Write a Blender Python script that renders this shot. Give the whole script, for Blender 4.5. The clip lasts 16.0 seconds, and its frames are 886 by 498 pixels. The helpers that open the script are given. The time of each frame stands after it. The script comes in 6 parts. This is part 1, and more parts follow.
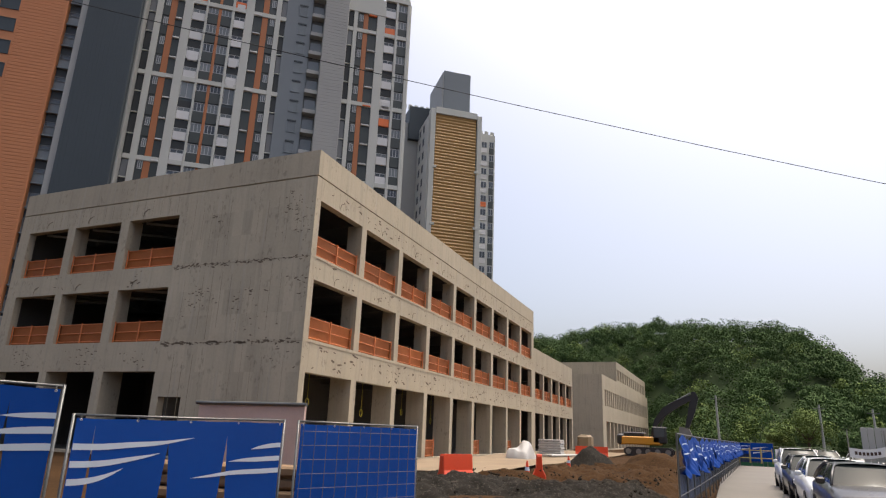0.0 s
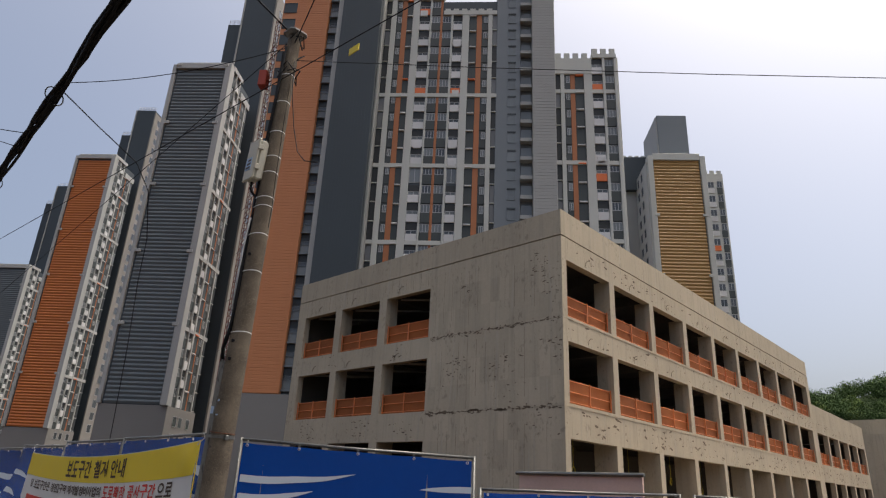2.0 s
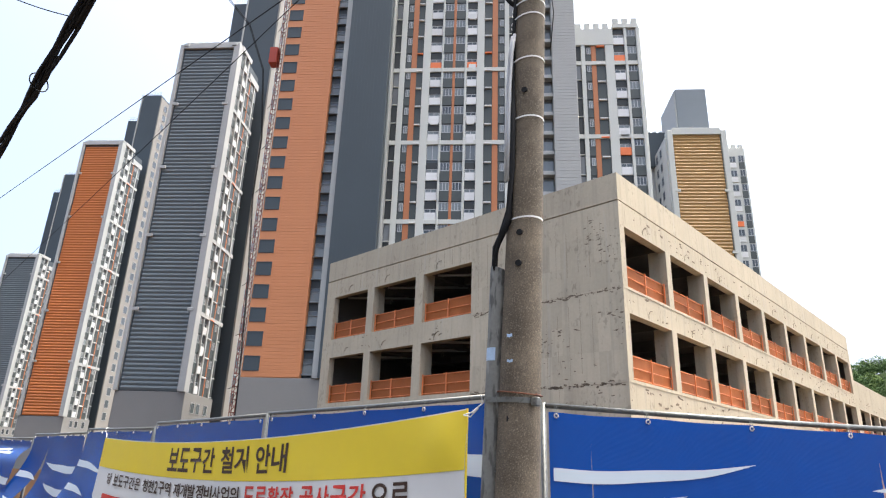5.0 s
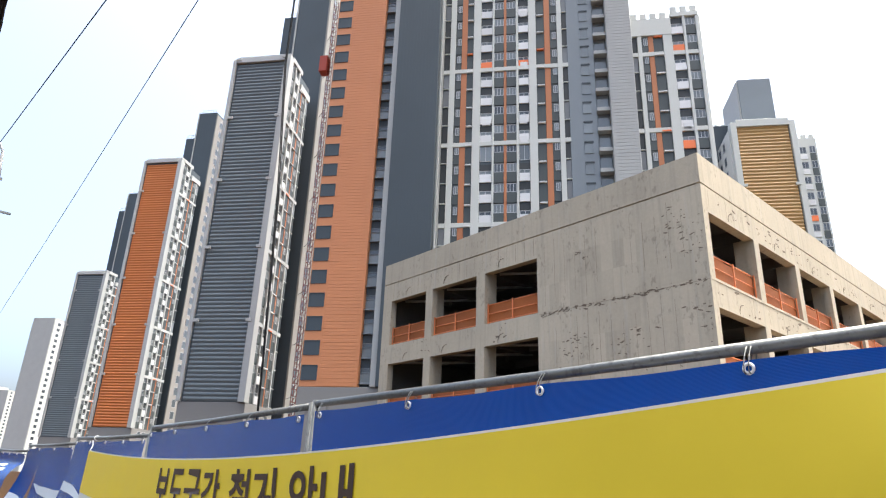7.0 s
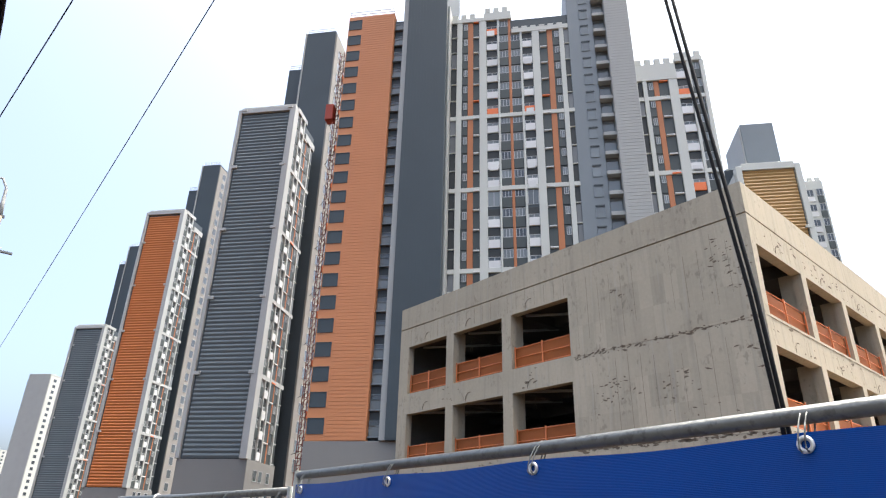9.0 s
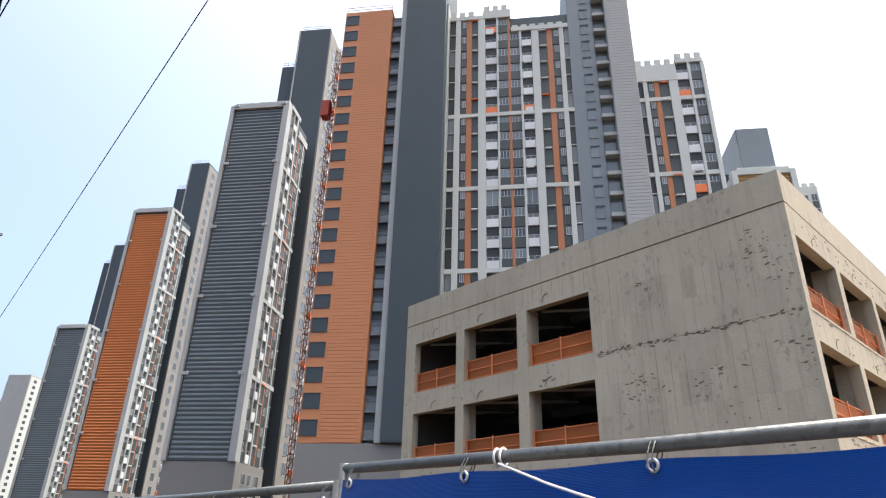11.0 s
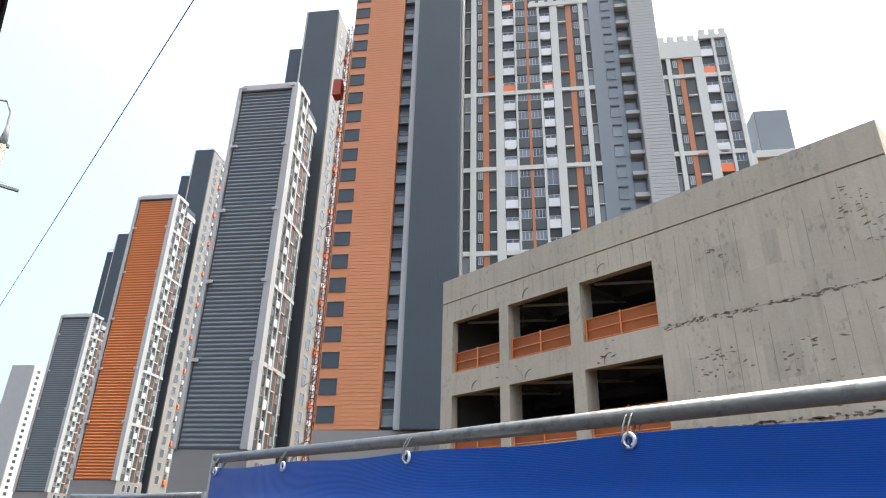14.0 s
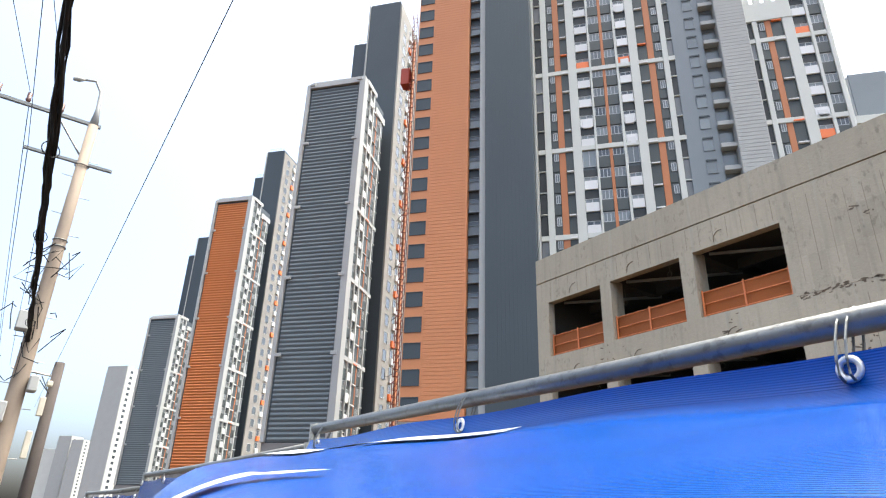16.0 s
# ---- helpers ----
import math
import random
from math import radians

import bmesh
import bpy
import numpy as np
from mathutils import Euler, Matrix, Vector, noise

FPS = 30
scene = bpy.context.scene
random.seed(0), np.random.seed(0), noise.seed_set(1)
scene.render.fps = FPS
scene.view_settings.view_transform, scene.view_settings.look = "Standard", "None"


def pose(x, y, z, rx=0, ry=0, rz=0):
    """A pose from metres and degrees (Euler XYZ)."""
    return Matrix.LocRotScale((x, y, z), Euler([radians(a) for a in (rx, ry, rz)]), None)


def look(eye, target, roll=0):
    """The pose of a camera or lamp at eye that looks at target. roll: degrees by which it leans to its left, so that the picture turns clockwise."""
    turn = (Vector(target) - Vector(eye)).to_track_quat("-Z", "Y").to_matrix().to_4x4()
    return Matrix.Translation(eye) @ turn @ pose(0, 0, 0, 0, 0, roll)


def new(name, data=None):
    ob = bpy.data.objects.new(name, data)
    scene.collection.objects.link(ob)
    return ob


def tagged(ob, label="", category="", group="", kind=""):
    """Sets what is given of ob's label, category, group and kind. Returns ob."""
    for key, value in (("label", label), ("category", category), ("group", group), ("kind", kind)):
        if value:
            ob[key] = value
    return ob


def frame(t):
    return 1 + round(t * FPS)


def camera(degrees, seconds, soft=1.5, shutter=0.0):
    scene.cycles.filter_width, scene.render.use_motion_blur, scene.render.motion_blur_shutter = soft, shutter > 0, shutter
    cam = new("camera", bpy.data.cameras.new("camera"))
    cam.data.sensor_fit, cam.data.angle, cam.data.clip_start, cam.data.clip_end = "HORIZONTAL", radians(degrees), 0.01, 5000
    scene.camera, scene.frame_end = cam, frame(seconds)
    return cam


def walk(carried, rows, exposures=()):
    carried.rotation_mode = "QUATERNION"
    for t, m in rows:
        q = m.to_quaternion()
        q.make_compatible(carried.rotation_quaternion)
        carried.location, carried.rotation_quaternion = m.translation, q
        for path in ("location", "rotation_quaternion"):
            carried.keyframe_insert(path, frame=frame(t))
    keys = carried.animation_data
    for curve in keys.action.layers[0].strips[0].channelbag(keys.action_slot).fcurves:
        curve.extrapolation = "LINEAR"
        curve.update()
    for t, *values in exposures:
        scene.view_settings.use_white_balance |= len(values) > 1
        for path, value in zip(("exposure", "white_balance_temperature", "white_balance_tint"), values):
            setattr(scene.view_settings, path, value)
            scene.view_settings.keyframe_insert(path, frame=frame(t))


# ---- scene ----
cam = camera(69.2, 16.0, soft=1.2)
PATH = [
    (0, (-0.993, -0.003, 1.467), (-1.77, 1.756, 2.017), 2.2),
    (0.5, (-1.315, -0.075, 1.535), (-2.188, 1.585, 2.232), 2.4),
    (1, (-1.655, -0.025, 1.551), (-2.678, 1.528, 2.288), 2.4),
    (1.5, (-2.112, -0.15, 1.54), (-3.303, 1.287, 2.258), 2.5),
    (2, (-2.588, -0.232, 1.463), (-3.893, 1.109, 2.171), 2.7),
    (2.5, (-3.141, -0.297, 1.477), (-4.5, 0.996, 2.171), 2.6),
    (3, (-3.649, -0.368, 1.481), (-5.032, 0.901, 2.174), 2.3),
    (3.5, (-4.193, -0.359, 1.487), (-5.567, 0.918, 2.179), 2.2),
    (4, (-4.687, -0.403, 1.498), (-6.033, 0.92, 2.16), 2.0),
    (4.2, (-4.853, -0.365, 1.477), (-6.177, 0.982, 2.133), 1.9),
    (6.3, (-6.725, 0.965, 1.555), (-8.086, 2.26, 2.241), 1.7),
    (6.5, (-6.896, 1.038, 1.585), (-8.28, 2.311, 2.265), 1.9),
    (7, (-7.413, 1.274, 1.586), (-8.846, 2.491, 2.269), 2.0),
    (7.5, (-7.966, 1.341, 1.567), (-9.415, 2.525, 2.273), 1.9),
    (8, (-8.567, 1.483, 1.636), (-10.005, 2.648, 2.392), 1.9),
    (8.5, (-9.056, 1.522, 1.658), (-10.466, 2.686, 2.467), 1.7),
    (11, (-11.621, 1.594, 1.643), (-12.978, 2.797, 2.486), 1.5),
    (11.5, (-12.12, 1.561, 1.63), (-13.477, 2.773, 2.459), 1.5),
    (12, (-12.753, 1.57, 1.588), (-14.111, 2.798, 2.394), 1.4),
    (12.5, (-13.284, 1.64, 1.58), (-14.64, 2.874, 2.38), 1.4),
    (13, (-13.836, 1.668, 1.576), (-15.19, 2.896, 2.386), 1.4),
    (13.5, (-14.353, 1.709, 1.578), (-15.711, 2.927, 2.399), 1.4),
    (14, (-14.895, 1.76, 1.599), (-16.262, 2.97, 2.417), 1.4),
    (14.5, (-15.5, 1.837, 1.593), (-16.895, 3.024, 2.397), 1.3),
    (15, (-16.074, 1.954, 1.565), (-17.494, 3.108, 2.373), 1.5),
    (15.5, (-16.582, 1.943, 1.54), (-18.028, 3.063, 2.349), 1.6),
    (16, (-17.15, 2.006, 1.538), (-18.652, 3.06, 2.334), 1.7),
]
walk(cam, [(t, look(eye, target, roll)) for t, eye, target, roll in PATH], exposures=[(0, 0.95, 6700, 7), (0.7, 0.77, 6750, 6), (1.5, 0.62, 6750, 6), (2, 0.68, 6700, 6), (2.6, 1.04, 6550, 5), (3.2, 1.62, 6400, 5), (4, 1.92, 6350, 4), (6.5, 2.14, 6300, 3), (11, 1.78, 6250, 3), (13, 2.02, 6250, 2), (16, 2.26, 6300, 1)])

# ---- world and light ----
SUN_AZ, SUN_EL = 35.0, 72.5          # degrees from +y towards +x; height
world = bpy.data.worlds.new("sky")
scene.world = world
world.use_nodes = True
wn = world.node_tree.nodes
sky = wn.new("ShaderNodeTexSky")
sky.sky_type = "NISHITA"
sky.sun_disc = False
sky.sun_elevation = radians(SUN_EL)
sky.sun_rotation = radians(SUN_AZ)
sky.air_density, sky.dust_density, sky.ozone_density = 0.65, 8.0, 0.5
wn["Background"].inputs["Strength"].default_value = 0.15
world.node_tree.links.new(sky.outputs["Color"], wn["Background"].inputs["Color"])
sun_data = bpy.data.lights.new("sun", "SUN")
sun_data.energy, sun_data.angle, sun_data.color = 0.4, radians(12.0), (1.0, 0.97, 0.93)
sun = new("sun", sun_data)
sd_ = Vector((math.sin(radians(SUN_AZ)) * math.cos(radians(SUN_EL)), math.cos(radians(SUN_AZ)) * math.cos(radians(SUN_EL)), math.sin(radians(SUN_EL))))
sun.matrix_world = look(sd_ * 300, (0, 0, 0))


# ---- materials ----
def material(name, color, rough=0.6, metal=0.0, var=0.12, scale=1.0, bump=0.0, bump_scale=30.0, tint=0.0, stain=0.0, streak=False, island=False, transmission=0.0, spec=0.5, coat=0.0):
    m = bpy.data.materials.new(name)
    m.use_nodes = True
    nt = m.node_tree
    n, l = nt.nodes, nt.links
    p = n["Principled BSDF"]
    p.inputs["Roughness"].default_value = rough
    p.inputs["Metallic"].default_value = metal
    p.inputs["Specular IOR Level"].default_value = spec
    p.inputs["Transmission Weight"].default_value = transmission
    p.inputs["Coat Weight"].default_value = coat
    co = n.new("ShaderNodeNewGeometry")
    src = co.outputs["Position"]
    if streak:
        mp = n.new("ShaderNodeMapping")
        mp.inputs["Scale"].default_value = (1.0, 1.0, 0.12)
        l.new(src, mp.inputs["Vector"])
        src_s = mp.outputs["Vector"]
    else:
        src_s = src

    def noise_tex(s, v, detail=4.0):
        t = n.new("ShaderNodeTexNoise")
        t.inputs["Scale"].default_value = s
        t.inputs["Detail"].default_value = detail
        l.new(v, t.inputs["Vector"])
        return t.outputs["Fac"]

    def math_node(op, a, b):
        k = n.new("ShaderNodeMath")
        k.operation = op
        for i, x in enumerate((a, b)):
            if isinstance(x, (int, float)):
                k.inputs[i].default_value = x
            else:
                l.new(x, k.inputs[i])
        return k.outputs[0]

    big = noise_tex(scale * 0.35, src_s)
    fine = noise_tex(scale * 9.0, src, 6.0)
    f = math_node("ADD", math_node("MULTIPLY", math_node("SUBTRACT", big, 0.5), var * 2.2), math_node("MULTIPLY", math_node("SUBTRACT", fine, 0.5), var * 1.2))
    if stain:
        st = noise_tex(scale * 1.3, src_s, 8.0)
        r = n.new("ShaderNodeMapRange")
        r.inputs["From Min"].default_value, r.inputs["From Max"].default_value = 0.55, 0.72
        l.new(st, r.inputs["Value"])
        f = math_node("SUBTRACT", f, math_node("MULTIPLY", r.outputs["Result"], stain))
    if tint:
        oi = n.new("ShaderNodeObjectInfo")
        f = math_node("ADD", f, math_node("MULTIPLY", math_node("SUBTRACT", oi.outputs["Random"], 0.5), tint))
    if island:
        ge = n.new("ShaderNodeNewGeometry")
        f = math_node("ADD", f, math_node("MULTIPLY", math_node("SUBTRACT", ge.outputs["Random Per Island"], 0.5), float(island)))
    f = math_node("ADD", f, 1.0)
    mul = n.new("ShaderNodeMix")
    mul.data_type, mul.blend_type = "RGBA", "MULTIPLY"
    mul.inputs["Factor"].default_value = 1.0
    mul.inputs["A"].default_value = (*color, 1)
    comb = n.new("ShaderNodeCombineColor")
    for i in range(3):
        l.new(f, comb.inputs[i])
    l.new(comb.outputs["Color"], mul.inputs["B"])
    l.new(mul.outputs["Result"], p.inputs["Base Color"])
    l.new(math_node("ADD", rough, math_node("MULTIPLY", math_node("SUBTRACT", fine, 0.5), 0.15)), p.inputs["Roughness"])
    if bump:
        b = n.new("ShaderNodeBump")
        b.inputs["Strength"].default_value = bump
        b.inputs["Distance"].default_value = 0.02
        l.new(noise_tex(bump_scale, src, 8.0), b.inputs["Height"])
        l.new(b.outputs["Normal"], p.inputs["Normal"])
    return m


CONCRETE = material("raw_concrete", (0.458, 0.398, 0.298), 0.9, var=0.15, scale=0.9, bump=0.4, bump_scale=14, stain=0.10, streak=True, tint=0.16, spec=0.25)
# same concrete toned down: the dimness inside the bays is put into the colour
CONCRETE_SHADED = material("shaded_concrete", (0.11, 0.104, 0.094), 0.9, var=0.2, scale=0.8, bump=0.2)
CONCRETE_SCAR = material("scarred_concrete", (0.15, 0.115, 0.08), 0.95, var=0.3, scale=4)
CONCRETE_PATCH = material("patched_concrete", (0.42, 0.385, 0.33), 0.85, var=0.15, scale=2)
WHITE = material("white_paint", (0.52, 0.53, 0.49), 0.6, var=0.08, scale=0.6)
WHITE_PANEL = material("white_balcony_panel", (0.63, 0.63, 0.62), 0.45, var=0.05, tint=0.2)
SLAB_WHITE = material("off_white_paint", (0.41, 0.415, 0.40), 0.6, var=0.10, scale=0.6)
SHAFT_SIDE = material("beige_render", (0.25, 0.235, 0.215), 0.8, var=0.12, scale=0.5)
GREY_PAINT = material("pale_grey_paint", (0.355, 0.36, 0.345), 0.6, var=0.07)
BASE_PAINT = material("plinth_grey_paint", (0.215, 0.207, 0.195), 0.7, var=0.07, scale=0.7)
DARK = material("dark_slate_paint", (0.043, 0.058, 0.069), 0.6, var=0.12, scale=0.4)
DARK_BLUE = material("blue_grey_cladding", (0.175, 0.20, 0.218), 0.5, var=0.07)
DARK_GREEN = material("dark_spandrel", (0.046, 0.056, 0.054), 0.5, var=0.1, tint=0.1)
SLATE_SLAT = material("slate_slat", (0.122, 0.146, 0.156), 0.45, var=0.06, tint=0.06)
ORANGE_SLAT = material("orange_slat", (0.50, 0.155, 0.036), 0.5, var=0.06, tint=0.06)
GOLD_SLAT = material("gold_slat", (0.40, 0.24, 0.085), 0.45, var=0.06, tint=0.06)
ORANGE = material("orange_cladding", (0.54, 0.215, 0.088), 0.55, var=0.07, scale=0.5)
ORANGE_STRIP = material("orange_strip_paint", (0.42, 0.155, 0.06), 0.6, var=0.06)
ORANGE_BRIGHT = material("bright_orange_panel", (0.75, 0.17, 0.04), 0.5, var=0.05)
# near-black that puts the shade of deep facade recesses into the colour
RECESS_SHADE = material("deep_recess_shade", (0.026, 0.030, 0.031), 0.6, var=0.1)
PALE_GLASS = material("hazy_window_glass", (0.17, 0.19, 0.195), 0.12, var=0.2, tint=0.55, spec=0.7)
GLASS = material("window_glass", (0.055, 0.065, 0.075), 0.08, var=0.2, tint=0.5, spec=0.8)
FRAME = material("window_frame", (0.42, 0.43, 0.43), 0.5, var=0.05)
LOUVRE = material("louvre_grey", (0.17, 0.18, 0.19), 0.6, var=0.1, tint=0.3)
NET = material("orange_net", (0.30, 0.088, 0.020), 0.85, var=0.3, scale=2, tint=0.25)
NET_RAIL = material("orange_rail", (0.62, 0.19, 0.06), 0.5, var=0.2, scale=3)
STEEL = material("galvanised_steel", (0.165, 0.17, 0.162), 0.38, metal=0.6, var=0.35, scale=8, bump=0.1, bump_scale=60)
STEEL_WORN = material("worn_steel", (0.27, 0.26, 0.24), 0.5, metal=0.6, var=0.3, scale=6)
TARP = material("blue_banner_sheet", (0.0003, 0.053, 0.295), 0.22, var=0.12, scale=1.5, bump=0.02, bump_scale=220, spec=0.30)
TARP_WHITE = material("white_print", (0.56, 0.63, 0.71), 0.45, var=0.05)
YELLOW = material("yellow_print", (0.80, 0.61, 0.03), 0.5, var=0.06)
BANNER_WHITE = material("white_banner_cloth", (0.70, 0.70, 0.70), 0.6, var=0.05)
INK = material("dark_ink", (0.045, 0.02, 0.012), 0.5, var=0.1)
RED_INK = material("red_ink", (0.62, 0.03, 0.02), 0.5, var=0.1)
POLE = material("aggregate_concrete_pole", (0.125, 0.100, 0.072), 0.92, var=0.95, scale=15.0, bump=0.35, bump_scale=330, stain=0.10)
POLE_PALE = material("spun_concrete_pole", (0.27, 0.215, 0.165), 0.8, var=0.15, scale=2.5)
RUBBER = material("black_cable", (0.013, 0.013, 0.014), 0.65, var=0.2, spec=0.15)
TIE = material("white_cable_tie", (0.7, 0.7, 0.68), 0.5)
RUST = material("rusty_band", (0.16, 0.06, 0.03), 0.8, var=0.4, scale=12)
DIRT = material("dug_earth", (0.050, 0.027, 0.012), 0.95, var=0.5, scale=1.2, bump=1.0, bump_scale=9, stain=0.45, spec=0.05)
GRAVEL = material("grey_gravel", (0.024, 0.021, 0.0175), 0.95, var=0.5, scale=3, bump=0.9, bump_scale=25, spec=0.05)
ROAD = material("worn_road_concrete", (0.155, 0.142, 0.124), 0.85, var=0.15, scale=0.8, stain=0.1)
ASPHALT = material("asphalt", (0.055, 0.055, 0.055), 0.9, var=0.2, scale=2, bump=0.4, bump_scale=60)
LEAF = material("broadleaf_foliage", (0.070, 0.112, 0.042), 0.9, var=0.45, scale=0.25, island=0.3, spec=0.08)
HILL_GREEN = material("woodland_floor", (0.034, 0.050, 0.022), 0.95, var=0.5, scale=0.3, spec=0.05)
LEAF_LIGHT = material("pale_foliage", (0.14, 0.19, 0.06), 0.9, var=0.4, scale=0.3, island=0.3, spec=0.08)
BARK = material("bark", (0.09, 0.065, 0.045), 0.9, var=0.3, scale=4)


def weather(mat, pits=0.45, streaks=0.3, blotch=0.3):
    """Cast-concrete look: pitted clusters, upright run marks and damp clouds."""
    nt = mat.node_tree
    n, l = nt.nodes, nt.links
    p = n["Principled BSDF"]
    src = p.inputs["Base Color"].links[0].from_socket
    geo = n.new("ShaderNodeNewGeometry")
    def layer(scale, xyz, lo, hi, detail):
        mp = n.new("ShaderNodeMapping")
        mp.inputs["Scale"].default_value = xyz
        l.new(geo.outputs["Position"], mp.inputs["Vector"])
        t = n.new("ShaderNodeTexNoise")
        t.inputs["Scale"].default_value = scale
        t.inputs["Detail"].default_value = detail
        l.new(mp.outputs["Vector"], t.inputs["Vector"])
        r = n.new("ShaderNodeMapRange")
        r.inputs["From Min"].default_value, r.inputs["From Max"].default_value = lo, hi
        l.new(t.outputs["Fac"], r.inputs["Value"])
        return r.outputs["Result"]
    def times(a, b):
        k = n.new("ShaderNodeMath")
        k.operation = "MULTIPLY"
        for i, x in enumerate((a, b)):
            if isinstance(x, float):
                k.inputs[i].default_value = x
            else:
                l.new(x, k.inputs[i])
        return k.outputs[0]
    def darken(sock, fac, col):
        m = n.new("ShaderNodeMix")
        m.data_type = "RGBA"
        l.new(fac, m.inputs["Factor"])
        l.new(sock, m.inputs["A"])
        m.inputs["B"].default_value = (*col, 1)
        return m.outputs["Result"]
    s = darken(src, times(layer(0.55, (1, 1, 1.4), 0.48, 0.68, 5.0), blotch), (0.20, 0.172, 0.13))
    s = darken(s, times(layer(4.0, (1, 1, 0.06), 0.52, 0.68, 3.0), streaks), (0.19, 0.172, 0.145))
    s = darken(s, times(layer(4.0, (1, 1, 0.05), 0.60, 0.66, 2.0), 0.18), (0.5, 0.47, 0.41))
    cluster = layer(0.8, (1, 1, 1), 0.50, 0.60, 2.0)
    s = darken(s, times(times(layer(7.0, (1, 1, 0.55), 0.56, 0.66, 8.0), cluster), pits), (0.07, 0.06, 0.05))
    l.new(s, p.inputs["Base Color"])
weather(CONCRETE, pits=0.30, streaks=0.20, blotch=0.08)
def speckle(mat, scale, light, dark, strength=0.7, stretch=1.0):
    """Fine light and dark grains over a surface."""
    nt = mat.node_tree
    n, l = nt.nodes, nt.links
    p = n["Principled BSDF"]
    s = p.inputs["Base Color"].links[0].from_socket
    geo = n.new("ShaderNodeNewGeometry")
    mp = n.new("ShaderNodeMapping")
    mp.inputs["Scale"].default_value = (1.0, 1.0, stretch)
    l.new(geo.outputs["Position"], mp.inputs["Vector"])
    for k, (lo, hi, col) in ((1.0, (0.57, 0.64, light)), (1.45, (0.55, 0.63, dark))):
        t = n.new("ShaderNodeTexNoise")
        t.inputs["Scale"].default_value = scale * k
        t.inputs["Detail"].default_value = 3.0
        l.new(mp.outputs["Vector"], t.inputs["Vector"])
        r = n.new("ShaderNodeMapRange")
        r.inputs["From Min"].default_value, r.inputs["From Max"].default_value = lo, hi
        r.inputs["To Max"].default_value = strength
        l.new(t.outputs["Fac"], r.inputs["Value"])
        m = n.new("ShaderNodeMix")
        m.data_type = "RGBA"
        l.new(r.outputs["Result"], m.inputs["Factor"])
        l.new(s, m.inputs["A"])
        m.inputs["B"].default_value = (*col, 1)
        s = m.outputs["Result"]
    l.new(s, p.inputs["Base Color"])
speckle(POLE, 190.0, (0.33, 0.28, 0.21), (0.04, 0.031, 0.023), 0.6)
speckle(STEEL, 45.0, (0.21, 0.21, 0.20), (0.07, 0.066, 0.06), 0.45)
speckle(GRAVEL, 14.0, (0.07, 0.062, 0.052), (0.012, 0.014, 0.013), 0.7)
speckle(DIRT, 10.0, (0.085, 0.05, 0.026), (0.02, 0.014, 0.009), 0.6)


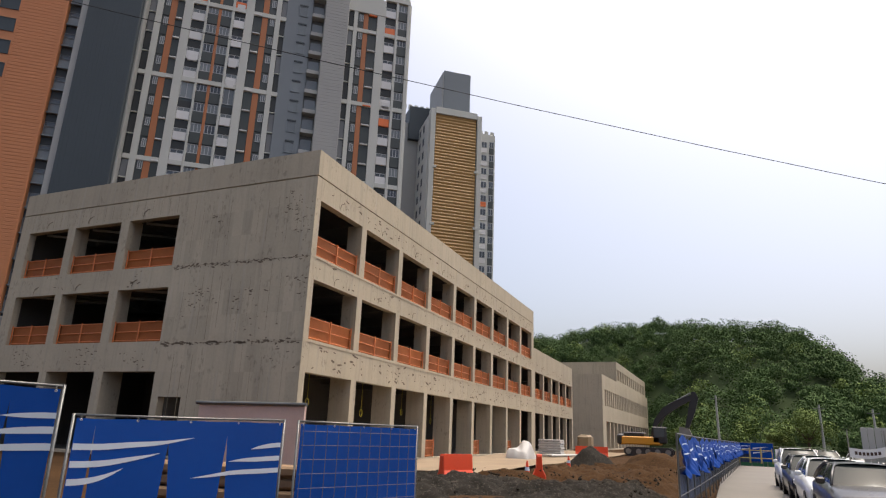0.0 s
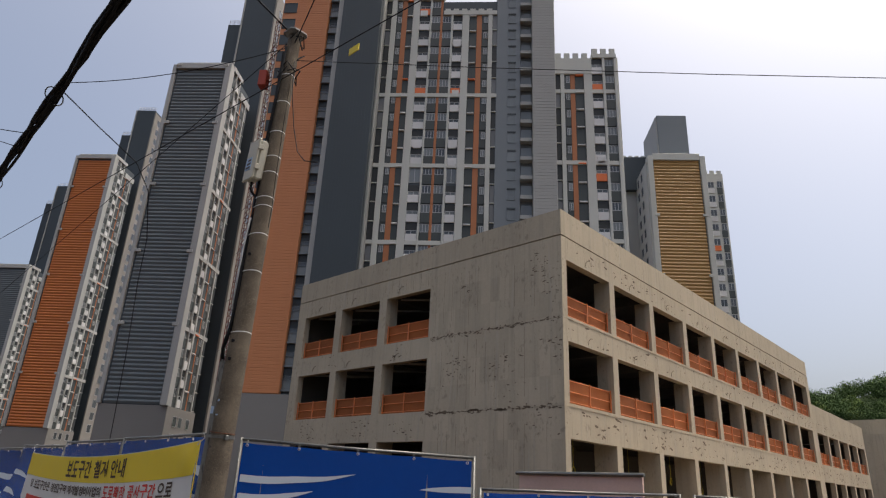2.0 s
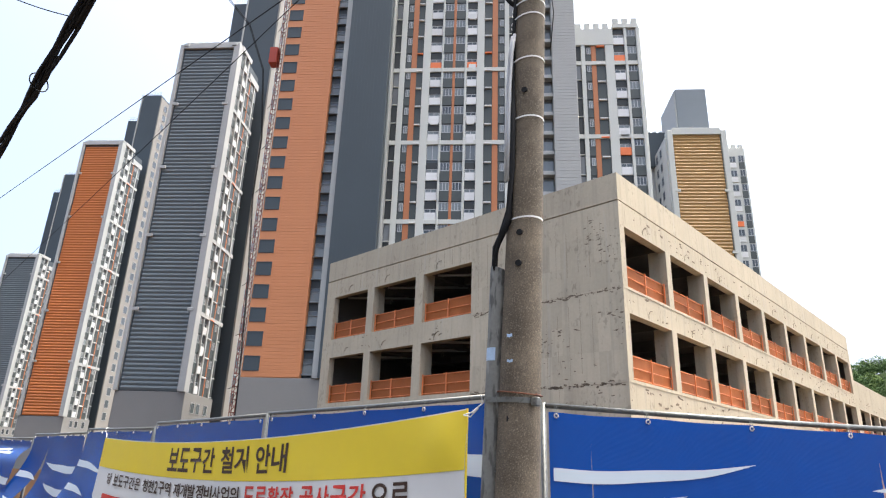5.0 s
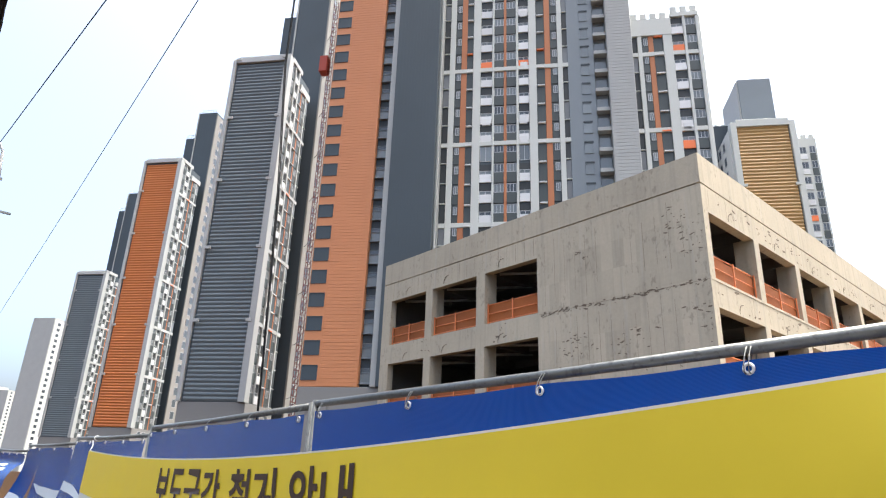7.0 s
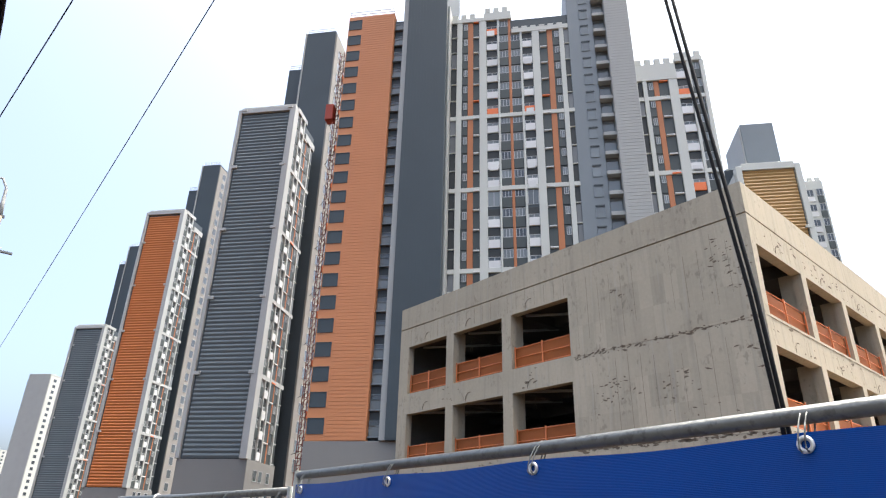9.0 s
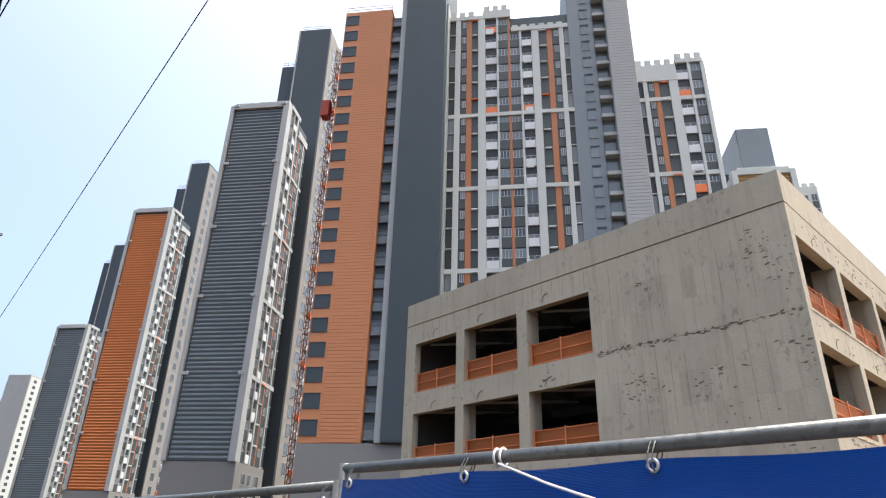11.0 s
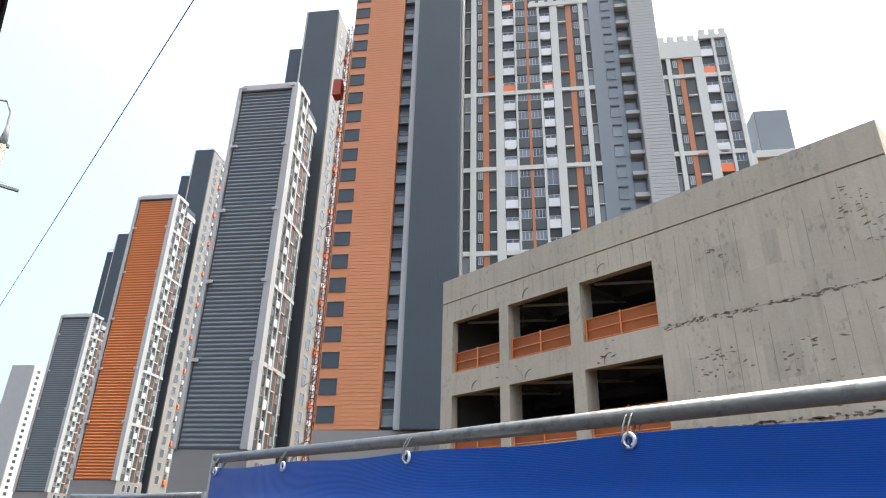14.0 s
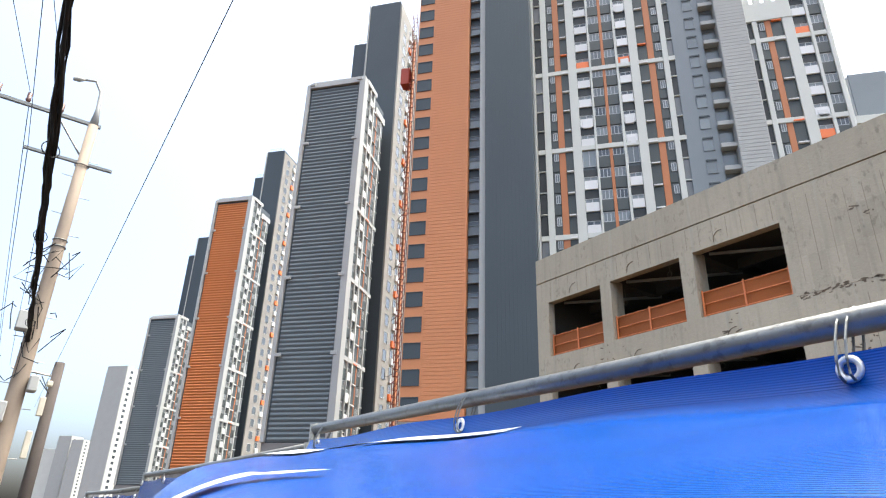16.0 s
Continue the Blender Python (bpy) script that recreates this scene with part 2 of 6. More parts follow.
# ---- mesh helpers ----
class Mesh:
    def __init__(self):
        self.v, self.f, self.m = [], [], []

    def quad(self, a, b, c, d, mi=0):
        i = len(self.v)
        self.v += [a, b, c, d]
        self.f.append((i, i + 1, i + 2, i + 3))
        self.m.append(mi)

    def box(self, x0, x1, y0, y1, z0, z1, mi=0):
        i = len(self.v)
        self.v += [(x, y, z) for z in (z0, z1) for y in (y0, y1) for x in (x0, x1)]
        for f in ((0, 2, 3, 1), (4, 5, 7, 6), (0, 1, 5, 4), (2, 6, 7, 3), (0, 4, 6, 2), (1, 3, 7, 5)):
            self.f.append(tuple(i + k for k in f))
            self.m.append(mi)

    def bevel_box(self, x0, x1, y0, y1, z0, z1, r=0.02, mi=0):
        """A box whose upright edges and top are chamfered."""
        i = len(self.v)
        def ring(z, g):
            a0, a1, b0, b1 = x0 + g, x1 - g, y0 + g, y1 - g
            return [(a0 + r, b0, z), (a1 - r, b0, z), (a1, b0 + r, z), (a1, b1 - r, z), (a1 - r, b1, z), (a0 + r, b1, z), (a0, b1 - r, z), (a0, b0 + r, z)]
        for z, g in ((z0, r), (z0 + r, 0), (z1 - r, 0), (z1, r)):
            self.v += ring(z, g)
        for k in range(3):
            for j in range(8):
                self.f.append((i + k * 8 + j, i + k * 8 + (j + 1) % 8, i + k * 8 + 8 + (j + 1) % 8, i + k * 8 + 8 + j))
                self.m.append(mi)
        self.f.append(tuple(i + 7 - j for j in range(8)))
        self.f.append(tuple(i + 24 + j for j in range(8)))
        self.m += [mi, mi]

    def tube(self, pts, radii, sides=8, mi=0, caps=True):
        """A tube along points; radii: one number or one for each point."""
        if isinstance(radii, (int, float)):
            radii = [radii] * len(pts)
        pts = [Vector(p) for p in pts]
        i = len(self.v)
        for k, p in enumerate(pts):
            d = (pts[min(k + 1, len(pts) - 1)] - pts[max(k - 1, 0)]).normalized()
            a = d.cross(Vector((0, 0, 1)))
            if a.length < 1e-3:
                a = Vector((1, 0, 0))
            a.normalize()
            b = d.cross(a)
            for j in range(sides):
                w = 2 * math.pi * j / sides
                self.v.append(tuple(p + (a * math.cos(w) + b * math.sin(w)) * radii[k]))
        for k in range(len(pts) - 1):
            for j in range(sides):
                self.f.append((i + k * sides + j, i + k * sides + (j + 1) % sides, i + (k + 1) * sides + (j + 1) % sides, i + (k + 1) * sides + j))
                self.m.append(mi)
        if caps:
            self.f.append(tuple(i + j for j in range(sides)))
            self.f.append(tuple(i + (len(pts) - 1) * sides + sides - 1 - j for j in range(sides)))
            self.m += [mi, mi]

    def torus(self, c, axis, R, r, n=12, k=6, mi=0):
        axis = Vector(axis).normalized()
        a = axis.orthogonal().normalized()
        b = axis.cross(a)
        i = len(self.v)
        for j in range(n):
            w = 2 * math.pi * j / n
            d = a * math.cos(w) + b * math.sin(w)
            for q in range(k):
                u = 2 * math.pi * q / k
                self.v.append(tuple(Vector(c) + d * (R + r * math.cos(u)) + axis * (r * math.sin(u))))
        for j in range(n):
            for q in range(k):
                self.f.append((i + j * k + q, i + ((j + 1) % n) * k + q, i + ((j + 1) % n) * k + (q + 1) % k, i + j * k + (q + 1) % k))
                self.m.append(mi)

    def grid(self, fn, nu, nv, mi=0):
        i = len(self.v)
        self.v += [fn(a / nu, b / nv) for b in range(nv + 1) for a in range(nu + 1)]
        for b in range(nv):
            for a in range(nu):
                k = i + b * (nu + 1) + a
                self.f.append((k, k + 1, k + nu + 2, k + nu + 1))
                self.m.append(mi)

    def data(self, name, mats, smooth=False, weld=False):
        me = bpy.data.meshes.new(name)
        me.from_pydata(self.v, [], self.f)
        for m in (mats if isinstance(mats, (list, tuple)) else [mats]):
            me.materials.append(m)
        me.polygons.foreach_set("material_index", self.m)
        if smooth:
            me.polygons.foreach_set("use_smooth", [True] * len(self.f))
        me.update()
        bm = bmesh.new()
        bm.from_mesh(me)
        if weld:
            bmesh.ops.remove_doubles(bm, verts=bm.verts, dist=1e-4)
        bmesh.ops.recalc_face_normals(bm, faces=bm.faces)
        bm.to_mesh(me)
        bm.free()
        return me


def part(name, mesh, mats, parent=None, label="", smooth=False):
    ob = new(name, mesh.data(name, mats, smooth) if isinstance(mesh, Mesh) else mesh)
    if parent is not None:
        ob.parent = parent
    return tagged(ob, label) if label else ob


def thing(name, label, category, m=None, group="", kind=""):
    ob = new(name)
    ob.empty_display_size = 0.3
    if m is not None:
        ob.matrix_world = m
    return tagged(ob, label, category, group, kind)


def piece(name, data, parent, x, y, z, rz=0.0, scale=None):
    ob = new(name, data)
    ob.parent = parent
    ob.location = (x, y, z)
    if rz:
        ob.rotation_euler = (0, 0, rz)
    if scale:
        ob.scale = scale
    return ob


def solid_grid(M, us, zs, empty, d0, d1, at, mi=0):
    """A wall from breakpoints with holes: only the faces between solid and air. at(u, d, z) places a point."""
    nu, nz = len(us) - 1, len(zs) - 1
    hole = [[empty((us[i] + us[i + 1]) / 2, (zs[j] + zs[j + 1]) / 2) for j in range(nz)] for i in range(nu)]
    def solid(i, j):
        return 0 <= i < nu and 0 <= j < nz and not hole[i][j]
    for i in range(nu):
        for j in range(nz):
            if not solid(i, j):
                continue
            a, b, c, d = us[i], us[i + 1], zs[j], zs[j + 1]
            M.quad(at(a, d0, c), at(b, d0, c), at(b, d0, d), at(a, d0, d), mi)
            M.quad(at(b, d1, c), at(a, d1, c), at(a, d1, d), at(b, d1, d), mi)
            if not solid(i - 1, j):
                M.quad(at(a, d1, c), at(a, d0, c), at(a, d0, d), at(a, d1, d), mi)
            if not solid(i + 1, j):
                M.quad(at(b, d0, c), at(b, d1, c), at(b, d1, d), at(b, d0, d), mi)
            if not solid(i, j - 1):
                M.quad(at(a, d1, c), at(b, d1, c), at(b, d0, c), at(a, d0, c), mi)
            if not solid(i, j + 1):
                M.quad(at(a, d0, d), at(b, d0, d), at(b, d1, d), at(a, d1, d), mi)


# ---- ground ----
def ground_sheet():
    M = Mesh()
    xs = [-3000, -900, -300] + [-120 + 4 * i for i in range(51)] + [300, 900, 3000]
    ys = [-3000, -900, -200, -60] + [-20 + 4 * i for i in range(61)] + [500, 1200, 3000]
    def fn(x, y):
        z = -0.22 if y > 4.2 else -0.12
        if y > 4.2 and x > -2.0 and y < 130:
            z = -0.8
        if -60 < x < -2 and 6 < y < 100:
            z += 0.10 * noise.noise(Vector((x * 0.2, y * 0.2, 0)))
        return (x, y, z)
    M.v = [fn(x, y) for y in ys for x in xs]
    nx = len(xs)
    for b in range(len(ys) - 1):
        for a in range(nx - 1):
            k = b * nx + a
            M.f.append((k, k + 1, k + nx + 1, k + nx))
            M.m.append(0)
    return M
tagged(part("ground", ground_sheet(), DIRT, smooth=True), "bare brown and grey earth of a building site", "ground", kind="structure")
M = Mesh()
M.bevel_box(-120, 40, -6.0, 3.3, -0.3, 0.0, 0.03)
tagged(part("pavement", M, ASPHALT), "dark asphalt pavement along the site fence", "pavement", kind="structure")
# unseen wall added behind the camera to cut low sky light and reflections
M = Mesh()
M.bevel_box(-75, 38, -12.4, -12.0, -0.3, 10.0, 0.05)
tagged(part("wall_street", M, BASE_PAINT), "unseen plain grey wall added across the street to shade the fence", "wall", kind="structure")
M = Mesh()
def lane_z(y):
    """The lane drops gently away from the street."""
    return -0.004 - 0.36 * min(1.0, max(0.0, (y - 3.3) / 20.0)) ** 0.8
M.grid(lambda a, b: (-1.6 + 10.6 * a, 3.3 + 63.0 * b, lane_z(3.3 + 63.0 * b)), 8, 40)
M.grid(lambda a, b: (-1.6 - 0.05 * a, 3.3 + 63.0 * b, lane_z(3.3 + 63.0 * b) - 0.4 * a), 1, 40)
tagged(part("road", M, ROAD), "pale worn concrete lane beside the site", "road", kind="structure")

# ---- concrete building ----
CX, CY, SK = -18.7, 24.52, 0.0322
TOP, LINE = 14.85, 13.45
FLOORS = ((9.48, 12.3), (5.45, 8.3), (-0.1, 3.92))
FRONT = ((-39.65, -36.2), (-35.6, -31.85), (-31.2, -27.5))
PITCH, OPEN = 4.85, 4.3
SIDE = [(0.45 + PITCH * i, 0.45 + PITCH * i + OPEN) for i in range(9)]
SIDE_LOW = [(45.2 + 4.4 * i, 45.2 + 4.4 * i + 3.85) for i in range(5)]
KE, KL = 44.5, 67.2
LOWTOP = 10.85
XL = -40.5

def side_at(k, d, z):
    """Along the long face: k metres from the corner, d metres inwards."""
    return (CX - SK * k - d, CY + k, z)

podium = thing("concrete_building", "bare grey concrete building shell with three storeys of open bays", "building")
M = Mesh()
us = sorted({XL, CX, -27.05, -25.55} | {x for o in FRONT for x in o})
zs = sorted({-0.4, LINE, 2.68} | {z for f in FLOORS for z in f})
def front_empty(u, z):
    if any(a < z < b for a, b in FLOORS) and any(a < u < b for a, b in FRONT):
        return True
    return -27.05 < u < -25.55 and -0.1 < z < 2.68
solid_grid(M, us, zs, front_empty, 0, 0.42, lambda u, d, z: (u, CY + d, z))
part("front_wall", M, CONCRETE, podium)
M = Mesh()
us = sorted({0.42, KE} | {x for o in SIDE for x in o})
zs = sorted({-0.4, LINE} | {z for f in FLOORS for z in f})
solid_grid(M, us, zs, lambda u, z: any(a < z < b for a, b in FLOORS) and any(a < u < b for a, b in SIDE), 0, 0.42, side_at)
part("side_wall", M, CONCRETE, podium)
M = Mesh()
us = sorted({KE, KL} | {x for o in SIDE_LOW for x in o})
zs = sorted({-0.4, LOWTOP} | {z for f in FLOORS[1:] for z in f})
solid_grid(M, us, zs, lambda u, z: any(a < z < b for a, b in FLOORS[1:]) and any(a < u < b for a, b in SIDE_LOW), 0.0, 0.42, side_at)
part("side_wall", M, CONCRETE, podium, "lower two-storey end of the concrete wall")
# parapet, set 3 cm back over a recessed groove
M = Mesh()
M.box(XL + 0.0, CX - 0.0, CY + 0.0, CY + 0.35, LINE + 0.07, TOP)
M.box(XL + 0.10, CX - 0.10, CY + 0.08, CY + 0.33, LINE, LINE + 0.07)
part("parapet", M, CONCRETE, podium)
M = Mesh()
for z0, z1, d0 in ((LINE + 0.07, TOP, 0.0), (LINE, LINE + 0.07, 0.08)):
    i = len(M.v)
    for z in (z0, z1):
        M.v += [side_at(0.35, d0, z), side_at(KE, d0, z), side_at(KE, 0.36, z), side_at(0.35, 0.36, z)]
    for f in ((0, 1, 2, 3), (7, 6, 5, 4), (0, 4, 5, 1), (1, 5, 6, 2), (2, 6, 7, 3), (3, 7, 4, 0)):
        M.f.append(tuple(i + q for q in f))
        M.m.append(0)
part("parapet", M, CONCRETE, podium)
# slabs, inner walls and columns, their interior shade put into the colour
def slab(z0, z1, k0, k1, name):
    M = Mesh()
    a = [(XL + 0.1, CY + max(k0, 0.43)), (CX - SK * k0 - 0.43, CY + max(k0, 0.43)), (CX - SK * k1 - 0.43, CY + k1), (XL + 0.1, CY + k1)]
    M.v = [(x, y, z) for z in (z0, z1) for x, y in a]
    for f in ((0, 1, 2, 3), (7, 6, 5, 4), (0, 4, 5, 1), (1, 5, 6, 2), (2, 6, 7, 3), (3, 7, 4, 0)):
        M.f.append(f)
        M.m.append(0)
    part(name, M, CONCRETE_SHADED, podium)
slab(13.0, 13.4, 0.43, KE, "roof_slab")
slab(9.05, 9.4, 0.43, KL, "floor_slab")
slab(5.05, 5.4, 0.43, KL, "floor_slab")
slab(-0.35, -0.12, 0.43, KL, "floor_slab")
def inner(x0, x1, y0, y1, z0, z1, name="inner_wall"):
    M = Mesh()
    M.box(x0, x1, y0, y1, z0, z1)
    part(name, M, CONCRETE_SHADED, podium)
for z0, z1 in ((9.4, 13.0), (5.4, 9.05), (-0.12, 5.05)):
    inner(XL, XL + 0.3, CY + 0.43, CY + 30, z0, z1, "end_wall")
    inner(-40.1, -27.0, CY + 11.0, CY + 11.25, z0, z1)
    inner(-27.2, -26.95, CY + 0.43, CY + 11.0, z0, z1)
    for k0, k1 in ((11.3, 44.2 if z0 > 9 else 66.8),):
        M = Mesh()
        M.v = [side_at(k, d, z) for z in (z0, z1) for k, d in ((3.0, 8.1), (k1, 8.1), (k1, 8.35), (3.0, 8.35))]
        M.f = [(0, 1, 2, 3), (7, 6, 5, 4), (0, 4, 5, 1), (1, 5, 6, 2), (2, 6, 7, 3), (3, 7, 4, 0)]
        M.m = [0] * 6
        part("inner_wall", M, CONCRETE_SHADED, podium)
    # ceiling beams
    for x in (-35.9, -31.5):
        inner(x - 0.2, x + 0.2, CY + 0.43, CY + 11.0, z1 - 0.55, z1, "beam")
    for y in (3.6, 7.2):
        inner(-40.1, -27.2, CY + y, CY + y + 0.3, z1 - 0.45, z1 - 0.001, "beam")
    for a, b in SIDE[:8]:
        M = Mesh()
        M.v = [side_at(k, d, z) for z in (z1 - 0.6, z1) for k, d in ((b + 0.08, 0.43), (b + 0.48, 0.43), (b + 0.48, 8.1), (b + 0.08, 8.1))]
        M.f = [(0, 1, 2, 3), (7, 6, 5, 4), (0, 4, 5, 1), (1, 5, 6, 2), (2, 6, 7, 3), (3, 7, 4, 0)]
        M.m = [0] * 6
        part("beam", M, CONCRETE_SHADED, podium)
# piers running inwards behind the outer wall
for (z0, z1), deep in zip(((9.4, 13.0), (5.4, 9.05), (-0.12, 5.05)), (0.95, 0.95, 1.3)):
    for a, b in SIDE[:8]:
        M = Mesh()
        M.v = [side_at(k, d, z) for z in (z0, z1 - 0.61) for k, d in ((b + 0.05, 0.425), (b + 0.50, 0.425), (b + 0.50, deep), (b + 0.05, deep))]
        M.f = [(0, 1, 2, 3), (7, 6, 5, 4), (0, 4, 5, 1), (1, 5, 6, 2), (2, 6, 7, 3), (3, 7, 4, 0)]
        M.m = [0] * 6
        part("pier", M, CONCRETE, podium)
    for x0, x1 in ((-36.15, -35.65), (-31.8, -31.25)):
        M = Mesh()
        M.box(x0, x1, CY + 0.425, CY + deep, z0, z1 - 0.56)
        part("pier", M, CONCRETE, podium)
inner(XL, XL + 0.42, CY + 0.43, CY + 30, 13.45, TOP - 0.01, "parapet")
inner(-29.0, CX - SK * KE - 0.45, CY + KE - 0.4, CY + KE, 9.45, 13.0, "end_wall")
inner(-29.0, CX - SK * KL - 0.45, CY + KL - 0.4, CY + KL, -0.1, 9.0, "end_wall")


# ---- towers ----
A = radians(40.0)
def tower_pose(s, d):
    """Foot of a tower from its place across (s) and along (d) the towers' common grid."""
    return Matrix.Translation((s * math.cos(A) - d * math.sin(A), s * math.sin(A) + d * math.cos(A), 0)) @ Matrix.Rotation(A, 4, "Z")

FLOOR = 2.9
_cache = {}
def window_mesh(w, h, mullions=1, glass=GLASS, frame_mat=FRAME):
    """Frame, mullion and glass of a window, its foot at the origin, facing -y."""
    key = ("win", round(w, 2), round(h, 2), mullions, glass.name, frame_mat.name)
    if key not in _cache:
        M = Mesh()
        t = 0.07
        bars = [w * (i + 1) / (mullions + 1) for i in range(mullions)]
        us = [0, t] + [x + e for x in bars for e in (-0.035, 0.035)] + [w - t, w]
        solid_grid(M, us, [0, t, h - t, h], lambda u, z: t < z < h - t and t < u < w - t and not any(abs(u - x) < 0.035 for x in bars), -0.06, 0.02, lambda u, d, z: (u, d, z), 1)
        M.quad((t, -0.01, t), (w - t, -0.01, t), (w - t, -0.01, h - t), (t, -0.01, h - t), 0)
        _cache[key] = M.data("window", [glass, frame_mat], weld=True)
    return _cache[key]

def box_mesh(name, w, t, h, mat):
    """A panel w wide, t thick and h high, its back foot at the origin, proud towards -y."""
    key = (name, round(w, 2), round(t, 2), round(h, 2), mat.name)
    if key not in _cache:
        M = Mesh()
        M.bevel_box(0, w, -t, 0, 0, h, min(0.03, t * 0.3))
        _cache[key] = M.data(name, mat)
    return _cache[key]

def facade(tower, org, side, columns, z0, floors, band_at, tops=None, white=WHITE, FLOOR=2.9, hot=None, glazed=()):
    """Columns of windows, panels and strips on one face. side False: face looks to -y and runs along +x;
    True: face looks to +x and runs along +y. band_at: floors from the foot that carry a pale band. hot: whether the panel of a column and floor is orange; glazed: floors without panels."""
    hot = hot or (lambda c, f: f % 8 == 3 and c % 2 == 0)
    rz = radians(90) if side else 0.0
    def put(name, data, u, z, out=0.0):
        if side:
            return piece(name, data, tower, org[0] + out, org[1] + u, z, rz)
        return piece(name, data, tower, org[0] + u, org[1] - out, z)
    u = 0.0
    total = sum(c[1] for c in columns)
    for ci, (kind, w) in enumerate(columns):
        n = floors if tops is None else tops(u + w / 2)
        H = n * FLOOR
        if kind == "w":
            put("pilaster", box_mesh("pilaster", w, 0.30, H + 0.5, white), u, z0)
        elif kind == "g":
            put("pilaster", box_mesh("pilaster", w, 0.30, H + 0.5, GREY_PAINT), u, z0)
        elif kind == "o":
            put("orange_strip", box_mesh("orange_strip", w, 0.14, H + 0.2, ORANGE_STRIP), u, z0)
        else:
            for f in range(n):
                z = z0 + f * FLOOR
                r = random.Random(ci * 977 + f * 31 + int(z0) + int(abs(org[0]) * 7))
                if kind == "b" and f in glazed:
                    put("window", window_mesh(w - 0.06, FLOOR - 0.5, 1, PALE_GLASS), u + 0.03, z + 0.3)
                elif kind == "b":
                    put("balcony_panel", box_mesh("balcony_panel", w - 0.06, 0.22, 1.12, ORANGE_BRIGHT if hot(ci, f) else WHITE_PANEL), u + 0.03, z + 0.12)
                    put("window", window_mesh(w - 0.06, 0.55, 1, PALE_GLASS if r.random() < 0.5 else GLASS), u + 0.03, z + 1.26)
                    # flat dark box above the window, coloured as the shade of a recess
                    put("recess", box_mesh("recess", w - 0.06, 0.05, FLOOR - 1.95, RECESS_SHADE), u + 0.03, z + 1.85)
                    if r.random() < 0.22:
                        put("hung_sheet", box_mesh("hung_sheet", w * 0.7, 0.26, 1.0, WHITE_PANEL), u + 0.03 + w * 0.2 * r.random(), z - 0.12)
                elif kind == "d":
                    put("spandrel", box_mesh("spandrel", w - 0.02, 0.12, 1.5, DARK_GREEN), u + 0.01, z + 0.05)
                    put("window", window_mesh(w - 0.04, 1.2, 2, PALE_GLASS if r.random() < 0.75 else GLASS), u + 0.02, z + 1.57)
                elif kind == "D":
                    put("spandrel", box_mesh("spandrel", w - 0.02, 0.10, FLOOR - 0.12, DARK_GREEN), u + 0.01, z + 0.05)
                    put("window", window_mesh(w * 0.62, 1.1, 1, PALE_GLASS), u + w * 0.3, z + 1.45, 0.115)
                elif kind == "s":
                    put("spandrel", box_mesh("spandrel", w - 0.02, 0.08, FLOOR - 0.3, DARK_GREEN), u + 0.01, z + 0.05)
                    put("sill", box_mesh("sill", w * 0.86, 0.35, 0.20, ORANGE_BRIGHT if hot(0, f) and hot(6, f) else WHITE_PANEL), u + w * 0.07, z + FLOOR - 0.25)
                elif kind == "r":
                    # most louvre panels take the near-black recess shade as their colour
                    put("louvre", box_mesh("louvre", w - 0.1, 0.06, FLOOR - 0.35, LOUVRE if r.random() < 0.2 else RECESS_SHADE), u + 0.05, z + 0.3)
                    put("ledge", box_mesh("ledge", w, 0.2, 0.14, white), u, z + 0.12)
        u += w
    for b in band_at:
        u0, u1 = 0.0, total
        put("band", box_mesh("band", u1 - u0, 0.26, 0.62, white), u0, z0 + b * FLOOR - 0.31, 0.0)

def block(tower, name, x0, x1, y0, y1, z0, z1, mat, label="", holes=None):
    M = Mesh()
    M.bevel_box(x0, x1, y0, y1, z0, z1, 0.05)
    return part(name, M, mat, tower, label)

def crown(tower, x0, x1, y, z, step=1.25, h=0.9):
    """The notched parapet along a roof edge."""
    d = box_mesh("merlon", 0.8, 0.35, h, WHITE)
    x = x0
    while x + 0.8 <= x1:
        piece("merlon", d, tower, x, y + 0.35, z)
        x += step

def roof_rail(tower, x0, x1, y, z):
    """A low white railing along a roof edge."""
    d = box_mesh("railing_post", 0.09, 0.09, 1.0, WHITE_PANEL)
    n = int((x1 - x0) / 0.75)
    for i in range(n + 1):
        piece("railing_post", d, tower, x0 + (x1 - x0 - 0.09) * i / n, y, z)
    for h in (0.45, 0.95):
        piece("railing", box_mesh("railing", x1 - x0, 0.07, 0.12, WHITE_PANEL), tower, x0, y - 0.1, z + h)

W_COLS = [(k, w * 1.022) for k, w in (("r", 0.83), ("w", 0.73), ("D", 0.83), ("o", 0.73), ("s", 0.88), ("w", 1.0), ("b", 1.55), ("w", 0.25), ("d", 1.27), ("o", 0.35), ("d", 1.27), ("w", 0.30), ("b", 1.37), ("w", 1.0), ("s", 1.1), ("o", 0.73), ("D", 0.93), ("w", 0.63), ("r", 0.73))]

# the great tower: orange end, slate shaft, two white fronts and a grey stair shaft
tower = thing("apartment_tower", "tall apartment block with orange end wall and white window grid", "apartment building", tower_pose(0, 77))
block(tower, "plinth", -33.4, -18.2, 0.0, 14, -0.3, 11.4, BASE_PAINT)
block(tower, "orange_wall", -33.3, -26.35, 0.0, 12, 11.4, 72.7, ORANGE)
lath = box_mesh("cladding_course", 4.55, 0.035, 0.36, ORANGE)
for i in range(146):
    piece("cladding_course", lath, tower, -31.0, 0.0, 11.5 + i * 0.418)
for f in range(21):
    z = 11.4 + 0.75 + f * FLOOR
    piece("window", window_mesh(1.95, 1.75, 0, DARK, DARK), tower, -33.15, -0.03, z)
block(tower, "window_strip", -26.35, -24.85, 0.9, 12, 11.4, 71.8, DARK)
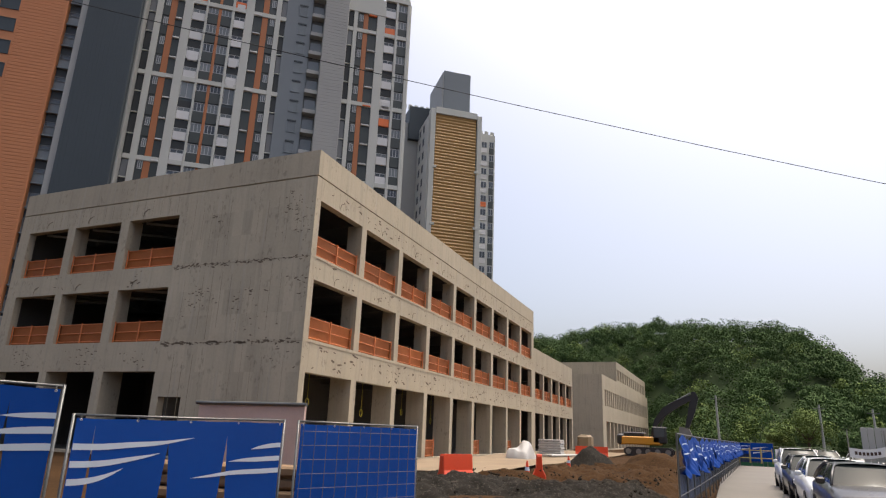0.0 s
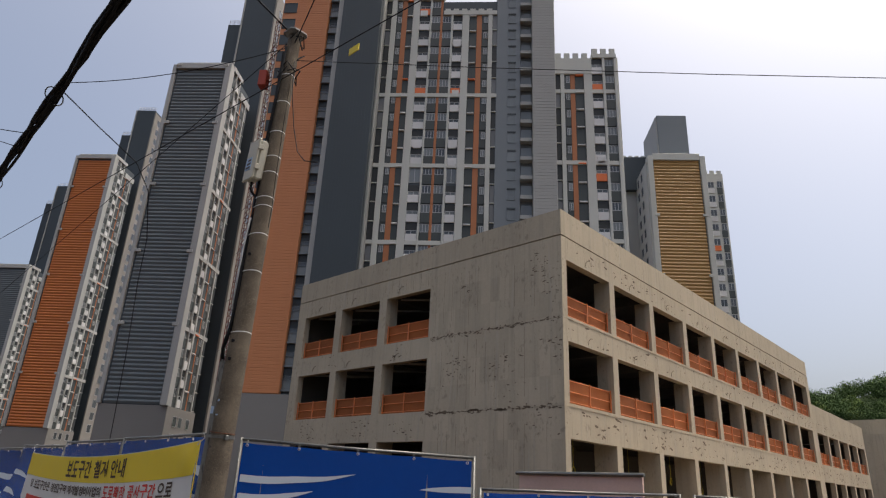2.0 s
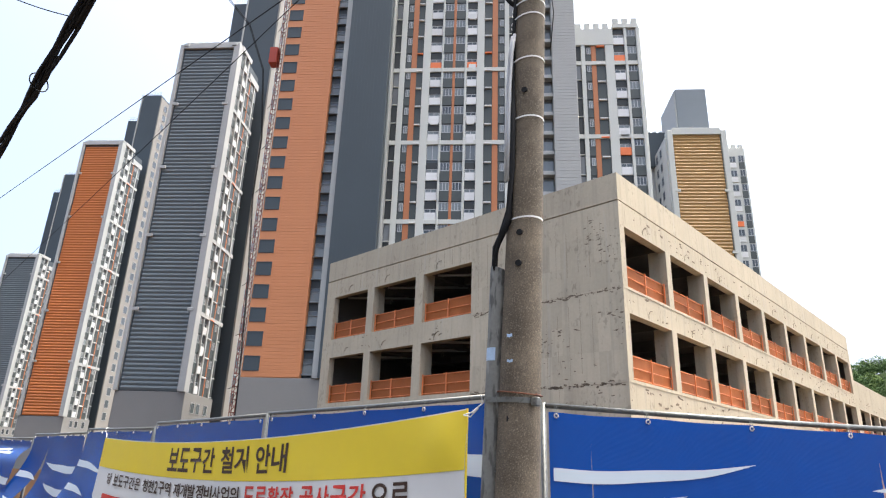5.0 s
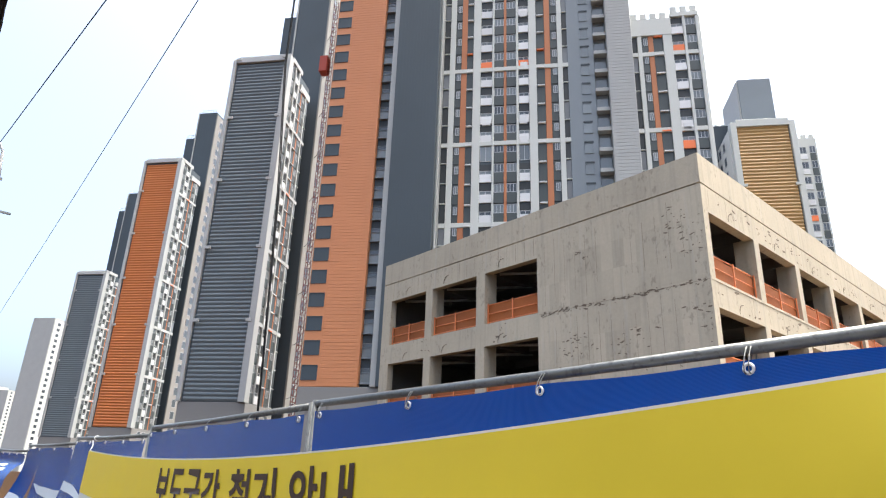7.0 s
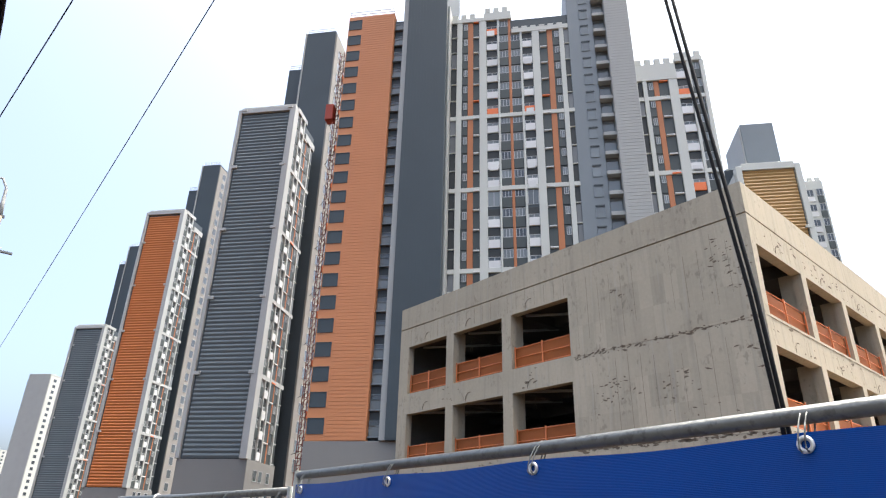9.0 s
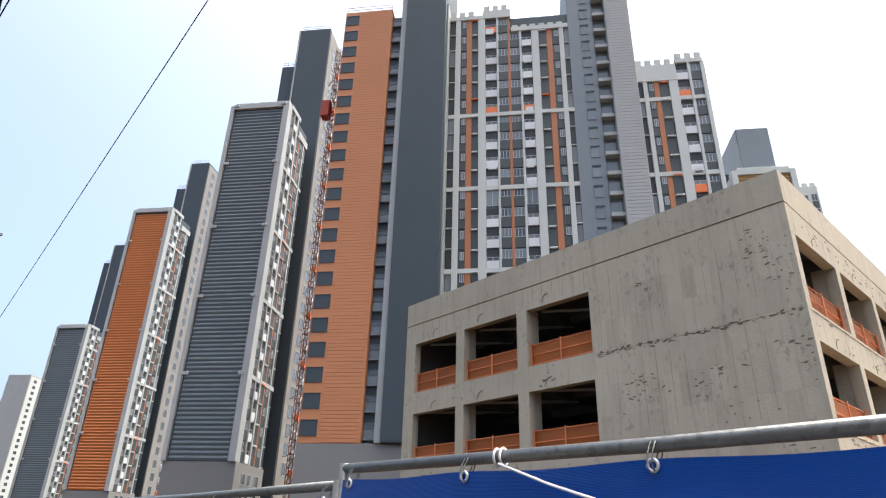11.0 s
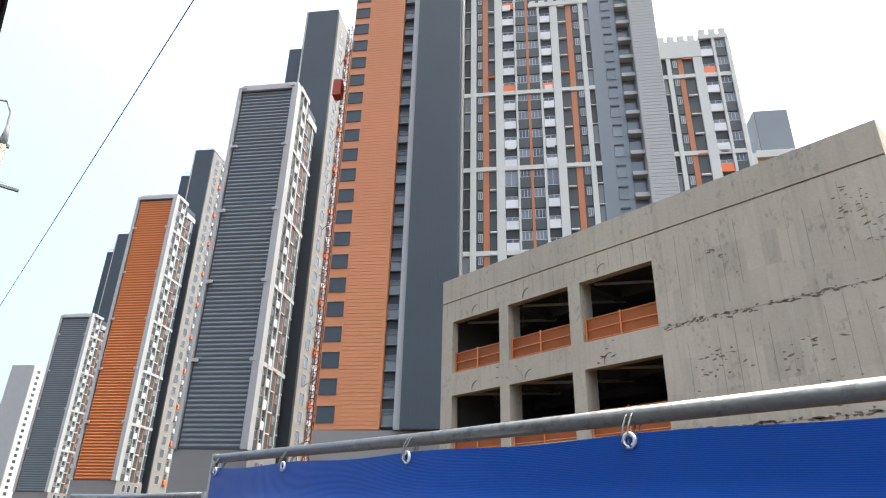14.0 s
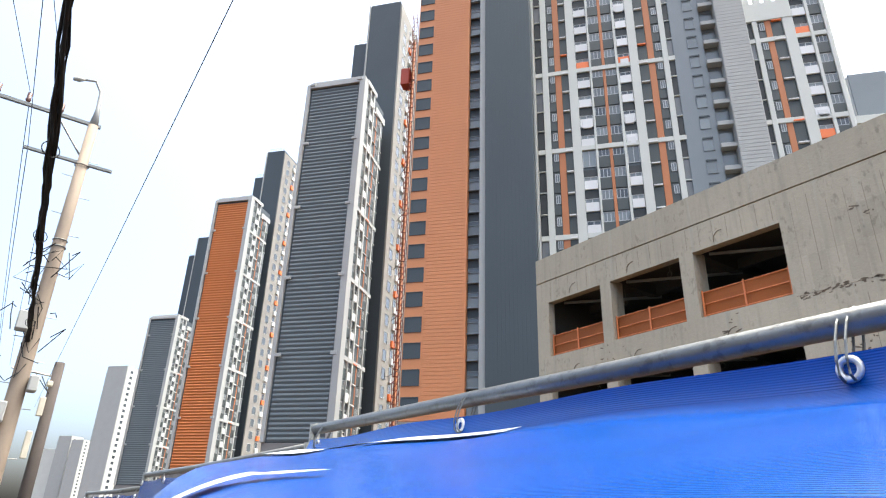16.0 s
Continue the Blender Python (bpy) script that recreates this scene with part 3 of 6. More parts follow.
for f in range(21):
    z = 11.4 + 0.6 + f * FLOOR
    piece("window", window_mesh(1.4, 1.1, 0, PALE_GLASS, DARK_BLUE), tower, -26.3, 0.85, z)
    piece("window", window_mesh(1.4, 0.55, 0, GLASS, DARK_BLUE), tower, -26.3, 0.85, z + 1.15)
    piece("sill", box_mesh("sill", 1.46, 0.4, 0.16, DARK_BLUE), tower, -26.33, 0.88, z - 0.2)
block(tower, "pilaster", -24.85, -24.1, -0.25, 12, 11.4, 86.0, GREY_PAINT)
block(tower, "slate_shaft", -24.1, -18.4, -0.55, 12, 11.4, 86.5, DARK)
board = box_mesh("wall_board", 0.425, 0.02, 74.6, DARK)
for i in range(13):
    piece("wall_board", board, tower, -24.08 + i * 0.436, -0.55, 11.6)
block(tower, "pilaster", -18.4, -18.15, 0.6, 14, 11.4, 73.5, GREY_PAINT)
roof_rail(tower, -33.2, -26.4, 0.3, 72.7)
wy = 2.5
block(tower, "white_block", -18.15, -1.4, wy, 16, -0.3, 71.4, DARK)
def tops_w(u):
    return 22 if u < 8.6 else 21
facade(tower, (-18.15, wy), False, W_COLS, 9.06, 21, (4, 8, 12, 16), tops_w, FLOOR=2.84, hot=lambda c, f: f == 16 or (f == 21 and c < 9), glazed=(11,))
block(tower, "roof_edge", -18.15, -13.4, wy - 0.35, wy + 6, 71.5, 72.2, WHITE)
block(tower, "roof_edge", -13.4, -9.4, wy - 0.35, wy + 6, 71.5, 73.0, WHITE)
block(tower, "roof_edge", -9.4, -1.4, wy - 0.35, wy + 6, 68.7, 69.5, WHITE)
crown(tower, -18.0, -13.5, wy - 0.3, 72.2)
crown(tower, -13.2, -9.5, wy - 0.3, 73.0)
crown(tower, -9.2, -1.6, wy - 0.3, 69.5, h=0.35)
# stair shaft
block(tower, "stair_shaft", -1.4, 2.1, wy - 0.2, 16, -0.3, 84, DARK_BLUE)
block(tower, "stair_shaft", 2.1, 3.7, wy + 0.3, 16, -0.3, 84, DARK_BLUE)
block(tower, "stair_shaft", 3.7, 6.95, wy - 1.2, 16, -0.3, 84, GREY_PAINT)
course = box_mesh("cladding_course", 3.1, 0.03, 0.42, GREY_PAINT)
for i in range(120):
    piece("cladding_course", course, tower, 3.78, wy - 1.2, 25.0 + i * 0.48)
for f in range(24):
    z = 12.0 + f * FLOOR
    piece("window", window_mesh(1.15, 1.5, 0, PALE_GLASS, DARK_BLUE), tower, 0.3, wy - 0.23, z)
    piece("sill", box_mesh("sill", 1.15, 0.12, 0.25, DARK), tower, 0.3, wy - 0.21, z + 1.55)
    piece("window", window_mesh(1.5, 1.9, 0, PALE_GLASS, DARK_BLUE), tower, 2.15, wy + 0.25, z + 0.6)
    piece("balcony_ledge", box_mesh("balcony_ledge", 1.7, 1.0, 0.55, GREY_PAINT), tower, 2.05, wy + 0.28, z + 0.02)
# second white front
block(tower, "white_block", 6.95, 15.75, wy, 16, -0.3, 60.8, DARK)
facade(tower, (6.95, wy), False, [("r", 0.8), ("w", 0.55), ("D", 0.85), ("o", 0.65), ("s", 1.25), ("w", 1.15), ("b", 1.5), ("w", 0.35), ("d", 1.3), ("w", 0.4)], 9.8, 17, (4, 8, 12, 16), lambda u: 17 if u < 5 else 18, FLOOR=2.84, hot=lambda c, f: f in (16, 11))
block(tower, "roof_edge", 6.95, 12.2, wy - 0.35, wy + 6, 58.1, 60.8, WHITE)
block(tower, "roof_edge", 12.2, 15.75, wy - 0.35, wy + 6, 60.9, 61.6, WHITE)
crown(tower, 7.1, 12.2, wy - 0.3, 60.8)
crown(tower, 12.3, 15.7, wy - 0.3, 61.6)
block(tower, "side_wall", 15.75, 16.0, wy, 16, -0.3, 61.2, WHITE)


def slat_mesh(w, mat):
    """One rounded rib of corrugated cladding, w wide and 0.644 m high."""
    M = Mesh()
    prof = ((0.0, 0.0), (-0.03, 0.07), (-0.085, 0.20), (-0.125, 0.31), (-0.125, 0.38), (-0.08, 0.50), (-0.03, 0.60), (0.0, 0.644))
    for y, z in prof:
        M.v += [(0, y, z), (w, y, z)]
    for k in range(len(prof) - 1):
        M.f.append((2 * k, 2 * k + 1, 2 * k + 3, 2 * k + 2))
    M.f += [tuple(2 * k for k in range(len(prof))), tuple(2 * k + 1 for k in range(len(prof))), (0, 1, 2 * len(prof) - 1, 2 * len(prof) - 2)]
    M.m = [0] * len(M.f)
    return M.data("slat", mat)

def slab_tower(label, s, d, width, top, base, slat_mat, depth, shaft, seed):
    """A slab block: ribbed end panel in a white frame, window side, and a taller slate shaft behind."""
    t = thing("apartment_tower", label, "apartment building", tower_pose(s, d), "row of apartment slabs")
    block(t, "plinth", -width, 0.3, 0.0, depth, -0.3, base, BASE_PAINT)
    block(t, "core_wall", -width, 0.0, 0.0, depth, base, top, DARK)
    block(t, "frame", -width - 0.1, -width + 0.5, -0.45, 1.5, base, top + 0.3, SLAB_WHITE)
    block(t, "frame", -0.75, 0.3, -0.45, 0.9, base, top + 0.3, SLAB_WHITE)
    block(t, "frame", -width + 0.5, -0.75, -0.45, 1.2, top - 0.5, top + 0.5, SLAB_WHITE)
    n = int((top - 0.6 - base) / 0.644)
    w = width - 1.75
    sl = slat_mesh(w, slat_mat)
    for i in range(n):
        piece("slat", sl, t, -width + 0.8, -0.02, base + 0.1 + i * 0.644)
    br = box_mesh("bracket", 0.9, 0.3, 0.5, SLAB_WHITE)
    floors = int((top - base) / FLOOR)
    for i in range(4, floors + 1, 4):
        z = base + i * FLOOR
        piece("bracket", br, t, -width + 0.55, -0.3, z)
        piece("bracket", br, t, -1.15, -0.3, z)
    cols = [("w", 0.5), ("d", 1.4), ("w", 0.22), ("b", 1.35), ("w", 0.45), ("s", 1.55), ("o", 0.3), ("D", 1.4), ("w", 0.35), ("r", 1.23)]
    facade(t, (0.0, 0.55), True, cols, base, floors, range(4, floors, 4), lambda u: floors if u < 4.6 else floors - 1, SLAB_WHITE)
    block(t, "roof_edge", -width + 0.6, 0.1, -0.1, 3.0, top + 0.5, top + 0.95, SLAB_WHITE)
    block(t, "roof_edge", -2.0, 0.35, 0.9, 5.2, top, top + 0.9, SLAB_WHITE)
    block(t, "roof_edge", -2.0, 0.35, 5.2, depth, top - 2.9, top - 1.6, SLAB_WHITE)
    for z in (3.2, 6.1, 8.6):
        for u in (2.2, 4.0, 6.6):
            piece("window", window_mesh(1.2, 1.5, 0), t, 0.31, u, z, radians(90))
    # shaft behind
    x0, x1, z1, x2, z2, dd = shaft
    block(t, "slate_shaft", x0, x1, dd, dd + 9, -0.3, z1, DARK)
    block(t, "slate_shaft", x2, x0 - 0.3, dd + 1.5, dd + 9, -0.3, z2, DARK)
    block(t, "shaft_edge", x0 - 0.3, x0, dd - 0.15, dd + 9, -0.3, z1, GREY_PAINT)
    block(t, "side_wall", x1, x1 + 0.35, dd - 0.1, dd + 13, -0.3, z1 - 0.8, SHAFT_SIDE)
    k = int((z1 - 12) / FLOOR)
    for f in range(k):
        z = 11.0 + f * FLOOR
        piece("window", window_mesh(1.7, 1.9, 0), t, x1 + 0.36, dd + 1.6, z, radians(90))
        piece("balcony_panel", box_mesh("balcony_panel", 1.3, 0.4, 1.1, WHITE_PANEL if f % 3 else ORANGE_BRIGHT), t, x1 + 0.36, dd + 5.0, z, radians(90))
        piece("window", window_mesh(1.3, 1.4, 0), t, x1 + 0.36, dd + 5.0, z + 1.15, radians(90))
        piece("orange_strip", box_mesh("orange_strip", 0.7, 0.25, 2.9, ORANGE_STRIP), t, x1 + 0.36, dd + 8.2, z, radians(90))
    roof_rail(t, x2 + 0.2, x0 - 0.5, dd + 1.7, z2)
    roof_rail(t, x0 + 0.2, x1 - 0.2, dd + 0.4, z1)
    return t

slab_tower("apartment slab with slate-grey ribbed end panel in a white frame", -47.6, 93.0, 10.1, 69.4, 11.3, SLATE_SLAT, 9.5, (-5.4, 0.9, 98.0, -9.0, 90.0, 12.0), 1)
slab_tower("apartment slab with bright orange ribbed end panel in a white frame", -97.0, 141.0, 10.2, 77.4, 10.7, ORANGE_SLAT, 9.5, (-5.2, 0.1, 99.2, -9.1, 92.0, 12.0), 2)
slab_tower("distant apartment slab with slate-grey ribbed end panel", -149.2, 189.0, 10.8, 63.4, 10.7, SLATE_SLAT, 9.5, (-7.4, -2.8, 98.3, -11.2, 92.0, 12.0), 3)

# gold-panelled tower
tower = thing("apartment_tower", "apartment block with gold ribbed end panel and dark rooftop box", "apartment building", tower_pose(28.0, 112))
block(tower, "gold_core", 0, 10.3, 0, 10, -0.3, 62.7, DARK)
block(tower, "frame", -0.1, 0.9, -0.45, 1.2, -0.3, 63.2, WHITE)
block(tower, "frame", 9.6, 10.6, -0.45, 1.2, -0.3, 63.2, WHITE)
block(tower, "frame", 0.9, 9.6, -0.45, 1.2, 62.3, 63.7, WHITE)
sl = slat_mesh(8.4, GOLD_SLAT)
for i in range(79):
    piece("slat", sl, tower, 1.05, -0.02, 11.6 + i * 0.644)
br = box_mesh("bracket", 0.9, 0.3, 0.5, WHITE)
for z in (50.6, 39.0, 27.4):
    piece("bracket", br, tower, 0.5, -0.3, z)
    piece("bracket", br, tower, 9.1, -0.3, z)
block(tower, "white_block", 10.6, 14.2, 1.5, 12, -0.3, 60.5, WHITE)
for f in range(16):
    z = 12.6 + f * FLOOR
    piece("window", window_mesh(1.2, 1.3, 1), tower, 11.2, 1.47, z + 1.3)
    piece("balcony_panel", box_mesh("balcony_panel", 1.2, 0.15, 1.0, ORANGE_BRIGHT if f % 5 == 1 else WHITE_PANEL), tower, 11.2, 1.5, z + 0.2)
    piece("spandrel", box_mesh("spandrel", 1.0, 0.1, 1.4, DARK_GREEN), tower, 12.9, 1.5, z)
    piece("window", window_mesh(1.0, 1.35, 1), tower, 12.9, 1.47, z + 1.42)
crown(tower, 10.7, 14.2, 1.6, 60.5, h=0.7)
block(tower, "side_wall", -0.3, 0.0, 0.3, 12, -0.3, 62.2, WHITE)
for f in range(17):
    z = 12.6 + f * FLOOR
    for y in (3.2, 6.0):
        o = piece("window", window_mesh(1.4, 1.7, 0, DARK), tower, -0.31, y + 1.4, z + 0.6, radians(-90))
block(tower, "stair_shaft", -5.5, -0.3, 9.0, 18, -0.3, 64.0, GREY_PAINT)
block(tower, "stair_shaft", -2.5, 3.4, 8.0, 16, 60, 67.5, DARK)
crown(tower, -5.3, 3.0, 8.2, 67.0, h=0.9)
block(tower, "rooftop_box", 3.4, 9.2, 3.5, 13.5, 62.0, 74.6, DARK_BLUE, "dark slate rooftop box")
block(tower, "rooftop_side", 3.1, 3.4, 3.6, 13.5, 62.0, 74.2, GREY_PAINT)


# ---- street side: fence, banner, poles and wires ----
def lerp(a, b, t):
    return a + (b - a) * t

def add_ribs(mat, period, strength):
    """Fine level ribs of woven sheet, as relief, counted down the cloth from its hem."""
    nt = mat.node_tree
    n, l = nt.nodes, nt.links
    at = n.new("ShaderNodeAttribute")
    at.attribute_name = "drop"
    k = n.new("ShaderNodeMath")
    k.operation = "MULTIPLY"
    k.inputs[1].default_value = 2 * math.pi / period
    w = n.new("ShaderNodeMath")
    w.operation = "SINE"
    b = n.new("ShaderNodeBump")
    b.inputs["Strength"].default_value = strength
    b.inputs["Distance"].default_value = 0.001
    l.new(at.outputs["Fac"], k.inputs[0])
    l.new(k.outputs[0], w.inputs[0])
    l.new(w.outputs[0], b.inputs["Height"])
    p = n["Principled BSDF"]
    for q in list(p.inputs["Normal"].links):
        l.new(q.from_socket, b.inputs["Normal"])
    l.new(b.outputs["Normal"], p.inputs["Normal"])
add_ribs(TARP, 0.0022, 0.2)
EYELET = material("eyelet_metal", (0.75, 0.75, 0.74), 0.35, metal=0.6, var=0.15, scale=30)

MESH_WIRE = material("dulled_mesh_wire", (0.10, 0.12, 0.17), 0.6, metal=0.2, var=0.3, scale=9)

def swoosh(S, u0, u1, v0, v1, th, n=28):
    """A tapering printed stroke that follows a sheet's surface S(u, v, lift)."""
    M = Mesh()
    def fn(a, b):
        u = lerp(u0, u1, a)
        v = lerp(v0, v1, a ** 2.2) + (b - 0.5) * th * (1 - a ** 3)
        return S(u, v, 0.004)
    M.grid(fn, n, 3)
    return M

def fence_panel(a, b, za, zb, bulge=None, profile=None, slits=(), prints=(), mesh_front=False, height=1.62, foot=0.0, eyelets=(0.03, 0.26, 0.5, 0.74, 0.97), shift=0.0):
    """Steel tube panel from a to b with a printed sheet hung on its street side. slits: (u, v of the tip, width at the hem)."""
    t = thing("fence_panel", "galvanised tube fence panel hung with a printed blue sheet", "fence", group="street fence panels")
    A3, B3 = Vector((a[0], a[1], 0)), Vector((b[0], b[1], 0))
    d = (B3 - A3).normalized()
    nrm = Vector((d.y, -d.x, 0))
    if nrm.y > 0:
        nrm = -nrm
    def P(u, z, out=0.0):
        q = A3.lerp(B3, u) + nrm * out
        return (q.x, q.y, z)
    M = Mesh()
    M.tube([P(0.002, za), P(0.5, lerp(za, zb, 0.5) - 0.004), P(0.998, zb)], 0.0115, 14)
    part("top_rail", M, STEEL, t, smooth=True)
    for u, z in ((0.001, za), (0.999, zb)):
        M = Mesh()
        M.tube([P(u, foot - 0.05), P(u, z + 0.012)], 0.0125, 14)
        part("post", M, STEEL, t, smooth=True)
    M = Mesh()
    M.tube([P(0.01, foot + 0.35), P(0.99, foot + 0.35)], 0.011, 8)
    part("lower_rail", M, STEEL, t, smooth=True)
    if mesh_front:
        M = Mesh()
        for i in range(12):
            M.tube([P(0.02 + 0.0873 * i, za - height, 0.055), P(0.02 + 0.0873 * i, lerp(za, zb, i / 11) - 0.02, 0.055)], 0.0032, 5)
        for i in range(7):
            z = 0.10 + 0.145 * i
            if z < height:
                M.tube([P(0.01, za - z, 0.06), P(0.99, zb - z, 0.06)], 0.0032, 5)
        part("wire_mesh", M, MESH_WIRE, t)
    B = bulge or (lambda u, v: 0.012 * math.sin(u * 9 + za * 40) * v + 0.006 * math.sin(u * 3.2 + v * 4))
    def S(u, v, lift=0.0):
        top = lerp(za, zb, u) - 0.026 - 0.005 * math.sin(u * math.pi * 4) ** 2
        if profile:
            o, drop = profile(u, v * height)
            q = A3.lerp(B3, u) + nrm * (0.016 + o + lift * 0.4)
            return (q.x, q.y, top - drop + lift)
        out = 0.016 + B(u, v) + lift
        q = A3.lerp(B3, u) + nrm * out + d * (shift * v * v)
        return (q.x, q.y, top - v * height)
    drops = []
    cuts = sorted(slits)
    edges = [(0.012, 2.0, 0.0)] + list(cuts) + [(0.988, 2.0, 0.0)]
    M = Mesh()
    for i in range(len(edges) - 1):
        (ul, vl, wl), (ur, vr, wr) = edges[i], edges[i + 1]
        nu = max(4, int((ur - ul) * 44))
        def fn(p, v, ul=ul, vl=vl, wl=wl, ur=ur, vr=vr, wr=wr):
            l = ul + max(0.0, v - vl) / max(0.01, 1 - vl) * wl if vl < 1 else ul
            r = ur - max(0.0, v - vr) / max(0.01, 1 - vr) * wr * 0.6 if vr < 1 else ur
            return S(lerp(l, r, p), v)
        nv = 60 if profile else 30
        M.grid(fn, nu, nv)
        drops += [height * j / nv for j in range(nv + 1) for _ in range(nu + 1)]
    sheet = part("sheet", M, TARP, t, "blue printed sheet", smooth=True)
    sheet.data.attributes.new("drop", "FLOAT", "POINT").data.foreach_set("value", drops)
    for u0, u1, v0, v1, th in prints:
        part("white_print", swoosh(S, u0, u1, v0, v1, th), TARP_WHITE, sheet, smooth=True)
    for u in eyelets:
        c = Vector(S(u, 0.009, 0.002))
        M = Mesh()
        M.torus(c, nrm, 0.0082, 0.0030, 16, 6)
        e = part("eyelet", M, EYELET, sheet, smooth=True)
        M = Mesh()
        rail = Vector(P(u, lerp(za, zb, u)))
        for k in (-0.004, 0.004):
            pts = []
            for j in range(13):
                w = j / 12 * 2 * math.pi
                up = Vector((0, 0, 1))
                mid = (rail + c) / 2
                ax = (rail - c) / 2
                pts.append(tuple(mid + ax * 1.45 * math.cos(w) + nrm * 0.0135 * math.sin(w) + d * k))
            M.tube(pts, 0.0012, 5, caps=False)
        part("wire_tie", M, STEEL, sheet)
    return t

STRIPES = ((0.985, 0.45, 0.19, 0.16, 0.052), (0.985, 0.6, 0.30, 0.27, 0.05), (0.02, 0.42, 0.36, 0.27, 0.05), (0.02, 0.3, 0.47, 0.40, 0.04))
fence_panel((-7.36, 2.39), (-9.345, 2.385), 1.825, 1.818, prints=((0.01, 0.3, 0.17, 0.13, 0.06), (0.01, 0.3, 0.30, 0.26, 0.05)), eyelets=(0.03, 0.27, 0.5, 0.735, 0.97))
fence_panel((-9.375, 2.39), (-11.288, 2.485), 1.812, 1.82, slits=((0.33, 0.12, 0.012),))
def blown(k):
    return lambda u, v: 0.012 * math.sin(u * 9 + k) * v + (0.10 + 0.25 * u) * v ** 2 + 0.035 * math.sin(u * 7 + v * 6 + k) * v
LOOSE = ((0.03, 0.55, 0.36, 0.30, 0.075), (0.05, 0.42, 0.60, 0.52, 0.075), (0.97, 0.62, 0.44, 0.50, 0.07), (0.55, 0.9, 0.78, 0.70, 0.06))
fence_panel((-11.32, 2.487), (-12.96, 2.49), 1.78, 1.806, bulge=blown(1), height=1.0, shift=0.40, prints=((0.97, 0.52, 0.30, 0.38, 0.06), (0.97, 0.6, 0.52, 0.58, 0.06), (0.45, 0.8, 0.78, 0.70, 0.06)))
fence_panel((-12.98, 2.49), (-14.825, 2.5), 1.77, 1.786, bulge=blown(4), height=0.95, shift=0.42, slits=((0.62, 0.14, 0.14),), prints=LOOSE, eyelets=(0.02, 0.355, 0.69, 0.97))
def half_blown(u, s):
    """Sheet that hangs flat for a hand's width and then swells outwards."""
    c = 0.06 + 0.06 * max(0.0, (u - 0.86) / 0.14)
    reach = 0.16 * min(1.0, 0.2 + u) * (1.0 if u < 0.86 else max(0.25, 1 - (u - 0.86) * 5))
    o, z, n = 0.0, 0.0, 30
    step = s / n
    for i in range(n):
        k = (i + 0.5) * step
        w = radians(62) * max(0.0, min(1.0, (k - c) / 0.07)) if k < c + reach else radians(62) * max(0.12, 1 - (k - c - reach) / 0.25)
        o += math.sin(w) * step
        z += math.cos(w) * step
    return o, z
fence_panel((-14.86, 2.5), (-16.63, 2.508), 1.738, 1.775, height=1.1, profile=half_blown, slits=((0.925, 0.07, 0.02),), prints=((0.40, 0.945, 0.125, 0.168, 0.048), (0.25, 0.8, 0.18, 0.25, 0.036), (0.03, 0.5, 0.48, 0.42, 0.07), (0.97, 0.5, 0.66, 0.72, 0.07)), eyelets=(0.03, 0.28, 0.53, 0.775, 0.975))
def billow(u, s):
    """Sheet blown out over the pavement: hangs, turns sharply outwards, then falls."""
    c = lerp(0.040, 0.012, u)
    reach = 0.40 * (0.55 + 0.45 * math.sin(min(1.0, u * 1.15 + 0.1) * math.pi) ** 0.6) * min(1.0, 0.25 + u * 3)
    o, z, n = 0.0, 0.0, 40
    step = s / n
    for i in range(n):
        k = (i + 0.5) * step
        if k < c:
            w = 0.0
        elif k < c + reach:
            w = radians(lerp(80, 76, (k - c) / reach)) * min(1.0, (k - c) / 0.03 + 0.3)
        else:
            w = radians(76) * max(-0.12, 1 - (k - c - reach) / 0.22)
        o += math.sin(w) * step
        z += math.cos(w) * step
    return o, z
fence_panel((-16.66, 2.51), (-18.57, 2.655), 1.682, 1.738, profile=billow, slits=((0.075, 0.03, 0.10),), prints=((0.985, 0.58, 0.050, 0.020, 0.05), (0.70, 0.45, 0.285, 0.245, 0.03)), eyelets=(0.02, 0.37, 0.66, 0.96))
# panels further along, their sheets torn loose by the wind
x, y, z = -18.6, 2.66, 1.70
for i in range(9):
    def flap(u, v, i=i):
        return (0.10 + 0.42 * v) * v * (0.6 + 0.4 * math.sin(u * 2.5 + i * 1.7)) + 0.03 * math.sin(u * 11 + i) * v
    y2 = y + 0.05
    fence_panel((x, y), (x - 1.86, y2), z, z + 0.02, bulge=flap, slits=((0.35 + 0.1 * (i % 3), 0.3, 0.1),), prints=LOOSE + ((0.98, 0.5, 0.24, 0.2, 0.06),), height=1.05, shift=0.4)
    x, y, z = x - 1.86, y2, z - 0.035
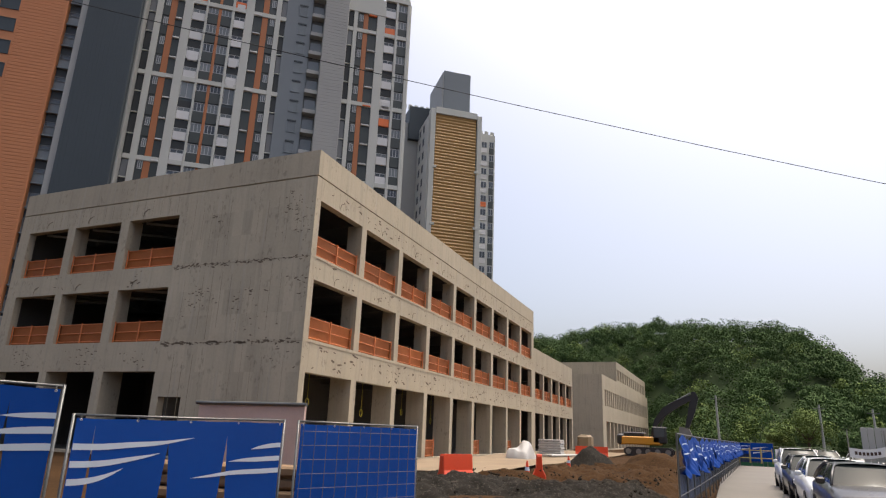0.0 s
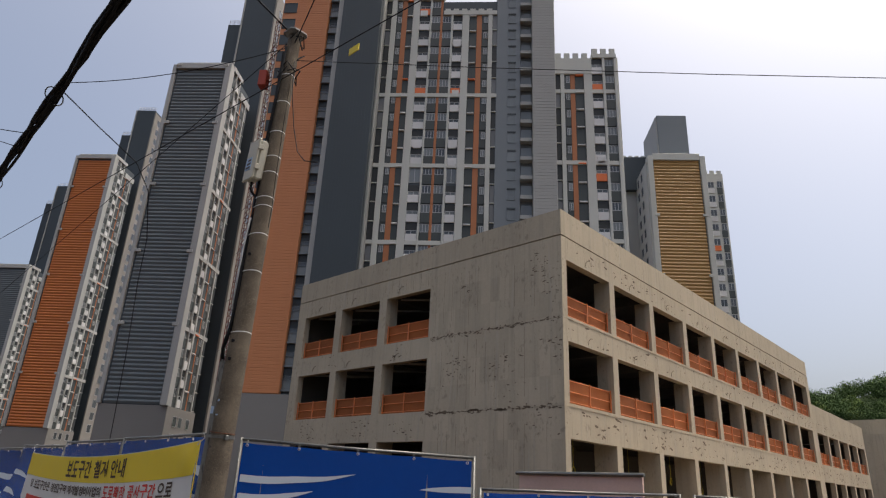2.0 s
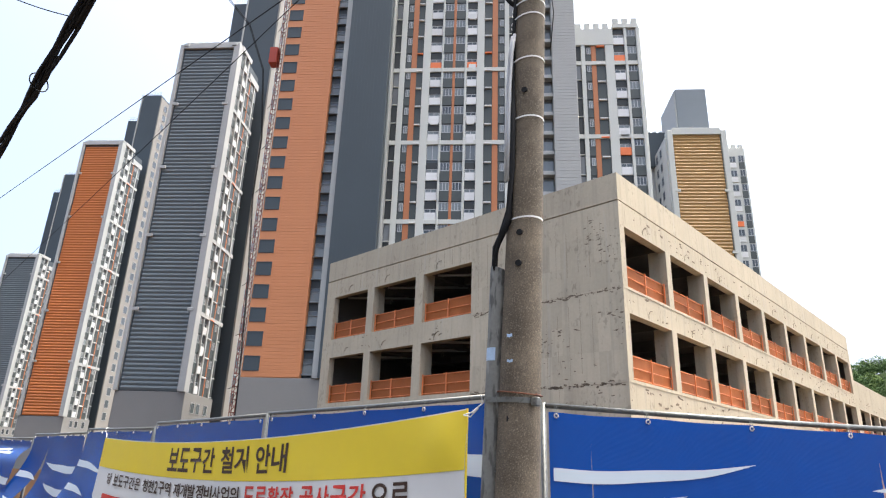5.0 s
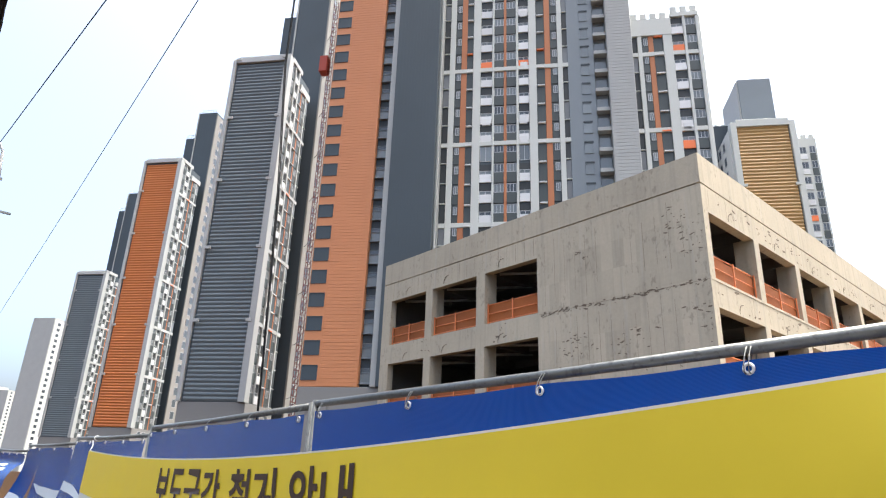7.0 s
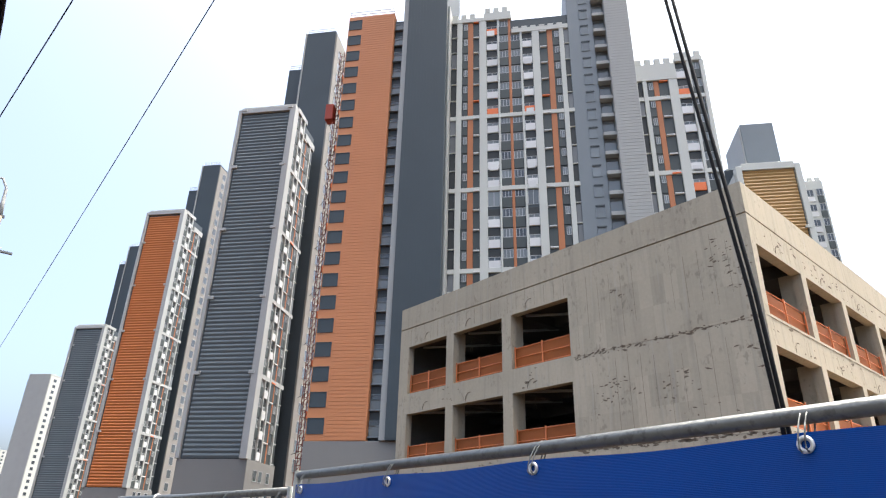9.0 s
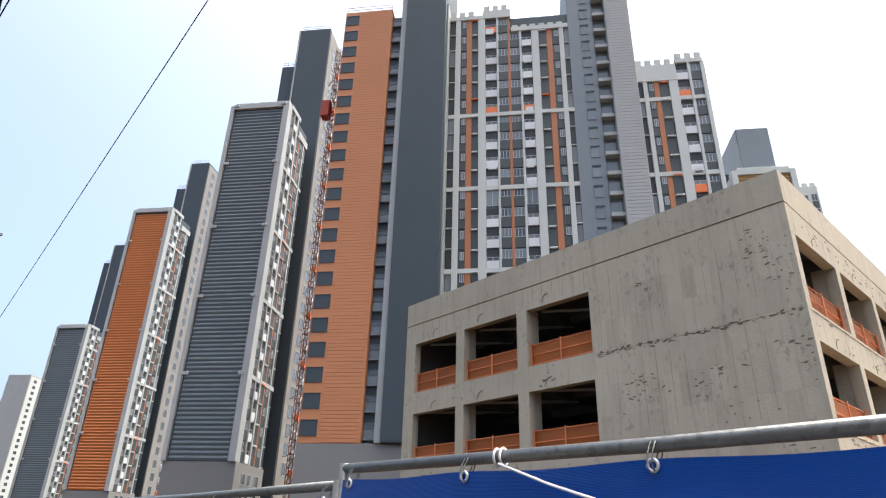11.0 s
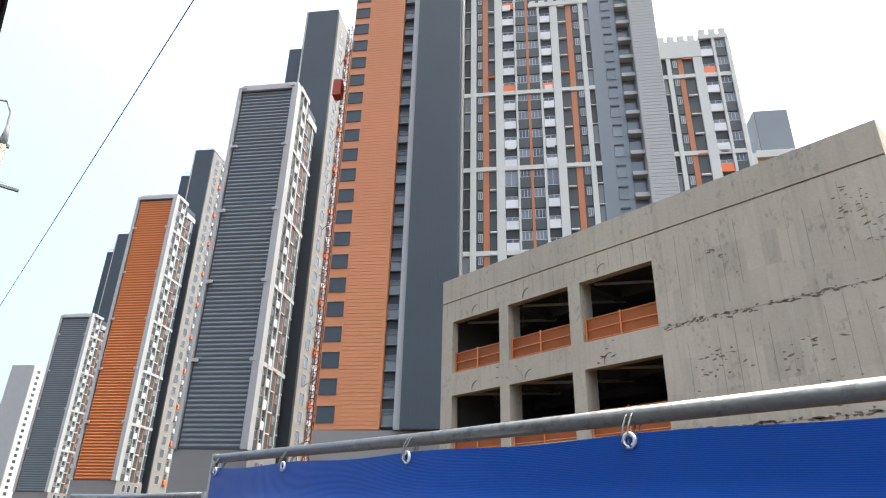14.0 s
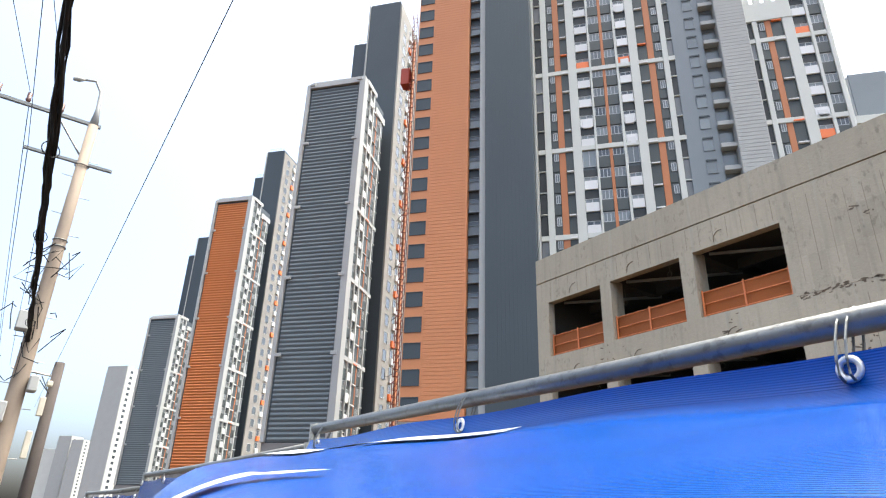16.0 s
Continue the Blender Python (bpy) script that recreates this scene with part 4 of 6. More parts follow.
# beyond the pole the fence turns into the site
fence_panel((-7.22, 2.42), (-5.99, 3.72), 1.775, 1.72, slits=((0.11, 0.09, 0.012), (0.80, 0.08, 0.05), (0.55, 0.5, 0.10)), prints=((0.02, 0.50, 0.155, 0.10, 0.032), (0.02, 0.33, 0.235, 0.185, 0.032), (0.99, 0.77, 0.13, 0.145, 0.028), (0.99, 0.7, 0.20, 0.24, 0.034), (0.99, 0.62, 0.28, 0.33, 0.034)), eyelets=(0.03, 0.25, 0.5, 0.74, 0.97))
fence_panel((-6.12, 3.95), (-5.31, 5.8), 1.50, 1.53, slits=((0.09, 0.05, 0.02), (0.41, 0.15, 0.06), (0.69, 0.11, 0.05)), prints=((0.015, 0.53, 0.18, 0.12, 0.04), (0.015, 0.38, 0.29, 0.22, 0.04), (0.015, 0.23, 0.40, 0.32, 0.04), (0.985, 0.82, 0.17, 0.20, 0.034), (0.985, 0.71, 0.27, 0.29, 0.036), (0.985, 0.53, 0.36, 0.40, 0.036)), height=1.3, foot=-0.1)
fence_panel((-5.24, 5.95), (-4.66, 7.7), 1.53, 1.53, mesh_front=True, height=0.95, foot=-0.15)
# pale hoarding and timber behind the turned fence
M = Mesh()
M.box(-9.45, -7.25, 8.9, 8.95, 0.0, 1.80)
ob = tagged(part("hoarding_board", M, material("pinkish_board", (0.62, 0.45, 0.38), 0.6, var=0.15, scale=3)), "faded pinkish site board on steel tubes", "site board")
M = Mesh()
M.tube([(-9.5, 8.88, 1.82), (-7.2, 8.88, 1.82)], 0.03, 8)
part("board_rail", M, STEEL, ob)
stack = thing("timber_stack", "stack of brown sawn planks behind the fence", "timber")
WOOD = material("sawn_timber", (0.30, 0.19, 0.10), 0.8, var=0.3, scale=4, tint=0.4)
plank = box_mesh("plank", 2.6, 0.22, 0.13, WOOD)
for i in range(8):
    for j in range(2):
        piece("plank", plank, stack, -8.4 + 0.1 * (i % 3), 6.6 + 0.26 * j, -0.2 + i * 0.15, 0.35)

# yellow and white street banner
BL, BR = Vector((-12.2, 2.40, 1.708)), Vector((-7.47, 2.22, 1.755))
BH = 0.92
def banner_at(u, v, lift=0.0):
    p = BL.lerp(BR, u)
    sag = 0.085 * 4 * u * (1 - u)
    wave = 0.020 * math.sin(u * 7 + v * 2) * v + 0.012 * math.sin(u * 19) * v + 0.012 * math.exp(-((u - 0.97) / 0.02) ** 2) * math.sin(v * 14) + 0.012 * math.exp(-(1 - u) * 9) * math.sin(v * 9 - u * 26) * min(1.0, v * 4) + 0.004 * math.sin(u * 47 + v * 3) * v
    return (p.x - 0.05 * v * (1 - u), p.y - 0.0 - wave - lift, p.z - sag - v * BH)
banner = thing("street_banner", "yellow and white cloth banner tied along the fence", "banner")
M = Mesh()
M.grid(lambda a, b: banner_at(a, b), 90, 14)
cloth = part("cloth", M, BANNER_WHITE, banner, smooth=True)
M = Mesh()
M.grid(lambda a, b: banner_at(a, 0.006 + b * 0.268, 0.003), 90, 6)
part("yellow_field", M, YELLOW, banner, "yellow printed band", smooth=True)

def banner_text(body, u0, u1, v0, v1, mat):
    """A line of lettering on the banner between u0 and u1, v0 (top) and v1, a part for each letter."""
    widths = [0.38 if c == " " else 0.62 if c == "2" else 1.0 for c in body]
    k = (u1 - u0) / sum(widths)
    for c, w in zip(body, widths):
        if c != " ":
            banner_letter(c, u0 + 0.04 * k, u0 + (w - 0.06) * k, v0, v1, mat)
        u0 += w * k

def banner_letter(body, u0, u1, v0, v1, mat, name="letter"):
    c = bpy.data.curves.new("lettering", "FONT")
    c.body = body
    c.offset = 0.021
    c.resolution_u = 4
    o = bpy.data.objects.new("lettering", c)
    scene.collection.objects.link(o)
    me = bpy.data.meshes.new_from_object(o.evaluated_get(bpy.context.evaluated_depsgraph_get()))
    scene.collection.objects.unlink(o)
    bpy.data.objects.remove(o)
    bm = bmesh.new()
    bm.from_mesh(me)
    bmesh.ops.triangulate(bm, faces=bm.faces)
    bmesh.ops.subdivide_edges(bm, edges=[e for e in bm.edges if e.calc_length() > 0.3], cuts=2)
    xs = [v.co.x for v in bm.verts]
    ys = [v.co.y for v in bm.verts]
    ax, bx, ay, by = min(xs), max(xs), min(ys), max(ys)
    for v in bm.verts:
        a = (v.co.x - ax) / (bx - ax)
        b = (by - v.co.y) / (by - ay)
        v.co = Vector(banner_at(lerp(u0, u1, a), lerp(v0, v1, b), 0.0065))
    bm.to_mesh(me)
    bm.free()
    me.materials.clear()
    me.materials.append(mat)
    ob = new(name, me)
    ob.parent = banner
    return ob
def bu(x):
    return (x - BL.x) / (BR.x - BL.x)
banner_text("보도구간 철거 안내", bu(-10.62), bu(-8.90), 0.045, 0.225, INK)
banner_text("당 보도구간은 청천2구역 재개발정비사업의", bu(-11.88), bu(-9.45), 0.31, 0.41, INK)
banner_text("도로확장 공사구간", bu(-9.40), bu(-8.14), 0.305, 0.425, RED_INK)
banner_text("으로", bu(-8.12), bu(-7.82), 0.305, 0.425, INK)
M = Mesh()
for k in range(5):
    M.grid(lambda a, b, k=k: banner_at(0.06 + 0.17 * k + a * 0.15, 0.50 + b * 0.085, 0.0065), 8, 2)
part("red_bars", M, RED_INK, banner)
M = Mesh()
for k in range(5):
    M.grid(lambda a, b, k=k: banner_at(0.06 + 0.17 * k + a * 0.15, 0.68 + b * 0.085, 0.0065), 8, 2)
part("dark_bars", M, INK, banner)
M = Mesh()
M.tube([banner_at(0.999, 0.0), banner_at(0.999, 0.5), banner_at(0.999, 1.0)], 0.005, 8)
part("hem_cord", M, YELLOW, banner)
M = Mesh()
r0 = Vector(banner_at(0.997, 0.03, 0.012))
M.tube([tuple(r0), (-7.42, 2.19, 1.735), (-7.37, 2.2, 1.77), (-7.36, 2.18, 1.80)], 0.0032, 6)
M.tube([tuple(r0), (-7.42, 2.18, 1.715), (-7.36, 2.16, 1.745)], 0.0028, 6)
part("tie_cord", M, TIE, banner)
M = Mesh()
l0 = Vector(banner_at(0.003, 0.0))
M.tube([tuple(l0), tuple(l0 + Vector((-0.12, 0.04, 0.03))), (-12.44, 2.465, 1.78)], 0.0024, 6)
part("tie_cord", M, TIE, banner)
# loose white cord on the rail further on
M = Mesh()
for k in (0, 0.03):
    M.torus((-12.45 - k * 0.5, 2.49, 1.795), (1, 0.2, 0), 0.015, 0.0024, 14, 6)
tagged(part("nylon_rope", M, TIE, smooth=True), "white nylon rope knotted round the fence rail", "rope")

# near pole
px, py = -7.219, 2.26
LEAN = Matrix.Translation((px, py, 1.8)) @ Matrix.Rotation(math.atan(0.046), 4, "Y") @ Matrix.Translation((-px, -py, -1.8))
pole = thing("utility_pole", "short weathered exposed-aggregate concrete utility pole with cables", "utility pole", LEAN)
def pole_r(z):
    return 0.0858 - 0.0079 * (z - 1.8)
M = Mesh()
M.tube([(px, py, z) for z in (-0.05, 0.6, 1.2, 1.8, 2.4, 3.0, 3.6, 4.2, 4.8, 5.3, 5.36)], [pole_r(z) for z in (-0.05, 0.6, 1.2, 1.8, 2.4, 3.0, 3.6, 4.2, 4.8, 5.3)] + [0.05], 28)
shaft = part("shaft", M, POLE, pole, smooth=True)
# black discs, nearly flush, stand in for the shade inside the bolt holes
for z, side_y in ((1.70, 0), (2.35, 0), (2.49, 0), (3.2, 0.05)):
    M = Mesh()
    c = Vector((px + 0.02, py, z))
    dirv = Vector((0.15, -1, 0)).normalized() if z > 2 else Vector((-0.25, -1, 0)).normalized()
    M.tube([tuple(c + dirv * (pole_r(z) - 0.01)), tuple(c + dirv * (pole_r(z) + 0.0012))], 0.014, 12)
    part("bolt_hole", M, RUBBER, shaft)
# half-pipe cable guard
GUARD = material("scuffed_zinc", (0.19, 0.19, 0.178), 0.65, metal=0.2, var=0.5, scale=7, bump=0.12, bump_scale=40, stain=0.35, streak=True)
gx, gy = px - 0.110, py - 0.032
M = Mesh()
def guard(a, b):
    w = radians(100 + 250 * a)
    return (gx + 0.040 * math.cos(w), gy + 0.040 * math.sin(w), -0.05 + b * 2.39 + (0.02 * math.sin(a * 3.1) if b > 0.98 else 0))
speckle(GUARD, 26.0, (0.30, 0.30, 0.29), (0.06, 0.06, 0.056), 0.75, 0.25)
M.grid(guard, 14, 30)
part("cable_guard", M, GUARD, pole, "scuffed galvanised cable guard", smooth=True)
STICKER = material("pale_sticker", (0.40, 0.53, 0.70), 0.6, var=0.35, scale=18)
M = Mesh()
M.grid(lambda a, b: (gx + 0.0412 * math.cos(radians(225 + 80 * a)), gy + 0.0412 * math.sin(radians(225 + 80 * a)), 1.94 + 0.055 * b), 8, 3)
part("sticker", M, STICKER, pole)
for z, w0, h in ((2.03, 262, 0.013), (1.925, 266, 0.011), (1.47, 200, 0.05)):
    M = Mesh()
    r = pole_r(z) + 0.0015
    M.grid(lambda a, b: (px + r * math.cos(radians(w0 + 19 * a)), py + r * math.sin(radians(w0 + 19 * a)), z + h * b + 0.002 * math.sin(a * 9)), 8, 2)
    part("sticker", M, STICKER, pole, "torn remains of a paper sticker")
# bands
def band_ring(z, r, h, mat, name, tilt=0.0, off=0.004):
    M = Mesh()
    M.grid(lambda a, b: (px - 0.012 + (r + off + 0.012) * math.cos(a * 2 * math.pi), py - 0.002 + (r + off) * math.sin(a * 2 * math.pi), z + h * b + tilt * math.cos(a * 2 * math.pi)), 36, 1)
    M.grid(lambda a, b: (px - 0.012 + (r + off + 0.014) * math.cos(a * 2 * math.pi), py - 0.002 + (r + off + 0.002) * math.sin(a * 2 * math.pi), z + h * b + tilt * math.cos(a * 2 * math.pi)), 36, 1)
    return part(name, M, mat, pole, smooth=True)
def strap(z, h, off):
    """A flat strap round the shaft and the guard together."""
    M = Mesh()
    cs = ((px, py, pole_r(z) + off), (gx, gy, 0.040 + off))
    def fn(a, b):
        w = a * 2 * math.pi
        n = Vector((math.cos(w), math.sin(w)))
        c = max(cs, key=lambda q: q[0] * n.x + q[1] * n.y + q[2])
        return (c[0] + n.x * c[2], c[1] + n.y * c[2], z + h * b)
    M.grid(fn, 72, 1)
    return M
part("steel_band", strap(1.765, 0.022, 0.003), STEEL, pole, smooth=True)
M = Mesh()
M.bevel_box(px + 0.085, px + 0.115, py - 0.04, py - 0.01, 1.755, 1.79, 0.004)
part("band_clamp", M, STEEL, pole)
M = Mesh()
M.tube([(px + (pole_r(1.8) + 0.006) * math.cos(w), py + (pole_r(1.8) + 0.006) * math.sin(w), 1.806 - 0.006 * math.cos(w)) for w in [radians(150 + 11 * i) for i in range(24)]] + [(px + 0.12, py - 0.05, 1.80)], 0.0035, 6)
part("rusty_wire", M, RUST, pole)
for z in (2.55, 3.05, 3.37, 3.62, 3.70, 3.93, 4.08, 4.32, 4.62, 4.9):
    band_ring(z, pole_r(z), 0.007, TIE, "cable_tie", tilt=0.014, off=0.003)
# cables on the shaft
M = Mesh()
def on_pole(w, z, out=0.012):
    return (px + (pole_r(z) + out) * math.cos(radians(w)), py + (pole_r(z) + out) * math.sin(radians(w)), z)
M.tube([(gx, gy - 0.01, 2.28), (gx - 0.012, gy - 0.02, 2.36), (gx + 0.01, gy - 0.045, 2.44), on_pole(245, 2.51, 0.02), on_pole(258, 2.56), on_pole(262, 2.8), on_pole(255, 3.1), on_pole(225, 3.35), on_pole(225, 3.9), on_pole(250, 4.3), on_pole(265, 4.9), on_pole(250, 5.15)], 0.015, 8)
M.tube([(gx + 0.01, gy - 0.02, 2.28), (gx + 0.0, gy - 0.04, 2.37), on_pole(240, 2.50, 0.03), on_pole(252, 2.6), on_pole(256, 2.9), on_pole(250, 3.2), on_pole(232, 3.5), on_pole(250, 4.0), on_pole(272, 4.6), on_pole(280, 5.2)], 0.010, 8)
part("cable", M, RUBBER, pole, smooth=True)
M = Mesh()
for w in (236, 250):
    M.tube([on_pole(w + 6, 2.74, 0.022), on_pole(w + 3, 3.0, 0.028), on_pole(w, 3.2, 0.03), on_pole(w, 3.42, 0.026), on_pole(w + 4, 3.52, 0.02)], 0.0085, 8)
part("grey_conduit", M, material("pale_conduit", (0.5, 0.5, 0.5), 0.5, var=0.2, scale=20), pole, smooth=True)
# junction box
BOXP = material("cream_plastic", (0.55, 0.52, 0.42), 0.5, var=0.08, scale=5)
jb = thing("junction_box", "cream plastic junction box strapped to the pole", "junction box", LEAN @ Matrix.Translation((px - 0.085, py - 0.10, 3.86)) @ Matrix.Rotation(radians(-6), 4, "Z") @ Matrix.Rotation(radians(5), 4, "Y"))
M = Mesh()
M.bevel_box(-0.095, 0.095, -0.04, 0.04, 0.0, 0.36, 0.018)
part("body", M, BOXP, jb)
M = Mesh()
M.bevel_box(-0.105, 0.105, -0.058, -0.04, -0.005, 0.365, 0.012)
part("lid", M, BOXP, jb)
for z in (0.08, 0.26):
    M = Mesh()
    M.bevel_box(0.095, 0.115, -0.06, -0.01, z, z + 0.05, 0.006)
    part("hinge", M, BOXP, jb)
M = Mesh()
M.box(-0.08, 0.03, -0.0615, -0.058, 0.09, 0.20)
lab = part("label_plate", M, STICKER, jb, "pale blue paper label")
M = Mesh()
for i in range(3):
    M.box(-0.065 + 0.015 * i, 0.02, -0.0635, -0.0617, 0.10 + 0.033 * i, 0.118 + 0.033 * i)
part("text_bars", M, INK, lab)
M = Mesh()
M.tube([(-0.02, 0.0, 0.01), (-0.02, 0.0, -0.06), (0.02, 0.03, -0.12), (0.06, 0.08, -0.16)], 0.012, 8)
part("gland", M, RUBBER, jb)
# tangle at the pole top
rr = random.Random(4)
for i in range(9):
    M = Mesh()
    w = rr.uniform(0, 360)
    z = rr.uniform(4.9, 5.38)
    M.tube([on_pole(w, z, 0.01), on_pole(w + 40, z + rr.uniform(-0.1, 0.1), 0.05), on_pole(w + 90, z + rr.uniform(-0.15, 0.15), 0.04), on_pole(w + 130, z, 0.01)], 0.006, 5)
    part("tangled_wire", M, RUBBER, pole)
M = Mesh()
M.bevel_box(px - 0.09, px + 0.09, py - 0.09, py + 0.09, 5.355, 5.40, 0.03)
part("pole_cap", M, STEEL_WORN, pole)

def wire(name, pts, r, label, sag=0.0, n=24, mat=RUBBER):
    a, b = Vector(pts[0]), Vector(pts[1])
    M = Mesh()
    M.tube([tuple(a.lerp(b, i / n) - Vector((0, 0, sag * 4 * (i / n) * (1 - i / n)))) for i in range(n + 1)], r, 6)
    return tagged(part(name, M, mat, smooth=True), label, "cable", kind="")

T = (px + 0.16, py, 5.25)
wire("overhead_cable", ((px + 0.16, py, 5.09), (29.1, 25.1, 3.79)), 0.0032, "thin black overhead cable strung from the short pole", 1.25)
wire("overhead_cable", (T, (-4.0, 1.15, 5.62)), 0.005, "black service cable from the pole to the main bundle", 0.12)
wire("overhead_cable", (T, (-9.4, 1.05, 5.25)), 0.004, "black service cable tied to the main bundle", 0.10)
wire("overhead_cable", ((px + 0.16, py, 5.35), (-38.4, 3.3, 4.3)), 0.004, "black overhead cable running above the fence", 0.14)
wire("overhead_cable", ((px + 0.16, py, 5.35), (-7.6, -4.0, 8.2)), 0.008, "taut stay cable rising over the street", 0.0)
M = Mesh()
M.tube([(px + 0.22, py, 5.05), (px + 0.26, py, 4.7), (px + 0.34, py + 0.02, 4.32), (px + 0.45, py + 0.02, 4.05), (px + 0.56, py + 0.03, 3.93), (px + 0.74, py + 0.04, 3.86)], 0.0042, 6)
tagged(part("loose_cable", M, RUBBER, smooth=True), "loose black cable end hanging from the pole top", "cable")
M = Mesh()
M.tube([(px + 0.2, py, 5.0), (px + 0.23, py - 0.02, 4.4), (px + 0.2, py, 3.85), (px + 0.23, py - 0.01, 3.6), (px + 0.2, py, 3.42)], 0.003, 6)
tagged(part("loose_cable", M, RUBBER, smooth=True), "thin loose wire hanging beside the pole", "cable")
M = Mesh()
M.box(px + 0.50, px + 0.64, py + 0.38, py + 0.39, 5.20, 5.27)
tagged(part("cable_tag", M, YELLOW), "yellow warning tag clipped to an overhead cable", "tag")

# main bundle over the street
def bundle_at(x, off=(0, 0)):
    t = -x / 36.8
    return (x, lerp(0.44, 2.66, t) + off[0], lerp(4.95, 5.68, t) - 0.35 * math.sin(min(1, max(0, (x + 36.8) / 48.0)) * math.pi) * 0.0 + off[1])
bundle = thing("cable_bundle", "thick bundle of black telephone cables sagging over the street", "cables")
rr = random.Random(9)
for k in range(14):
    oy, oz, ph = rr.uniform(-0.03, 0.03), rr.uniform(-0.035, 0.035), rr.uniform(0, 6)
    M = Mesh()
    M.tube([bundle_at(14 - i * 0.55, (oy + 0.024 * math.sin(i * (0.6 + 0.09 * k) + ph), oz + 0.024 * math.cos(i * (0.5 + 0.08 * k) + ph))) for i in range(93)], 0.008 + 0.005 * (k % 3), 6)
    part("cable", M, RUBBER, bundle, smooth=True)
for i in range(14):
    x = 6 - i * 3.1
    M = Mesh()
    M.torus(bundle_at(x, (0, -0.03)), (0.9, 0.3, 0.1), 0.10, 0.007, 14, 5)
    part("cable_loop", M, RUBBER, bundle)

wire("overhead_wire", ((-46.0, -0.7, 4.6), (4.0, 3.0, 4.9)), 0.0045, "thin black wire crossing above the street", 0.0)

# service drops from the bundle to the houses across the street
for k, a in enumerate(((-11.2, 1.116, 5.17), (-10.7, 1.085, 5.16))):
    wire("service_drop", (a, (-12.12, 0.369, 5.69)), 0.005, "thin black service drop leaving the cable bundle", 0.05)
wire("service_drop", ((-12.12, 0.369, 5.69), (-19.6, -5.0, 8.2)), 0.006, "thin black service drop crossing the street", 0.0)
M = Mesh()
M.bevel_box(-12.19, -12.05, 0.33, 0.41, 5.66, 5.74, 0.015)
tagged(part("cable_clamp", M, BOXP), "small tan plastic clamp on a service drop", "clamp")

# paired cable dropping past the fence
M = Mesh()
for o in (0.0, 0.014):
    M.tube([(-9.35 + o, 1.0, 5.14), (-9.6 + o, 1.5, 5.02), (-9.70 + o, 2.0, 4.82), (-9.86 + o, 2.25, 4.6), (-10.05 + o, 2.42, 4.1), (-10.12 + o, 2.45, 3.6), (-10.0 + o, 2.45, 2.8), (-9.93 + o * 0.6, 2.45, 2.0), (-9.9 + o * 0.3, 2.45, 1.4)], 0.0032, 6)
tagged(part("drop_cable", M, RUBBER, smooth=True), "pair of black cables dropping from overhead to the fence", "cable")

# tall pole with crossarms and a lamp
QX, QY = -36.8, 2.72
tp = thing("utility_pole", "tall pale concrete utility pole with crossarms and street lamp", "utility pole")
M = Mesh()
M.tube([(QX, QY, z) for z in (-0.2, 3, 6, 9, 12.4)], [0.24, 0.215, 0.19, 0.165, 0.14], 16)
part("shaft", M, POLE_PALE, tp, smooth=True)
M = Mesh()
M.tube([(QX, QY, 12.4), (QX + 0.02, QY, 13.0), (QX + 0.02, QY - 0.05, 13.6), (QX, QY - 0.25, 13.95), (QX, QY - 0.62, 13.85)], [0.14, 0.07, 0.05, 0.045, 0.04], 10)
part("lamp_arm", M, GREY_PAINT, tp, smooth=True)
M = Mesh()
M.tube([(QX, QY - 0.55, 13.87), (QX, QY - 0.7, 13.82), (QX, QY - 0.85, 13.76)], [0.04, 0.09, 0.05], 10)
part("lamp_head", M, GREY_PAINT, tp, smooth=True)
INSUL = material("brown_insulator", (0.10, 0.045, 0.035), 0.4, var=0.1)
M = Mesh()
M.box(QX - 0.05, QX + 0.05, QY - 2.6, QY + 0.2, 12.38, 12.48)
arm = part("crossarm", M, STEEL, tp)
for k, yy in enumerate((-2.5, -1.75, -0.9)):
    M = Mesh()
    M.tube([(QX, QY + yy, 12.48), (QX, QY + yy, 12.58), (QX, QY + yy, 12.62), (QX, QY + yy, 12.8)], [0.03, 0.08, 0.06, 0.07], 8)
    part("insulator", M, INSUL, arm, smooth=True)
M = Mesh()
M.box(QX - 0.05, QX + 0.05, QY - 1.5, QY + 0.8, 11.05, 11.13)
part("crossarm", M, STEEL, tp)
M = Mesh()
M.tube([(QX, QY - 0.95, 12.38), (QX, QY - 0.1, 11.3)], 0.03, 6)
part("brace", M, STEEL, tp)
for i in range(16):
    M = Mesh()
    z = 2.2 + i * 0.6
    M.tube([(QX, QY + (0.15 if i % 2 else -0.15), z), (QX + 0.03, QY + (0.42 if i % 2 else -0.42), z)], 0.012, 5)
    part("climbing_step", M, STEEL_WORN, tp)
for z, w, h, o in ((5.9, 0.3, 0.5, -0.3), (4.4, 0.22, 0.4, 0.3), (3.6, 0.35, 0.5, -0.3)):
    M = Mesh()
    M.bevel_box(QX + 0.05, QX + 0.45, QY + o - w / 2, QY + o + w / 2, z, z + h, 0.03)
    part("equipment_box", M, GREY_PAINT, tp)
rr = random.Random(11)
for i in range(26):
    M = Mesh()
    z = rr.uniform(4.8, 8.6)
    a = rr.uniform(-0.6, 0.4)
    M.tube([(QX + 0.2, QY + a, z), (QX + rr.uniform(0.2, 0.5), QY + a + rr.uniform(-0.4, 0.4), z + rr.uniform(-0.5, 0.5)), (QX + 0.2, QY + a + rr.uniform(-0.5, 0.5), z + rr.uniform(-0.8, 0.8))], 0.014, 5)
    part("tangled_wire", M, RUBBER, tp)
